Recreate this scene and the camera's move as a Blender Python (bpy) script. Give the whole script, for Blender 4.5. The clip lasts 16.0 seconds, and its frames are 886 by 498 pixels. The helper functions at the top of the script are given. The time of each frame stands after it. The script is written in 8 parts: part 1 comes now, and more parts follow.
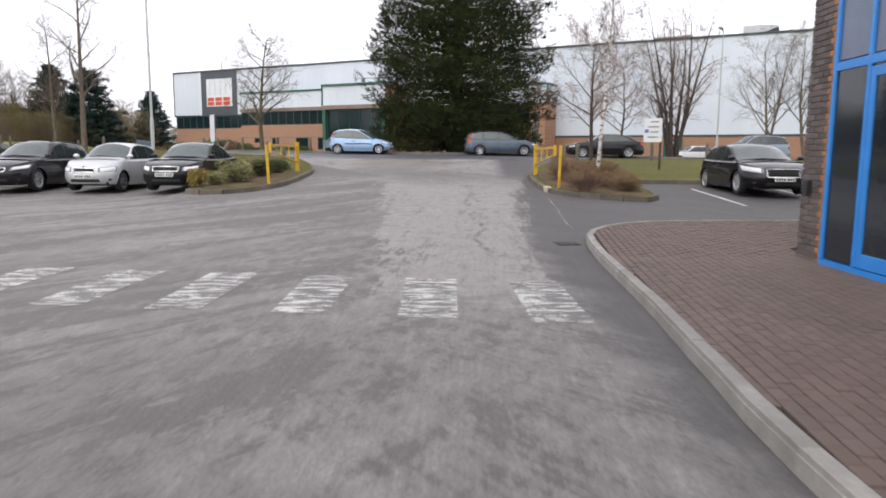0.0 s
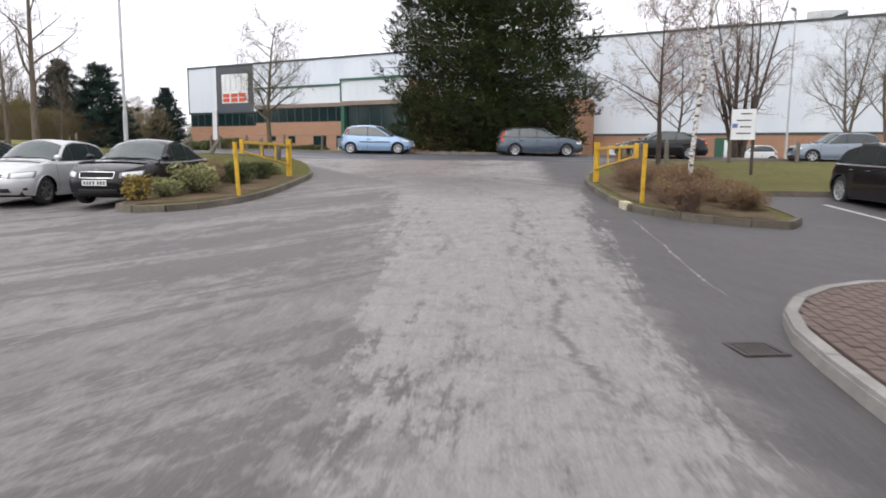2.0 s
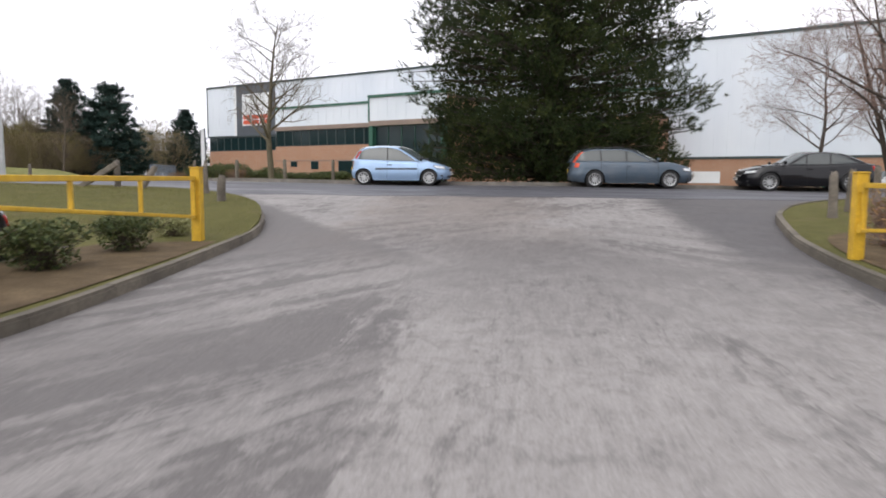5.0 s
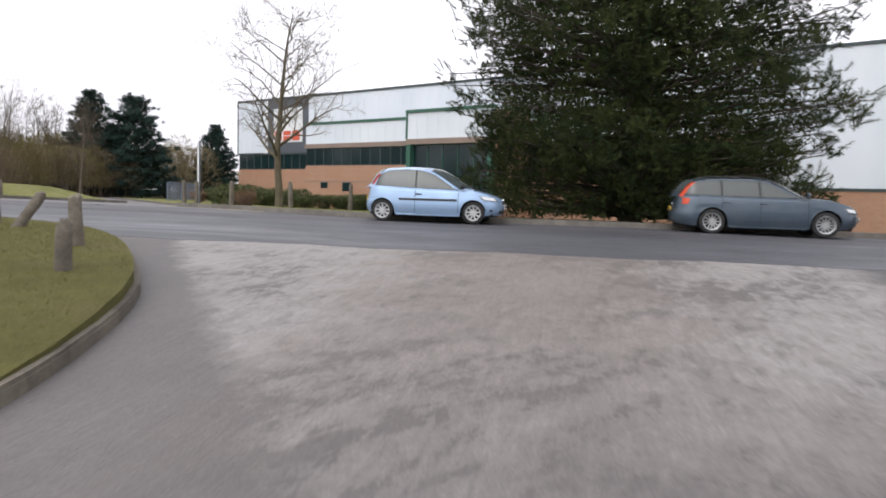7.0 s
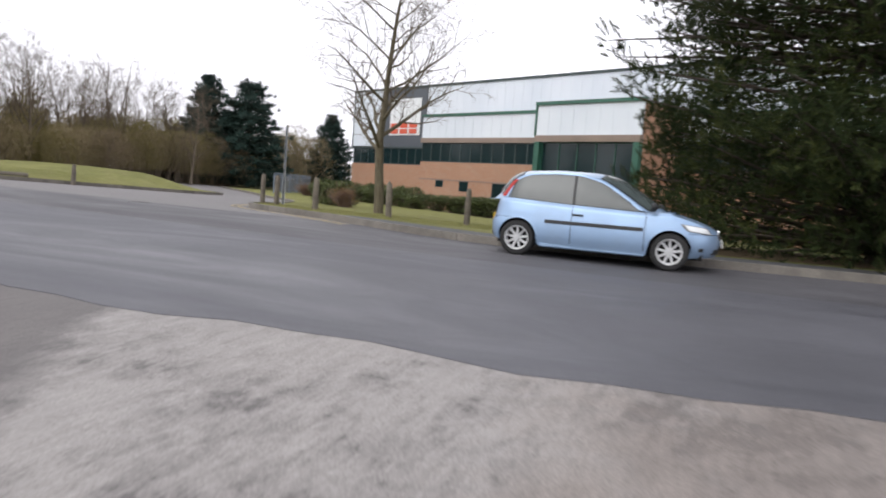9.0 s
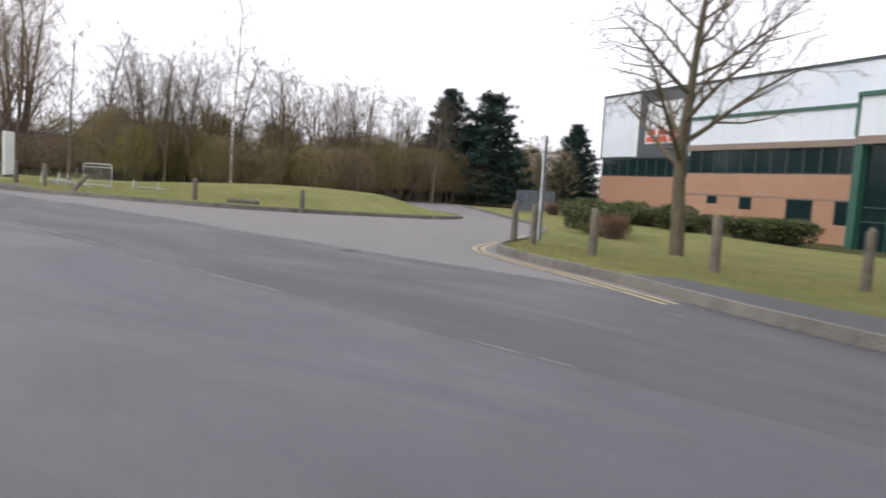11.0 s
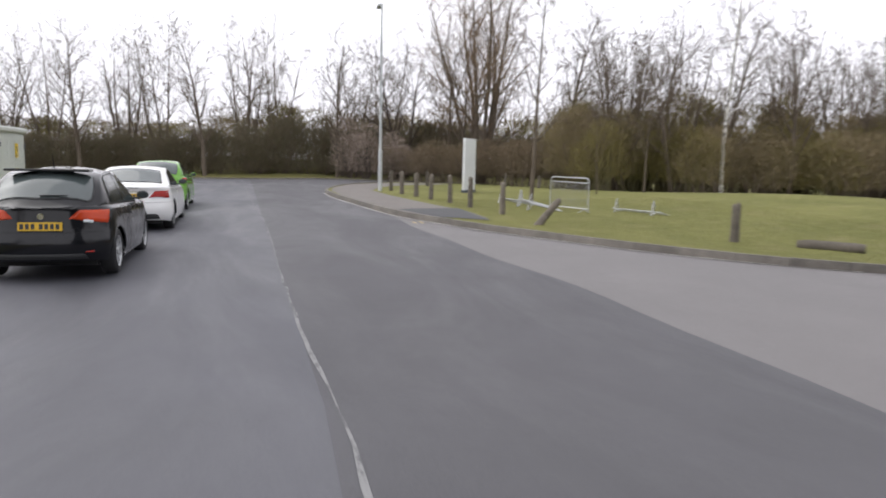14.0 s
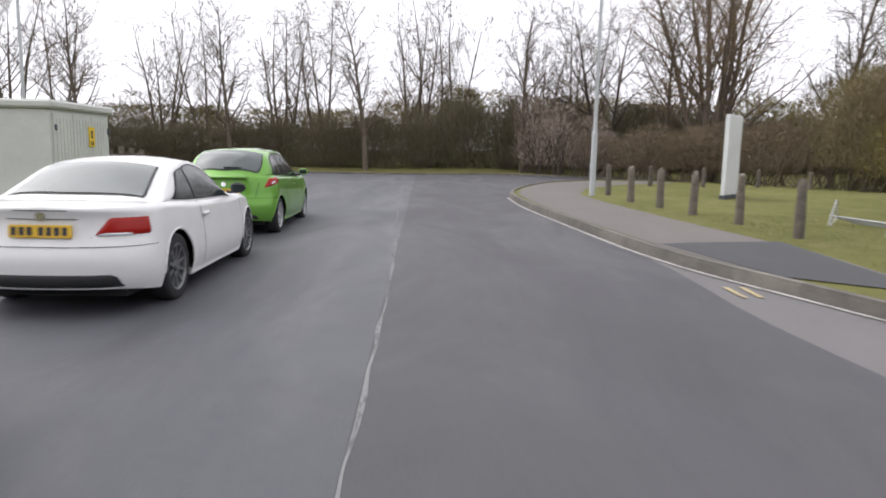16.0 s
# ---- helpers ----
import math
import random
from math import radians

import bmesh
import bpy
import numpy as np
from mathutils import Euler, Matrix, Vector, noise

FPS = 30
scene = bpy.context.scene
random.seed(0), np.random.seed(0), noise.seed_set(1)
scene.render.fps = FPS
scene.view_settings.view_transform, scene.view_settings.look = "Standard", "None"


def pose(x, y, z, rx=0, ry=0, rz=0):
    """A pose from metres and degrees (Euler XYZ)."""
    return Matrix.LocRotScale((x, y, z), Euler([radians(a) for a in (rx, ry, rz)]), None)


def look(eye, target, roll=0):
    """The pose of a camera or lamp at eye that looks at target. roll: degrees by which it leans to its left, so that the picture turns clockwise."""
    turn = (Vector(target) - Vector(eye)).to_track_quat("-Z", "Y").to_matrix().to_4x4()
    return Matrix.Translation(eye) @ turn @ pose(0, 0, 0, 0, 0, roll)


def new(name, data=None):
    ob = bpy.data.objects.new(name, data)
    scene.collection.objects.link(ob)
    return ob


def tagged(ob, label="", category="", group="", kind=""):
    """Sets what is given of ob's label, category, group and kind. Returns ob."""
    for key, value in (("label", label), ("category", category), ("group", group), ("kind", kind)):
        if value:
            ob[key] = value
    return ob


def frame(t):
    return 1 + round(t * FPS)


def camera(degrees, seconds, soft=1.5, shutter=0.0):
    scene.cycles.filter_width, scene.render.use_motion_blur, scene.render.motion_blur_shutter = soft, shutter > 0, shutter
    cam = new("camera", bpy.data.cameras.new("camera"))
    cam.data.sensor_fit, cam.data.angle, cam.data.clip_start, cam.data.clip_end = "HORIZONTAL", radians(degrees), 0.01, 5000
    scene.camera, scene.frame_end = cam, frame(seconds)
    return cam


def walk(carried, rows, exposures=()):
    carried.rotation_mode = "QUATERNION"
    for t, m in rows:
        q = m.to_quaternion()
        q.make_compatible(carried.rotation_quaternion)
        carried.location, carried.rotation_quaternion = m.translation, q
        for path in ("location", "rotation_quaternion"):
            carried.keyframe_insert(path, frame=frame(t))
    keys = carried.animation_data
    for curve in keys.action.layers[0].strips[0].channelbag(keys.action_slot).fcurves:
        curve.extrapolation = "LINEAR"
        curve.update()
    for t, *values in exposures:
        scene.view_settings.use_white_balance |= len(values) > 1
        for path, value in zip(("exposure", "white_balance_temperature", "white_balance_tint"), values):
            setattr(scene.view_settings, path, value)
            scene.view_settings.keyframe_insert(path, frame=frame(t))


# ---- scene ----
from mathutils.geometry import tessellate_polygon

cam = camera(65.5, 16.0, 1.8, 0.4)
PATH = [
    (0, (0.132, -0.014, 1.437), (0.121, 1.968, 1.167), 0.4),
    (0.5, (0.087, 1.254, 1.474), (0.052, 3.236, 1.205), 0.3),
    (1, (0.032, 2.607, 1.473), (-0.021, 4.588, 1.207), 0.4),
    (1.5, (-0.028, 4.126, 1.48), (-0.095, 6.107, 1.214), 0.3),
    (2, (-0.097, 5.693, 1.488), (-0.18, 7.673, 1.215), 0.5),
    (2.5, (-0.183, 7.301, 1.5), (-0.282, 9.279, 1.224), 0.5),
    (3, (-0.264, 8.958, 1.527), (-0.383, 10.935, 1.25), 0.2),
    (3.5, (-0.383, 10.67, 1.593), (-0.521, 12.647, 1.323), 0.6),
    (4, (-0.549, 12.39, 1.665), (-0.702, 14.368, 1.412), 0.5),
    (4.2, (-0.641, 13.115, 1.659), (-0.802, 15.094, 1.418), 0.4),
    (6.3, (-1.37, 20.882, 1.942), (-1.637, 22.857, 1.782), 0.9),
    (6.5, (-1.49, 21.607, 1.967), (-1.769, 23.581, 1.815), 1.0),
    (7, (-1.84, 23.421, 2.098), (-2.158, 25.39, 1.954), 1.7),
    (7.5, (-2.252, 25.245, 2.187), (-2.616, 27.206, 2.042), 2.4),
    (8, (-2.681, 26.927, 2.297), (-3.11, 28.874, 2.147), 2.7),
    (8.2, (-2.904, 27.561, 2.323), (-3.369, 29.5, 2.169), 3.3),
    (10.5, (-6.585, 34.189, 2.713), (-7.646, 35.876, 2.54), 3.4),
    (11, (-7.973, 35.488, 2.798), (-9.199, 37.058, 2.619), 3.5),
    (11.5, (-9.757, 36.734, 2.809), (-11.132, 38.175, 2.627), 3.7),
    (12, (-11.421, 37.714, 2.991), (-12.932, 39.01, 2.795), 3.8),
    (12.5, (-13.192, 38.51, 3.025), (-14.832, 39.636, 2.823), 3.4),
    (13, (-14.995, 39.083, 3.109), (-16.744, 40.03, 2.899), 3.1),
    (13.5, (-17.077, 39.751, 3.237), (-18.917, 40.505, 3.015), 2.5),
    (14, (-19.409, 40.276, 3.277), (-21.313, 40.835, 3.026), 1.3),
    (14.5, (-21.819, 40.654, 3.284), (-23.759, 41.062, 3.019), 0.7),
    (15, (-24.273, 40.917, 3.25), (-26.234, 41.197, 2.975), 0.9),
    (15.5, (-26.758, 41.104, 3.227), (-28.733, 41.254, 2.951), 0.4),
    (16, (-29.214, 41.169, 3.144), (-31.194, 41.231, 2.863), 1.1),
]
walk(cam, [(t, look(eye, target, roll)) for t, eye, target, roll in PATH])

# ---- sky and sun: a bright, overcast spring day ----
SUN_EL, SUN_ROT = radians(46), radians(205)
world = bpy.data.worlds.new("overcast_sky")
scene.world = world
world.use_nodes = True
wn = world.node_tree.nodes
wl = world.node_tree.links
sky = wn.new("ShaderNodeTexSky")
sky.sky_type, sky.sun_disc = "NISHITA", False
sky.sun_elevation, sky.sun_rotation = SUN_EL, SUN_ROT
sky.air_density, sky.dust_density, sky.ozone_density = 1.0, 6.0, 1.0
grey = wn.new("ShaderNodeHueSaturation")
grey.inputs["Saturation"].default_value = 0.12
cloud = wn.new("ShaderNodeMix")
cloud.data_type = "RGBA"
cloud.inputs["Factor"].default_value = 0.7
cloud.inputs[7].default_value = (11.4, 11.3, 12.15, 1)
wl.new(sky.outputs["Color"], grey.inputs["Color"])
wl.new(grey.outputs["Color"], cloud.inputs[6])
wl.new(cloud.outputs[2], wn["Background"].inputs["Color"])
wn["Background"].inputs["Strength"].default_value = 0.15
sun = new("sun", bpy.data.lights.new("sun", "SUN"))
sun.data.energy, sun.data.angle, sun.data.color = 0.9, radians(75), (1.0, 0.97, 0.92)
sun.matrix_world = look((0, 0, 60), (math.sin(SUN_ROT) * -40, math.cos(SUN_ROT) * -40, 60 - 40 * math.tan(SUN_EL)))

# ---- the lie of the land ----
LAND_Y = (-40, 0, 9, 12.4, 15, 18.5, 21, 26.8, 34.3, 41, 45, 55, 70, 200)
LAND_Z = (0, 0, .02, .12, .20, .37, .48, .75, 1.24, 1.45, 1.48, 1.25, .85, .85)


def ease(a, b, x):
    t = min(1.0, max(0.0, (x - a) / (b - a)))
    return t * t * (3 - 2 * t)


def land(x, y):
    """Height of the tarmac: a ramp up from the car park to the road, which climbs gently to the west."""
    f = float(np.interp(y, LAND_Y, LAND_Z))
    west = ease(15, 35, -x)
    f += west * (1 - ease(38, 48, y)) * (1.37 - f)
    far = max(ease(28, 42, y), west)
    f -= 0.22 * ease(6.6, 8.2, -x) * ease(14.5, 18.5, y) * (1 - ease(25.2, 27.5, y)) * (1 - west)
    f -= 0.013 * max(0.0, min(30.0, x)) * ease(30, 42, y)
    return f + 0.0095 * max(0.0, min(50.0, -x - 5)) * far


# ---- small builders ----
def mesh_of(bm, name, smooth=None):
    me = bpy.data.meshes.new(name)
    bmesh.ops.recalc_face_normals(bm, faces=bm.faces)
    bm.to_mesh(me)
    bm.free()
    if smooth is not None:
        me.polygons.foreach_set("use_smooth", [True] * len(me.polygons))
        me.set_sharp_from_angle(angle=radians(smooth))
    return me


def part(name, bm, material, parent=None, label="", m=None, smooth=None):
    """One mesh object from a bmesh (or a finished mesh), under its thing."""
    me = mesh_of(bm, name, smooth) if isinstance(bm, bmesh.types.BMesh) else bm
    if material and not me.materials:
        me.materials.append(material)
    ob = new(name, me)
    if parent:
        ob.parent = parent
    if m is not None:
        ob.matrix_basis = m
    if label:
        ob["label"] = label
    return ob


def thing(name, m, label, category, group="", kind=""):
    ob = new(name)
    ob.empty_display_size = 0.2
    ob.matrix_basis = m
    return tagged(ob, label, category, group, kind)


def box(bm, x0, x1, y0, y1, z0, z1, bevel=0.0, m=None):
    vs = [bm.verts.new(v) for v in ((x0, y0, z0), (x1, y0, z0), (x1, y1, z0), (x0, y1, z0), (x0, y0, z1), (x1, y0, z1), (x1, y1, z1), (x0, y1, z1))]
    fs = [bm.faces.new([vs[i] for i in f]) for f in ((3, 2, 1, 0), (4, 5, 6, 7), (0, 1, 5, 4), (1, 2, 6, 5), (2, 3, 7, 6), (3, 0, 4, 7))]
    if bevel:
        es = list({e for f in fs for e in f.edges})
        r = bmesh.ops.bevel(bm, geom=es, offset=bevel, segments=1, affect="EDGES", profile=0.5)
        vs = list({v for f in r["faces"] for v in f.verts} | {v for v in vs if v.is_valid})
    if m is not None:
        bmesh.ops.transform(bm, matrix=m, verts=[v for v in vs if v.is_valid])
    return bm


def boxes(*args, bevel=0.0):
    bm = bmesh.new()
    for a in args:
        box(bm, *a, bevel=bevel)
    return bm


def rod(bm, a, b, r0, r1=None, n=8, caps=True):
    """A straight tapered rod."""
    a, b = Vector(a), Vector(b)
    r1 = r0 if r1 is None else r1
    q = (b - a).to_track_quat("Z", "Y").to_matrix()
    rings = []
    for p, r in ((a, r0), (b, r1)):
        rings.append([bm.verts.new(p + q @ Vector((r * math.cos(k * 2 * math.pi / n), r * math.sin(k * 2 * math.pi / n), 0))) for k in range(n)])
    for k in range(n):
        bm.faces.new((rings[0][k], rings[0][(k + 1) % n], rings[1][(k + 1) % n], rings[1][k]))
    if caps:
        bm.faces.new(rings[0][::-1])
        bm.faces.new(rings[1])
    return bm


def bent(bm, pts, r, n=8):
    """A bent tube through points."""
    pts = [Vector(p) for p in pts]
    rings = []
    for i, p in enumerate(pts):
        d = (pts[min(i + 1, len(pts) - 1)] - pts[max(i - 1, 0)]).normalized()
        q = d.to_track_quat("Z", "Y").to_matrix()
        rings.append([bm.verts.new(p + q @ Vector((r * math.cos(k * 2 * math.pi / n), r * math.sin(k * 2 * math.pi / n), 0))) for k in range(n)])
    for a, b in zip(rings, rings[1:]):
        best = min(range(n), key=lambda s: sum((a[k].co - b[(k + s) % n].co).length for k in range(n)))
        for k in range(n):
            bm.faces.new((a[k], a[(k + 1) % n], b[(k + 1 + best) % n], b[(k + best) % n]))
    bm.faces.new(rings[0][::-1])
    bm.faces.new(rings[-1])
    return bm


def smooth_line(pts, step=0.45, closed=False):
    """Catmull-Rom through plan points, resampled at even steps."""
    p = [Vector((x, y, 0)) for x, y in pts]
    n = len(p)
    dense = []
    for i in range(n if closed else n - 1):
        a, b, c, d = (p[(i + k) % n] if closed else p[min(max(i + k, 0), n - 1)] for k in (-1, 0, 1, 2))
        for k in range(12):
            t = k / 12
            dense.append(0.5 * ((2 * b) + (c - a) * t + (2 * a - 5 * b + 4 * c - d) * t * t + (3 * b - a - 3 * c + d) * t ** 3))
    if not closed:
        dense.append(p[-1])
    else:
        dense.append(dense[0])
    out, left = [dense[0]], step
    for a, b in zip(dense, dense[1:]):
        while (b - a).length >= left:
            a = a + (b - a).normalized() * left
            out.append(a)
            left = step
        left -= (b - a).length
    return [(v.x, v.y) for v in out]


def draped(name, outline, rise, material, label="", category="", cell=2.0, lip=0.0, crown=None):
    """A sheet with that plan outline that follows the land, that much above it; lip: depth of its side."""
    bm = bmesh.new()
    vs = [bm.verts.new((x, y, 0)) for x, y in outline]
    for tri in tessellate_polygon([[Vector((x, y, 0)) for x, y in outline]]):
        if len(set(tri)) == 3:
            bm.faces.new([vs[i] for i in tri])
    xs, ys = [p[0] for p in outline], [p[1] for p in outline]
    for axis, lo, hi in ((0, min(xs), max(xs)), (1, min(ys), max(ys))):
        cuts = [k * cell for k in range(math.floor(lo / cell) + 1, math.ceil(hi / cell))]
        for at in cuts + ([y + .001 for y in LAND_Y if lo < y < hi] if axis else []):
            co = Vector((0, 0, 0))
            co[axis] = at
            no = Vector((0, 0, 0))
            no[axis] = 1
            bmesh.ops.bisect_plane(bm, geom=bm.verts[:] + bm.edges[:] + bm.faces[:], plane_co=co, plane_no=no, dist=1e-5)
    for v in bm.verts:
        v.co.z = land(v.co.x, v.co.y) + rise + (crown(v.co.x, v.co.y) if crown else 0)
    bmesh.ops.recalc_face_normals(bm, faces=bm.faces)
    if sum(f.normal.z for f in bm.faces) < 0:
        bmesh.ops.reverse_faces(bm, faces=bm.faces[:])
    if lip:
        rim = [e for e in bm.edges if e.is_boundary]
        r = bmesh.ops.extrude_edge_only(bm, edges=rim)
        for v in (g for g in r["geom"] if isinstance(g, bmesh.types.BMVert)):
            v.co.z -= lip
    me = bpy.data.meshes.new(name)
    bm.to_mesh(me)
    bm.free()
    me.materials.append(material)
    ob = new(name, me)
    return tagged(ob, label, category, kind="structure")


def stand(x, y, rz=0.0, rise=0.0):
    return pose(x, y, land(x, y) + rise, 0, 0, rz)


def inside(x, y, poly):
    hit = False
    for (ax, ay), (bx, by) in zip(poly, poly[1:] + poly[:1]):
        if (ay > y) != (by > y) and x < (bx - ax) * (y - ay) / (by - ay) + ax:
            hit = not hit
    return hit

# ---- materials ----
class Nodes:
    """Short words for building a node material."""

    def __init__(self, name):
        self.mat = bpy.data.materials.new(name)
        self.mat.use_nodes = True
        self.t = self.mat.node_tree
        self.bsdf = self.t.nodes["Principled BSDF"]

    def add(self, kind, **values):
        n = self.t.nodes.new("ShaderNode" + kind)
        for k, v in values.items():
            n.inputs[k].default_value = v
        return n

    def link(self, a, b):
        self.t.links.new(a, b)

    def coord(self, world_space=True, scale=(1, 1, 1), turn=0.0):
        src = self.add("NewGeometry").outputs["Position"] if world_space else self.add("TexCoord").outputs["Object"]
        if turn:
            rot = self.add("Mapping")
            rot.inputs["Rotation"].default_value = (0, 0, turn)
            self.link(src, rot.inputs["Vector"])
            src = rot.outputs["Vector"]
        mp = self.add("Mapping")
        mp.inputs["Scale"].default_value = scale
        self.link(src, mp.inputs["Vector"])
        return mp.outputs["Vector"]

    def noise(self, vec, scale, detail=6.0, rough=0.6, warp=0.0):
        n = self.add("TexNoise", Scale=scale, Detail=detail, Roughness=rough, Distortion=warp)
        self.link(vec, n.inputs["Vector"])
        return n.outputs["Fac"]

    def ramp(self, fac, *stops):
        r = self.t.nodes.new("ShaderNodeValToRGB")
        el = r.color_ramp.elements
        while len(el) < len(stops):
            el.new(0.5)
        for e, (p, c) in zip(el, stops):
            e.position = p
            e.color = (c, c, c, 1) if isinstance(c, (int, float)) else (*c, 1)
        self.link(fac, r.inputs["Fac"])
        return r.outputs["Color"]

    def mix(self, fac, a, b, mode="MIX"):
        m = self.add("Mix")
        m.data_type, m.blend_type = "RGBA", mode
        for slot, v in (("Factor", fac), ("A", a), ("B", b)):
            s = [i for i in m.inputs if i.name == slot and i.type == ("VALUE" if slot == "Factor" else "RGBA")][0]
            if isinstance(v, (int, float)):
                s.default_value = v if slot == "Factor" else (v, v, v, 1)
            elif isinstance(v, tuple):
                s.default_value = (*v, 1)
            else:
                self.link(v, s)
        return [o for o in m.outputs if o.type == "RGBA"][0]

    def math(self, op, a, b=0.0):
        m = self.t.nodes.new("ShaderNodeMath")
        m.operation = op
        for i, v in enumerate((a, b)):
            if isinstance(v, (int, float)):
                m.inputs[i].default_value = v
            else:
                self.link(v, m.inputs[i])
        return m.outputs[0]

    def bump(self, height, strength=0.3, distance=0.01):
        b = self.add("Bump", Strength=strength, Distance=distance)
        self.link(height, b.inputs["Height"])
        self.link(b.outputs["Normal"], self.bsdf.inputs["Normal"])

    def colour(self, c):
        if isinstance(c, tuple):
            self.bsdf.inputs["Base Color"].default_value = (*c, 1)
        else:
            self.link(c, self.bsdf.inputs["Base Color"])

    def set(self, **v):
        for k, x in v.items():
            s = self.bsdf.inputs[k.replace("_", " ")]
            if isinstance(x, (int, float, tuple)):
                s.default_value = x
            else:
                self.link(x, s)
        return self


def shade(c, k):
    return tuple(min(1.0, v * k) for v in c)


def plain(name, c, rough=0.6, metal=0.0, vary=0.18, grain=40.0, patch=1.5, bump=0.15, depth=0.004, world_space=False, spec=0.5, each=0.0, coat=0.0):
    """A surface with stains at one scale and grain at another; each: difference from piece to piece."""
    n = Nodes(name)
    v = n.coord(world_space)
    big = n.noise(v, patch, 5, 0.6)
    fine = n.noise(v, grain, 6, 0.65)
    col = n.mix(n.ramp(big, (0.3, 0.0), (0.7, 1.0)), shade(c, 1 - vary), shade(c, 1 + vary))
    col = n.mix(n.ramp(fine, (0.35, 0.0), (0.65, 0.5)), col, shade(c, 1 - 1.6 * vary))
    if each:
        rnd = n.add("ObjectInfo").outputs["Random"]
        col = n.mix(1.0, col, n.ramp(rnd, (0.0, 1 - each), (1.0, 1 + each)), "MULTIPLY")
    n.colour(col)
    n.set(Roughness=n.ramp(big, (0.2, max(0.03, rough - 0.08)), (0.8, min(1.0, rough + 0.08))), Metallic=metal, Specular_IOR_Level=spec, Coat_Weight=coat, Coat_Roughness=0.06)
    if bump:
        n.bump(fine, bump, depth)
    return n.mat


def worn_tarmac():
    """Old car-park tarmac: grey-brown, a pale planed strip up the drive, curving scuffs, coarse chippings."""
    n = Nodes("worn_tarmac")
    v = n.coord()
    sep = n.add("SeparateXYZ")
    n.link(v, sep.inputs[0])
    x, y = sep.outputs[0], sep.outputs[1]
    chips = n.noise(v, 55, 5, 0.75)
    mid = n.noise(v, 0.55, 10, 0.7, 0.5)
    rag = n.noise(v, 2.6, 12, 0.75, 0.4)
    ahead = n.noise(n.coord(scale=(1.0, 0.10, 1.0), turn=radians(3)), 1.5, 13, 0.72, 0.25)
    sweep = n.noise(n.coord(scale=(1.0, 0.11, 1.0), turn=radians(36)), 1.1, 13, 0.74, 0.9)
    cross = n.noise(n.coord(scale=(1.0, 0.14, 1.0), turn=radians(-40)), 1.1, 13, 0.74, 0.9)
    # smooth dark tarmac to the east, old and grey in the drive and to the west
    up = n.math("MAXIMUM", n.math("SUBTRACT", y, 13.0), 0.0)
    shift = n.math("ADD", n.math("MULTIPLY", n.math("SUBTRACT", rag, 0.5), 0.9), n.math("MULTIPLY", n.math("SUBTRACT", mid, 0.5), 1.2))
    xe = n.math("ADD", n.math("SUBTRACT", x, n.math("MULTIPLY", up, 0.05)), shift)
    east = n.ramp(n.math("DIVIDE", n.math("ADD", xe, 8.0), 20.0), (0.462, 0.0), (0.484, 1.0))
    old = n.mix(n.ramp(mid, (0.35, 0.0), (0.65, 1.0)), (0.121, 0.112, 0.110), (0.172, 0.160, 0.156))
    dark = n.mix(n.ramp(mid, (0.35, 0.0), (0.65, 1.0)), (0.080, 0.075, 0.077), (0.117, 0.109, 0.110))
    base = n.mix(east, old, dark)
    flake = n.noise(n.coord(scale=(1.0, 0.32, 1.0), turn=radians(3)), 7.0, 11, 0.8, 0.3)
    # the pale strip, with torn edges and a few worn holes
    edge = n.math("ADD", x, n.math("ADD", n.math("MULTIPLY", n.math("SUBTRACT", rag, 0.5), 1.1), n.math("ADD", n.math("MULTIPLY", n.math("SUBTRACT", ahead, 0.5), 2.6), n.math("MULTIPLY", n.math("SUBTRACT", flake, 0.5), 0.8))))
    off = n.math("ABSOLUTE", n.math("SUBTRACT", edge, 0.30))
    wide = n.math("ADD", n.math("MULTIPLY", n.math("MAXIMUM", n.math("SUBTRACT", y, 10.0), 0.0), 0.12), 0.95)
    strip = n.ramp(n.math("DIVIDE", off, wide), (0.90, 1.0), (1.0, 0.0))
    start = n.math("ADD", y, n.math("MULTIPLY", n.noise(v, 0.9, 8, 0.7), 6.0))
    strip = n.math("MULTIPLY", strip, n.ramp(n.math("DIVIDE", start, 40.0), (0.235, 0.0), (0.25, 1.0)))
    strip = n.math("MULTIPLY", strip, n.ramp(n.math("ADD", n.math("MULTIPLY", flake, 0.5), n.math("MULTIPLY", ahead, 0.5)), (0.41, 0.1), (0.46, 1.0)))
    strip = n.math("MULTIPLY", strip, n.ramp(n.math("DIVIDE", n.math("ADD", y, n.math("MULTIPLY", mid, 8.0)), 40.0), (0.62, 1.0), (0.76, 0.0)))
    # scuffs that curve out of the drive to either side
    side = n.ramp(n.math("DIVIDE", n.math("ADD", x, 12.0), 24.0), (0.42, 1.0), (0.56, 0.0))
    lanes = n.mix(side, cross, sweep)
    upper = n.ramp(n.math("DIVIDE", y, 40.0), (0.6, 0.0), (0.8, 1.0))
    lanes = n.mix(upper, lanes, n.mix(0.55, n.noise(n.coord(scale=(1.0, 0.3, 1.0), turn=radians(24)), 1.0, 14, 0.74, 0.5), n.noise(v, 0.42, 14, 0.72, 0.7)))
    scuff = n.ramp(n.math("ADD", n.math("ADD", n.math("MULTIPLY", lanes, 0.60), n.math("ADD", n.math("MULTIPLY", rag, 0.18), n.math("MULTIPLY", flake, 0.22))), n.math("MULTIPLY", upper, 0.022)), (0.482, 0.0), (0.500, 0.6), (0.55, 1.0))
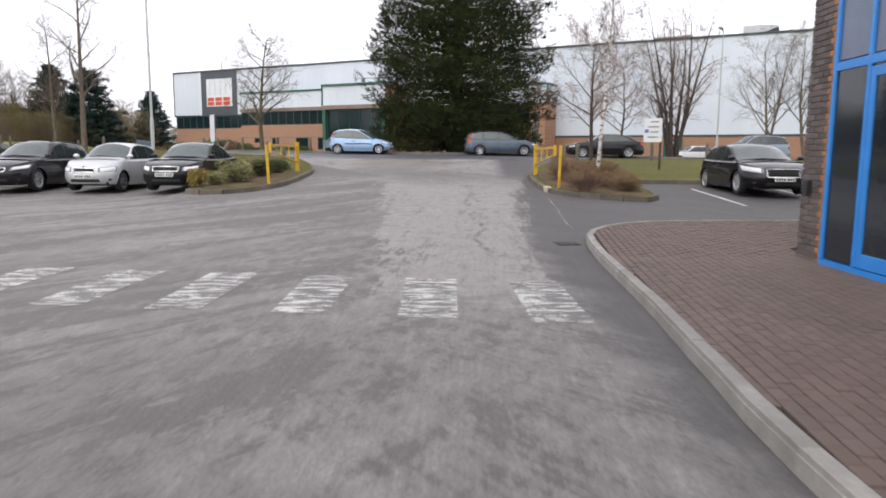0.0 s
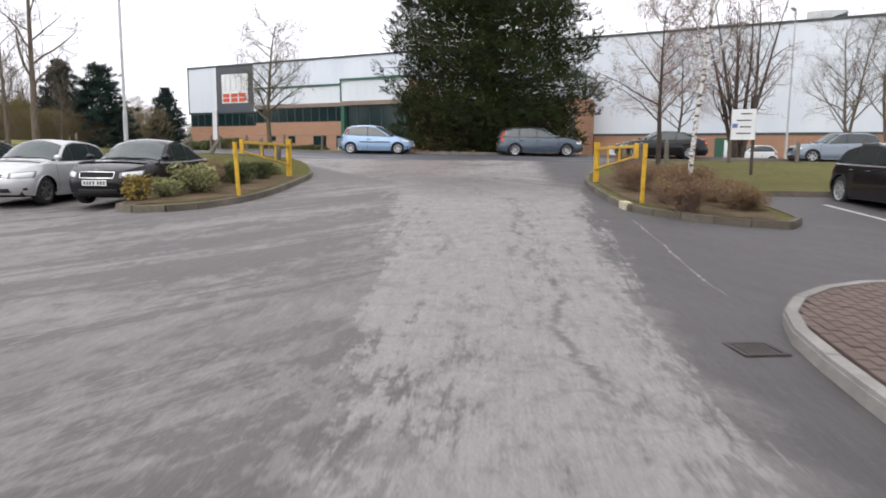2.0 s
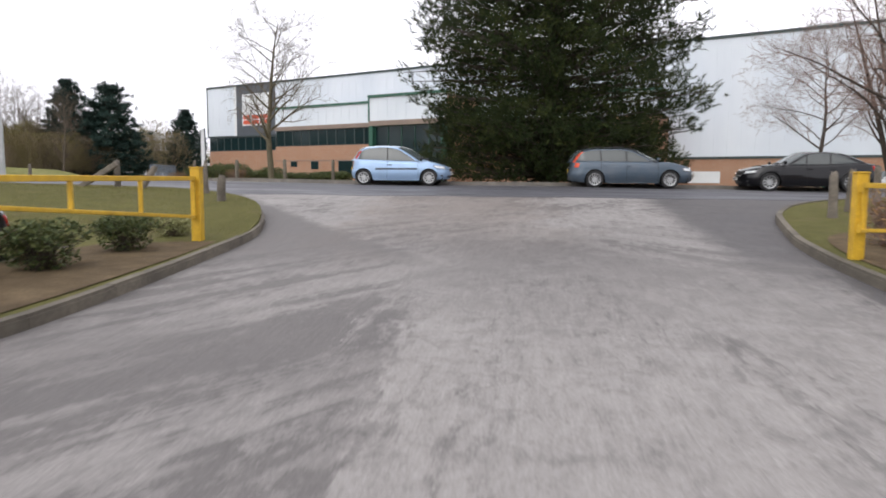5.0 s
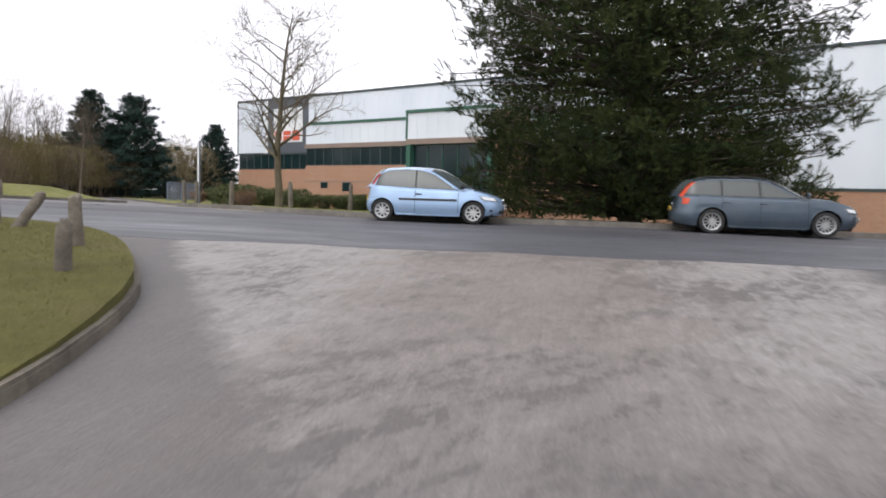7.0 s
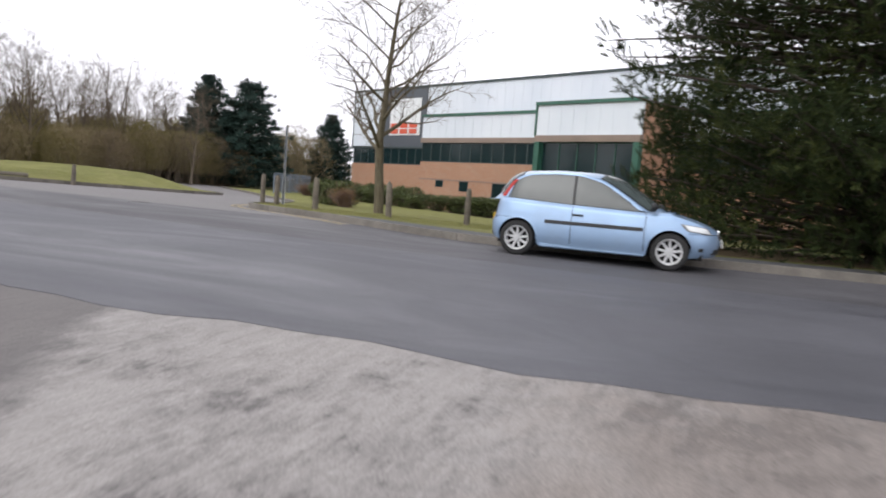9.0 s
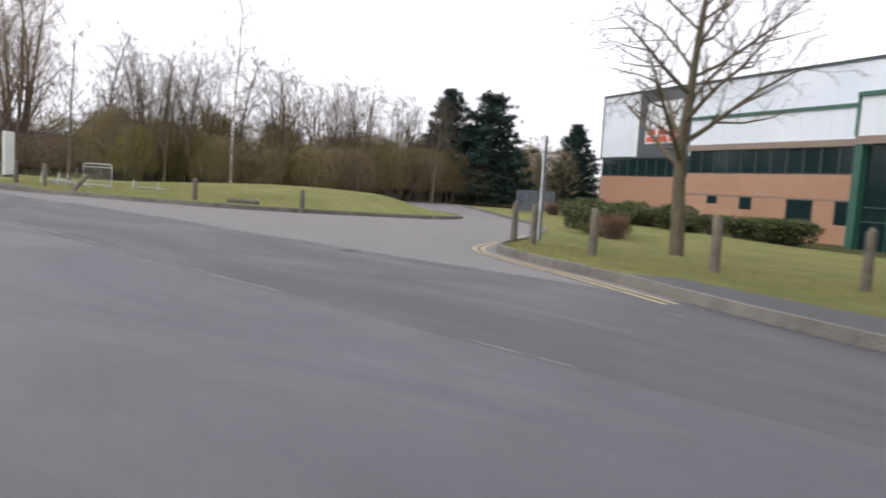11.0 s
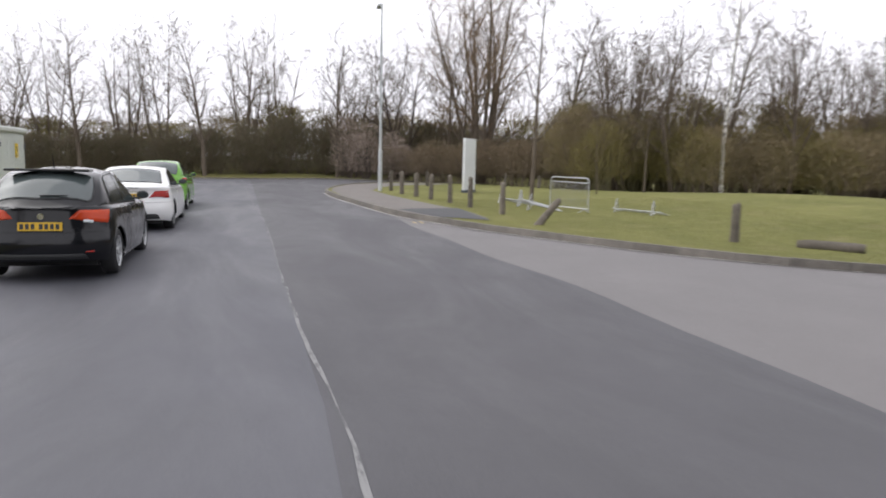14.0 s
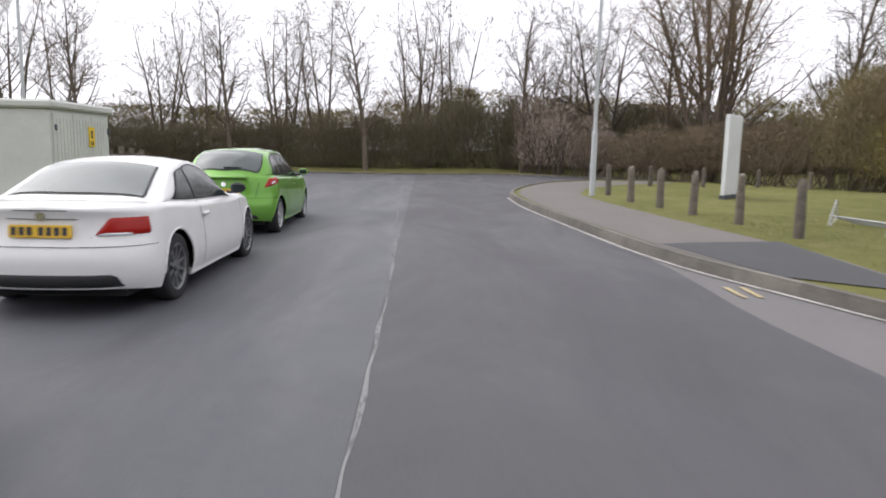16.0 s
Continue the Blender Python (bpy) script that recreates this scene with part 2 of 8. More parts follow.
    scuff = n.math("MULTIPLY", scuff, n.math("MAXIMUM", upper, n.ramp(n.noise(v, 0.22, 6, 0.6, 0.5), (0.36, 0.35), (0.54, 1.0))))
    # the crown of the junction is worn darker and browner, its flanks stay pale
    torn = n.math("ADD", edge, n.math("ADD", n.math("MULTIPLY", n.math("SUBTRACT", n.noise(v, 0.8, 9, 0.68, 0.8), 0.5), 5.0), n.math("MULTIPLY", n.math("SUBTRACT", mid, 0.5), 2.5)))
    middle = n.ramp(n.math("ABSOLUTE", n.math("DIVIDE", n.math("ADD", torn, 2.1), 5.0)), (0.20, 1.0), (0.52, 0.0))
    middle = n.math("MULTIPLY", middle, n.ramp(n.math("DIVIDE", n.math("ADD", y, n.math("MULTIPLY", mid, 4.0)), 40.0), (0.66, 0.0), (0.82, 1.0)))
    scuff = n.math("MULTIPLY", scuff, n.math("SUBTRACT", 1.0, n.math("MULTIPLY", middle, 0.55)))
    # a smooth dark margin along the kerb of the west verge
    kerb_gap = n.math("ADD", n.math("ADD", x, 6.12), n.math("MULTIPLY", n.math("SUBTRACT", y, 29.85), 0.66))
    scuff = n.math("MULTIPLY", scuff, n.math("MAXIMUM", n.ramp(n.math("DIVIDE", n.math("ADD", kerb_gap, n.math("MULTIPLY", rag, 0.9)), 4.0), (0.27, 0.0), (0.36, 1.0)), n.ramp(n.math("DIVIDE", y, 40.0), (0.60, 1.0), (0.66, 0.0))))
    scuff = n.math("MULTIPLY", scuff, n.math("SUBTRACT", 1.0, n.math("MULTIPLY", east, 0.9)))
    mottle = n.ramp(n.noise(v, 3.5, 12, 0.8, 0.6), (0.36, 0.45), (0.52, 1.0))
    strip = n.math("MULTIPLY", strip, mottle)
    pale = n.math("MAXIMUM", n.math("MULTIPLY", strip, 0.9), n.math("MULTIPLY", scuff, n.math("ADD", 0.62, n.math("MULTIPLY", upper, 0.30))))
    col = n.mix(pale, base, n.mix(n.ramp(flake, (0.35, 0.0), (0.65, 1.0)), (0.278, 0.261, 0.251), (0.362, 0.341, 0.328)))
    col = n.mix(middle, col, n.mix(1.0, col, (1.06, 1.0, 0.95), "MULTIPLY"))
    groove = n.noise(n.coord(scale=(1.0, 0.045, 1.0), turn=radians(2)), 26, 7, 0.75)
    col = n.mix(1.0, col, n.ramp(groove, (0.3, 0.86), (0.7, 1.10)), "MULTIPLY")
    col = n.mix(n.ramp(chips, (0.3, 0.85), (0.62, 0.0)), col, n.mix(1.0, col, 0.5, "MULTIPLY"))
    # the long ragged crack beside the strip
    wander = n.math("ADD", n.math("MULTIPLY", n.noise(n.coord(scale=(0.01, 1, 1)), 0.5, 8, 0.7), 1.3), 0.05)
    gap = n.math("ABSOLUTE", n.math("SUBTRACT", x, wander))
    line = n.math("MULTIPLY", n.ramp(gap, (0.015, 1.0), (0.06, 0.0)), n.ramp(n.noise(v, 1.3, 7, 0.7), (0.40, 0.0), (0.55, 0.9)))
    line = n.math("MULTIPLY", line, n.ramp(n.math("DIVIDE", y, 40.0), (0.22, 0.0), (0.25, 1.0)))
    line = n.math("MULTIPLY", line, n.ramp(n.math("DIVIDE", y, 40.0), (0.42, 1.0), (0.55, 0.0)))
    col = n.mix(n.math("MULTIPLY", line, 0.7), col, (0.07, 0.067, 0.065))
    n.colour(col)
    n.set(Roughness=n.ramp(mid, (0.3, 0.62), (0.7, 0.88)), Specular_IOR_Level=0.4)
    n.bump(n.math("ADD", n.math("MULTIPLY", chips, 0.6), n.math("MULTIPLY", pale, -0.4)), 0.5, 0.008)
    return n.mat


def road_tarmac(name, dark, light, damp, joint=None):
    """Road surface; damp: how far it shines in long patches; joint: south of it the lane is smoother and wetter, its
    sky sheen also tinted into the colour.
    """
    n = Nodes(name)
    v = n.coord()
    along = n.coord(scale=(0.3, 1.0, 1.0))
    chips = n.noise(v, 85, 4, 0.7)
    mid = n.noise(v, 0.7, 7, 0.65, 0.4)
    lane = n.noise(along, 0.55, 7, 0.62, 0.8)
    col = n.mix(n.ramp(n.math("ADD", n.math("MULTIPLY", mid, 0.5), n.math("MULTIPLY", lane, 0.5)), (0.25, 0.0), (0.75, 1.0)), dark, light)
    col = n.mix(n.ramp(chips, (0.32, 0.7), (0.6, 0.0)), col, n.mix(1.0, col, 0.55, "MULTIPLY"))
    specks = n.ramp(n.noise(v, 240, 2, 0.5), (0.66, 0.0), (0.72, 0.35))
    col = n.mix(specks, col, shade(light, 2.2))
    n.colour(col)
    wet = n.ramp(lane, (0.3, 1.0), (0.62, 0.0))
    if joint:
        sep = n.add("SeparateXYZ")
        n.link(v, sep.inputs[0])
        bend = n.math("MULTIPLY", n.math("MAXIMUM", n.math("ADD", sep.outputs[0], 24.0), 0.0), 0.044)
        south = n.math("LESS_THAN", n.math("ADD", sep.outputs[1], bend), joint)
        # south lane tinted lighter and bluer: the wet sky sheen put into its colour
        n.colour(n.mix(south, n.mix(1.0, col, (0.97, 0.95, 0.95), "MULTIPLY"), n.mix(1.0, col, (1.08, 1.09, 1.14), "MULTIPLY")))
        wet = n.math("ADD", n.math("MULTIPLY", wet, 0.7), n.math("MULTIPLY", south, 0.2))
    n.set(Roughness=n.math("SUBTRACT", 0.82, n.math("MULTIPLY", wet, damp)), Specular_IOR_Level=0.5)
    n.bump(chips, 0.4, 0.006)
    return n.mat


def grass_ground(name, a, b, bare):
    n = Nodes(name)
    v = n.coord()
    big = n.noise(v, 0.35, 6, 0.6, 0.3)
    mid = n.noise(v, 3.0, 6, 0.65)
    fine = n.noise(n.coord(scale=(1, 1, 0.3)), 60, 5, 0.7)
    col = n.mix(n.ramp(big, (0.35, 0.0), (0.65, 1.0)), a, b)
    col = n.mix(n.ramp(mid, (0.45, 0.0), (0.75, 0.6)), col, shade(b, 1.35))
    col = n.mix(n.ramp(fine, (0.3, 0.85), (0.6, 0.0)), col, shade(a, 0.5))
    col = n.mix(n.ramp(n.noise(v, 0.9, 9, 0.72), (0.53, 0.0), (0.70, 0.75)), col, bare)
    n.colour(col)
    n.set(Roughness=0.95, Specular_IOR_Level=0.15)
    n.bump(fine, 0.9, 0.03)
    return n.mat


def worn_paint(name, c, under, hold):
    """Road paint worn through to the tarmac; hold: how much of it is left."""
    n = Nodes(name)
    v = n.coord()
    w = n.noise(n.coord(scale=(0.55, 1.9, 1.0)), 5, 11, 0.78, 0.3)
    chips = n.noise(v, 70, 4, 0.7)
    gone = n.ramp(n.math("ADD", n.math("MULTIPLY", w, 0.75), n.math("MULTIPLY", chips, 0.25)), (hold, 0.0), (hold + 0.035, 1.0))
    col = n.mix(n.ramp(n.noise(v, 25, 4), (0.3, 0.0), (0.7, 0.6)), c, shade(c, 0.72))
    n.colour(n.mix(gone, col, under))
    n.set(Roughness=0.75)
    n.bump(n.math("MULTIPLY", chips, 0.7), 0.4, 0.005)
    return n.mat


def car_paint(name, c, flake=0.35, rough=0.32, dirt=0.25):
    n = Nodes(name)
    v = n.coord(False)
    film = n.noise(v, 2.2, 6, 0.65)
    fine = n.noise(v, 30, 5, 0.7)
    col = n.mix(n.ramp(fine, (0.3, 0.0), (0.7, 0.3)), c, shade(c, 0.88))
    col = n.mix(n.math("MULTIPLY", n.ramp(film, (0.45, 0.0), (0.75, 1.0)), dirt), col, (0.22, 0.2, 0.18))
    n.colour(col)
    n.set(Metallic=flake, Roughness=n.ramp(film, (0.3, rough), (0.7, rough + 0.15)), Coat_Weight=0.9, Coat_IOR=1.42, Coat_Roughness=0.02, Specular_IOR_Level=0.1)
    return n.mat


def bark(name, a, b, birch=False):
    n = Nodes(name)
    v = n.coord(False, (1, 1, 0.25) if not birch else (1.0, 1.0, 4.0))
    f = n.noise(v, 14 if not birch else 4.5, 6, 0.7, 0.3)
    col = n.mix(n.ramp(f, (0.35, 0.0), (0.65, 1.0)) if not birch else n.ramp(f, (0.50, 0.0), (0.56, 1.0)), a, b)
    n.colour(col)
    n.set(Roughness=0.9, Specular_IOR_Level=0.2)
    n.bump(f, 0.6, 0.02)
    return n.mat


def leaf(name, *cols, spec=0.2, clumps=0.0):
    """Leaves, each of its own shade; clumps: how far whole clumps differ as well."""
    n = Nodes(name)
    r = n.add("NewGeometry").outputs["Random Per Island"]
    if clumps:
        big = n.ramp(n.noise(n.coord(False), 1.1, 3, 0.5), (0.38, 0.0), (0.62, 1.0))
        r = n.math("ADD", n.math("MULTIPLY", r, 1.0 - clumps), n.math("MULTIPLY", big, clumps))
    stops = [(k / max(1, len(cols) - 1), c) for k, c in enumerate(cols)]
    n.colour(n.ramp(r, *stops))
    n.set(Roughness=0.6, Specular_IOR_Level=spec)
    return n.mat


def cladding():
    """Pale coated steel sheet with narrow upright ribs."""
    n = Nodes("white_cladding")
    v = n.coord(False)
    sep = n.add("SeparateXYZ")
    n.link(v, sep.inputs[0])
    big = n.noise(n.coord(False, (0.25, 1, 0.08)), 1.2, 5, 0.6)
    n.colour(n.mix(n.ramp(big, (0.3, 0.0), (0.7, 1.0)), (0.60, 0.65, 0.71), (0.68, 0.72, 0.77)))
    n.set(Roughness=0.45)
    return n.mat


def brick_face(name, a, b, mortar, across="X"):
    """Distant brickwork, where single bricks are finer than the eye can part."""
    n = Nodes(name)
    v = n.coord(False)
    sep = n.add("SeparateXYZ")
    n.link(v, sep.inputs[0])
    com = n.add("CombineXYZ")
    n.link(sep.outputs[across], com.inputs[0])
    n.link(sep.outputs["Z"], com.inputs[1])
    br = n.add("TexBrick", Scale=1.0, Color1=(*a, 1), Color2=(*b, 1), Mortar=(*mortar, 1))
    br.inputs["Mortar Size"].default_value = 0.01
    br.inputs["Brick Width"].default_value = 0.225
    br.inputs["Row Height"].default_value = 0.075
    n.link(com.outputs[0], br.inputs["Vector"])
    st = n.noise(v, 0.6, 5, 0.6)
    n.colour(n.mix(n.ramp(st, (0.35, 0.0), (0.7, 0.45)), br.outputs["Color"], shade(a, 0.75)))
    n.set(Roughness=0.85)
    n.bump(br.outputs["Fac"], -0.4, 0.006)
    return n.mat


def glass_dark(name, c, rough=0.04, through_light=0.0, spec=0.45):
    n = Nodes(name)
    f = n.noise(n.coord(False), 3.0, 5, 0.6)
    n.colour(n.mix(n.ramp(f, (0.35, 0.0), (0.7, 0.5)), c, shade(c, 1.5)))
    n.set(Roughness=n.ramp(f, (0.3, rough), (0.75, rough + 0.06)), Specular_IOR_Level=spec, IOR=1.5, Transmission_Weight=through_light)
    return n.mat


M = {
    "worn": worn_tarmac(),
    "road": road_tarmac("fresh_tarmac", (0.057, 0.057, 0.062), (0.100, 0.100, 0.110), 0.48, 40.8),
    "old_road": road_tarmac("old_tarmac", (0.138, 0.130, 0.130), (0.194, 0.184, 0.184), 0.1),
    "footway": road_tarmac("footway_tarmac", (0.13, 0.115, 0.105), (0.19, 0.172, 0.158), 0.05),
    "patch": road_tarmac("footway_patch", (0.05, 0.051, 0.055), (0.075, 0.076, 0.08), 0.1),
    "grass": grass_ground("mown_grass", (0.150, 0.156, 0.052), (0.225, 0.222, 0.080), (0.25, 0.22, 0.11)),
    "dull_grass": grass_ground("dull_verge_grass", (0.108, 0.106, 0.036), (0.160, 0.150, 0.052), (0.165, 0.13, 0.07)),
    "rough_grass": grass_ground("rough_grass", (0.07, 0.075, 0.028), (0.10, 0.10, 0.04), (0.09, 0.07, 0.045)),
    "soil": plain("bed_soil", (0.140, 0.104, 0.064), 0.95, vary=0.35, grain=30, patch=2.5, bump=0.8, depth=0.03, world_space=True, spec=0.1),
    "kerb": plain("kerb_concrete", (0.175, 0.160, 0.140), 0.85, vary=0.3, grain=30, patch=3, bump=0.4, world_space=True, each=0.16),
    "kerb_dirty": plain("kerb_dirty_concrete", (0.140, 0.122, 0.096), 0.9, vary=0.35, grain=25, patch=2, bump=0.5, world_space=True, each=0.2),
    "kerb_pale": plain("pale_kerb_concrete", (0.29, 0.275, 0.255), 0.85, vary=0.25, grain=30, patch=3, bump=0.35, world_space=True, each=0.12),
    "paver": plain("red_brown_paver", (0.128, 0.092, 0.078), 0.8, vary=0.25, grain=50, patch=0.6, bump=0.35, world_space=True, each=0.12),
    "paver_joint": plain("paver_sand", (0.09, 0.075, 0.06), 0.95, vary=0.3, grain=60, patch=1.2, world_space=True),
    "zebra": worn_paint("worn_white_paint", (0.60, 0.59, 0.56), (0.14, 0.133, 0.13), 0.46),
    "line_white": worn_paint("faded_white_line", (0.62, 0.61, 0.58), (0.11, 0.105, 0.10), 0.56),
    "line_yellow": worn_paint("faded_yellow_line", (0.46, 0.37, 0.20), (0.17, 0.165, 0.155), 0.53),
    "seam": worn_paint("pale_road_joint", (0.23, 0.23, 0.23), (0.09, 0.09, 0.095), 0.50),
    "edge_paint": worn_paint("faded_edge_line", (0.50, 0.48, 0.455), (0.26, 0.25, 0.24), 0.50),
    "crack": worn_paint("pale_crack_grit", (0.36, 0.345, 0.33), (0.105, 0.098, 0.098), 0.47),
    "cream": plain("cream_kerb_paint", (0.56, 0.51, 0.36), 0.7, vary=0.2, grain=30, patch=4),
    "iron": plain("cast_iron", (0.07, 0.06, 0.055), 0.6, 0.6, vary=0.3, grain=40),
    "yellow": plain("yellow_gate_paint", (0.62, 0.38, 0.03), 0.5, vary=0.22, grain=35, patch=5, bump=0.15, spec=0.4),
    "timber": plain("weathered_timber", (0.15, 0.13, 0.106), 0.92, vary=0.35, grain=18, patch=4, bump=0.6, depth=0.012, each=0.25),
    "galv": plain("galvanised_steel", (0.46, 0.47, 0.48), 0.45, 0.7, vary=0.15, grain=25, patch=3),
    "grey_paint": plain("grey_post_paint", (0.50, 0.52, 0.53), 0.55, 0.2, vary=0.12, grain=20, patch=2),
    "white_sign": plain("white_sign_face", (0.72, 0.74, 0.75), 0.4, vary=0.08, grain=10, patch=1),
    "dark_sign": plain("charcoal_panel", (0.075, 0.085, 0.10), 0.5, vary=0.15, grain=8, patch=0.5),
    "red_sign": plain("red_sign_letter", (0.62, 0.10, 0.05), 0.45, vary=0.1, grain=8, patch=1),
    "blue_sign": plain("blue_sign_mark", (0.12, 0.18, 0.42), 0.45, vary=0.1),
    "black_bar": plain("dark_lettering", (0.03, 0.03, 0.035), 0.5, vary=0.1),
    "clad": cladding(),
    "green_trim": plain("dark_green_trim", (0.03, 0.11, 0.075), 0.45, vary=0.15, grain=10, patch=1),
    "dark_trim": plain("dark_edge_trim", (0.04, 0.06, 0.06), 0.5, vary=0.15, grain=10, patch=1),
    "fascia": plain("brown_fascia", (0.24, 0.18, 0.145), 0.6, vary=0.15, grain=10, patch=0.6),
    "brick_far": brick_face("orange_brickwork", (0.40, 0.205, 0.12), (0.33, 0.155, 0.09), (0.38, 0.30, 0.23)),
    "brick": plain("purple_grey_brick", (0.125, 0.103, 0.098), 0.85, vary=0.22, grain=30, patch=3, bump=0.5, each=0.3),
    "brick_orange": plain("orange_brick", (0.40, 0.19, 0.075), 0.85, vary=0.25, grain=30, patch=3, bump=0.5, each=0.2),
    "mortar": plain("pale_mortar", (0.36, 0.29, 0.21), 0.95, vary=0.2, grain=40, patch=3),
    "blue_frame": plain("bright_blue_frame", (0.03, 0.235, 0.66), 0.35, vary=0.1, grain=20, patch=2),
    "win": glass_dark("building_glass", (0.010, 0.022, 0.024)),
    "win_blue": glass_dark("tinted_door_glass", (0.020, 0.025, 0.031)),
    "spandrel": glass_dark("blue_grey_glass_panel", (0.085, 0.115, 0.18), 0.12),
    "car_glass": glass_dark("car_window_glass", (0.028, 0.036, 0.036), spec=0.75),
    "screen_glass": glass_dark("car_windscreen_glass", (0.060, 0.074, 0.074), spec=0.85),
    "tyre": plain("tyre_rubber", (0.022, 0.022, 0.023), 0.85, vary=0.25, grain=60, patch=6),
    "alloy": plain("alloy_wheel", (0.52, 0.53, 0.54), 0.35, 0.7, vary=0.15, grain=30, patch=8),
    "dark_alloy": plain("grey_alloy_wheel", (0.22, 0.225, 0.23), 0.35, 0.7, vary=0.15, grain=30, patch=8),
    "black_plastic": plain("black_trim_plastic", (0.02, 0.021, 0.022), 0.6, vary=0.25, grain=40, patch=5),
    "arch": plain("wheel_arch_liner", (0.008, 0.008, 0.008), 0.95, vary=0.2),
    "chrome": plain("chrome", (0.75, 0.76, 0.77), 0.15, 1.0, vary=0.05),
    "lamp_dark": glass_dark("headlamp_housing", (0.16, 0.165, 0.17), 0.06),
    "hubcap": plain("silver_plastic_hubcap", (0.55, 0.56, 0.57), 0.45, 0.2, vary=0.15, grain=30, patch=8),
    "lamp_clear": glass_dark("headlamp_lens", (0.62, 0.64, 0.65), 0.06),
    "lamp_red": glass_dark("red_lamp_lens", (0.30, 0.010, 0.006), 0.1, spec=0.3),
    "lamp_orange": glass_dark("orange_lamp_lens", (0.46, 0.050, 0.014), 0.1, spec=0.35),
    "plate_yellow": plain("yellow_number_plate", (0.70, 0.44, 0.03), 0.5, vary=0.08),
    "plate_white": plain("white_number_plate", (0.72, 0.72, 0.70), 0.5, vary=0.08),
    "steel_blue": plain("blue_grey_steel", (0.17, 0.21, 0.27), 0.5, 0.3, vary=0.15, grain=20, patch=2),
    "cabin": plain("pale_green_grp", (0.57, 0.60, 0.55), 0.55, vary=0.12, grain=25, patch=0.9, bump=0.2),
    "cabin_roof": plain("pale_grp_roof", (0.56, 0.58, 0.54), 0.6, vary=0.14, grain=25, patch=0.9, bump=0.2),
    "warn": plain("yellow_warning_sign", (0.78, 0.55, 0.03), 0.5, vary=0.08),
    "bark_grey": bark("grey_brown_bark", (0.085, 0.068, 0.052), (0.18, 0.148, 0.115)),
    "bark_mixed": bark("weathered_bark", (0.082, 0.070, 0.048), (0.165, 0.142, 0.098)),
    "bark_green": bark("mossy_bark", (0.085, 0.078, 0.042), (0.16, 0.145, 0.075)),
    "bark_dark": bark("dark_bark", (0.045, 0.035, 0.03), (0.09, 0.072, 0.06)),
    "twig": bark("twig_bark", (0.09, 0.07, 0.052), (0.16, 0.13, 0.10)),
    "twig_gold": bark("golden_twig_bark", (0.15, 0.105, 0.065), (0.25, 0.175, 0.105)),
    "twig_red": bark("reddish_twig_bark", (0.17, 0.115, 0.095), (0.26, 0.185, 0.155)),
    "birch": bark("birch_bark", (0.68, 0.66, 0.62), (0.06, 0.05, 0.045), True),
    "pine": leaf("pine_needles", (0.012, 0.021, 0.009), (0.020, 0.031, 0.011), (0.034, 0.045, 0.015), (0.066, 0.072, 0.021), spec=0.08, clumps=0.55),
    "pine_blue": leaf("blue_green_needles", (0.018, 0.036, 0.030), (0.034, 0.058, 0.048), spec=0.08, clumps=0.4),
    "bud": leaf("spring_buds", (0.165, 0.125, 0.078), (0.24, 0.19, 0.11), (0.18, 0.158, 0.08)),
    "bud_green": leaf("green_spring_buds", (0.15, 0.128, 0.050), (0.22, 0.19, 0.064), (0.14, 0.112, 0.054)),
    "bud_brown": leaf("brown_hedge_leaves", (0.15, 0.11, 0.075), (0.21, 0.16, 0.105), (0.17, 0.14, 0.085)),
    "hedge_leaf": leaf("dark_hedge_leaves", (0.105, 0.088, 0.060), (0.17, 0.138, 0.095), (0.13, 0.128, 0.068)),
    "dead_leaf": leaf("dry_winter_leaves", (0.20, 0.108, 0.048), (0.25, 0.150, 0.068), (0.18, 0.125, 0.055)),
    "blossom": leaf("pale_blossom", (0.11, 0.085, 0.065), (0.52, 0.43, 0.36), (0.08, 0.062, 0.05)),
    "variegated": leaf("variegated_leaves", (0.30, 0.30, 0.13), (0.13, 0.15, 0.055), (0.42, 0.40, 0.22)),
    "shrub": leaf("evergreen_leaves", (0.035, 0.055, 0.018), (0.065, 0.085, 0.03), (0.11, 0.12, 0.04)),
    "heath": leaf("brown_heath_leaves", (0.22, 0.135, 0.062), (0.175, 0.125, 0.054), (0.27, 0.175, 0.085)),
    "gold": leaf("golden_leaves", (0.34, 0.24, 0.05), (0.22, 0.18, 0.05)),
    "dull_blade": leaf("dull_grass_blades", (0.105, 0.108, 0.035), (0.155, 0.148, 0.050), (0.20, 0.17, 0.085)),
    "blade": leaf("grass_blades", (0.148, 0.158, 0.052), (0.22, 0.22, 0.078), (0.27, 0.245, 0.12)),
}

# ---- ground, roads, verges and kerbs ----
def ground_sheet():
    """One sheet to the horizon, a little under the tarmac and the verges."""
    def lines(lo, hi):
        mids = list(np.arange(lo, hi + 0.1, 2.0))
        out = [40, 120, 400, 1200, 2500]
        return [lo - d for d in out[::-1]] + mids + [hi + d for d in out]
    xs, ys = lines(-110, 70), lines(-30, 150)
    vs = [(x, y, land(min(max(x, -110), 70), min(max(y, -30), 150)) - 0.07) for y in ys for x in xs]
    n = len(xs)
    fs = [(j * n + i, j * n + i + 1, (j + 1) * n + i + 1, (j + 1) * n + i) for j in range(len(ys) - 1) for i in range(n - 1)]
    me = bpy.data.meshes.new("ground")
    me.from_pydata(vs, [], fs)
    me.materials.append(M["rough_grass"])
    return tagged(new("ground", me), "rough grass and earth ground reaching to the horizon", "ground", kind="structure")


ground_sheet()

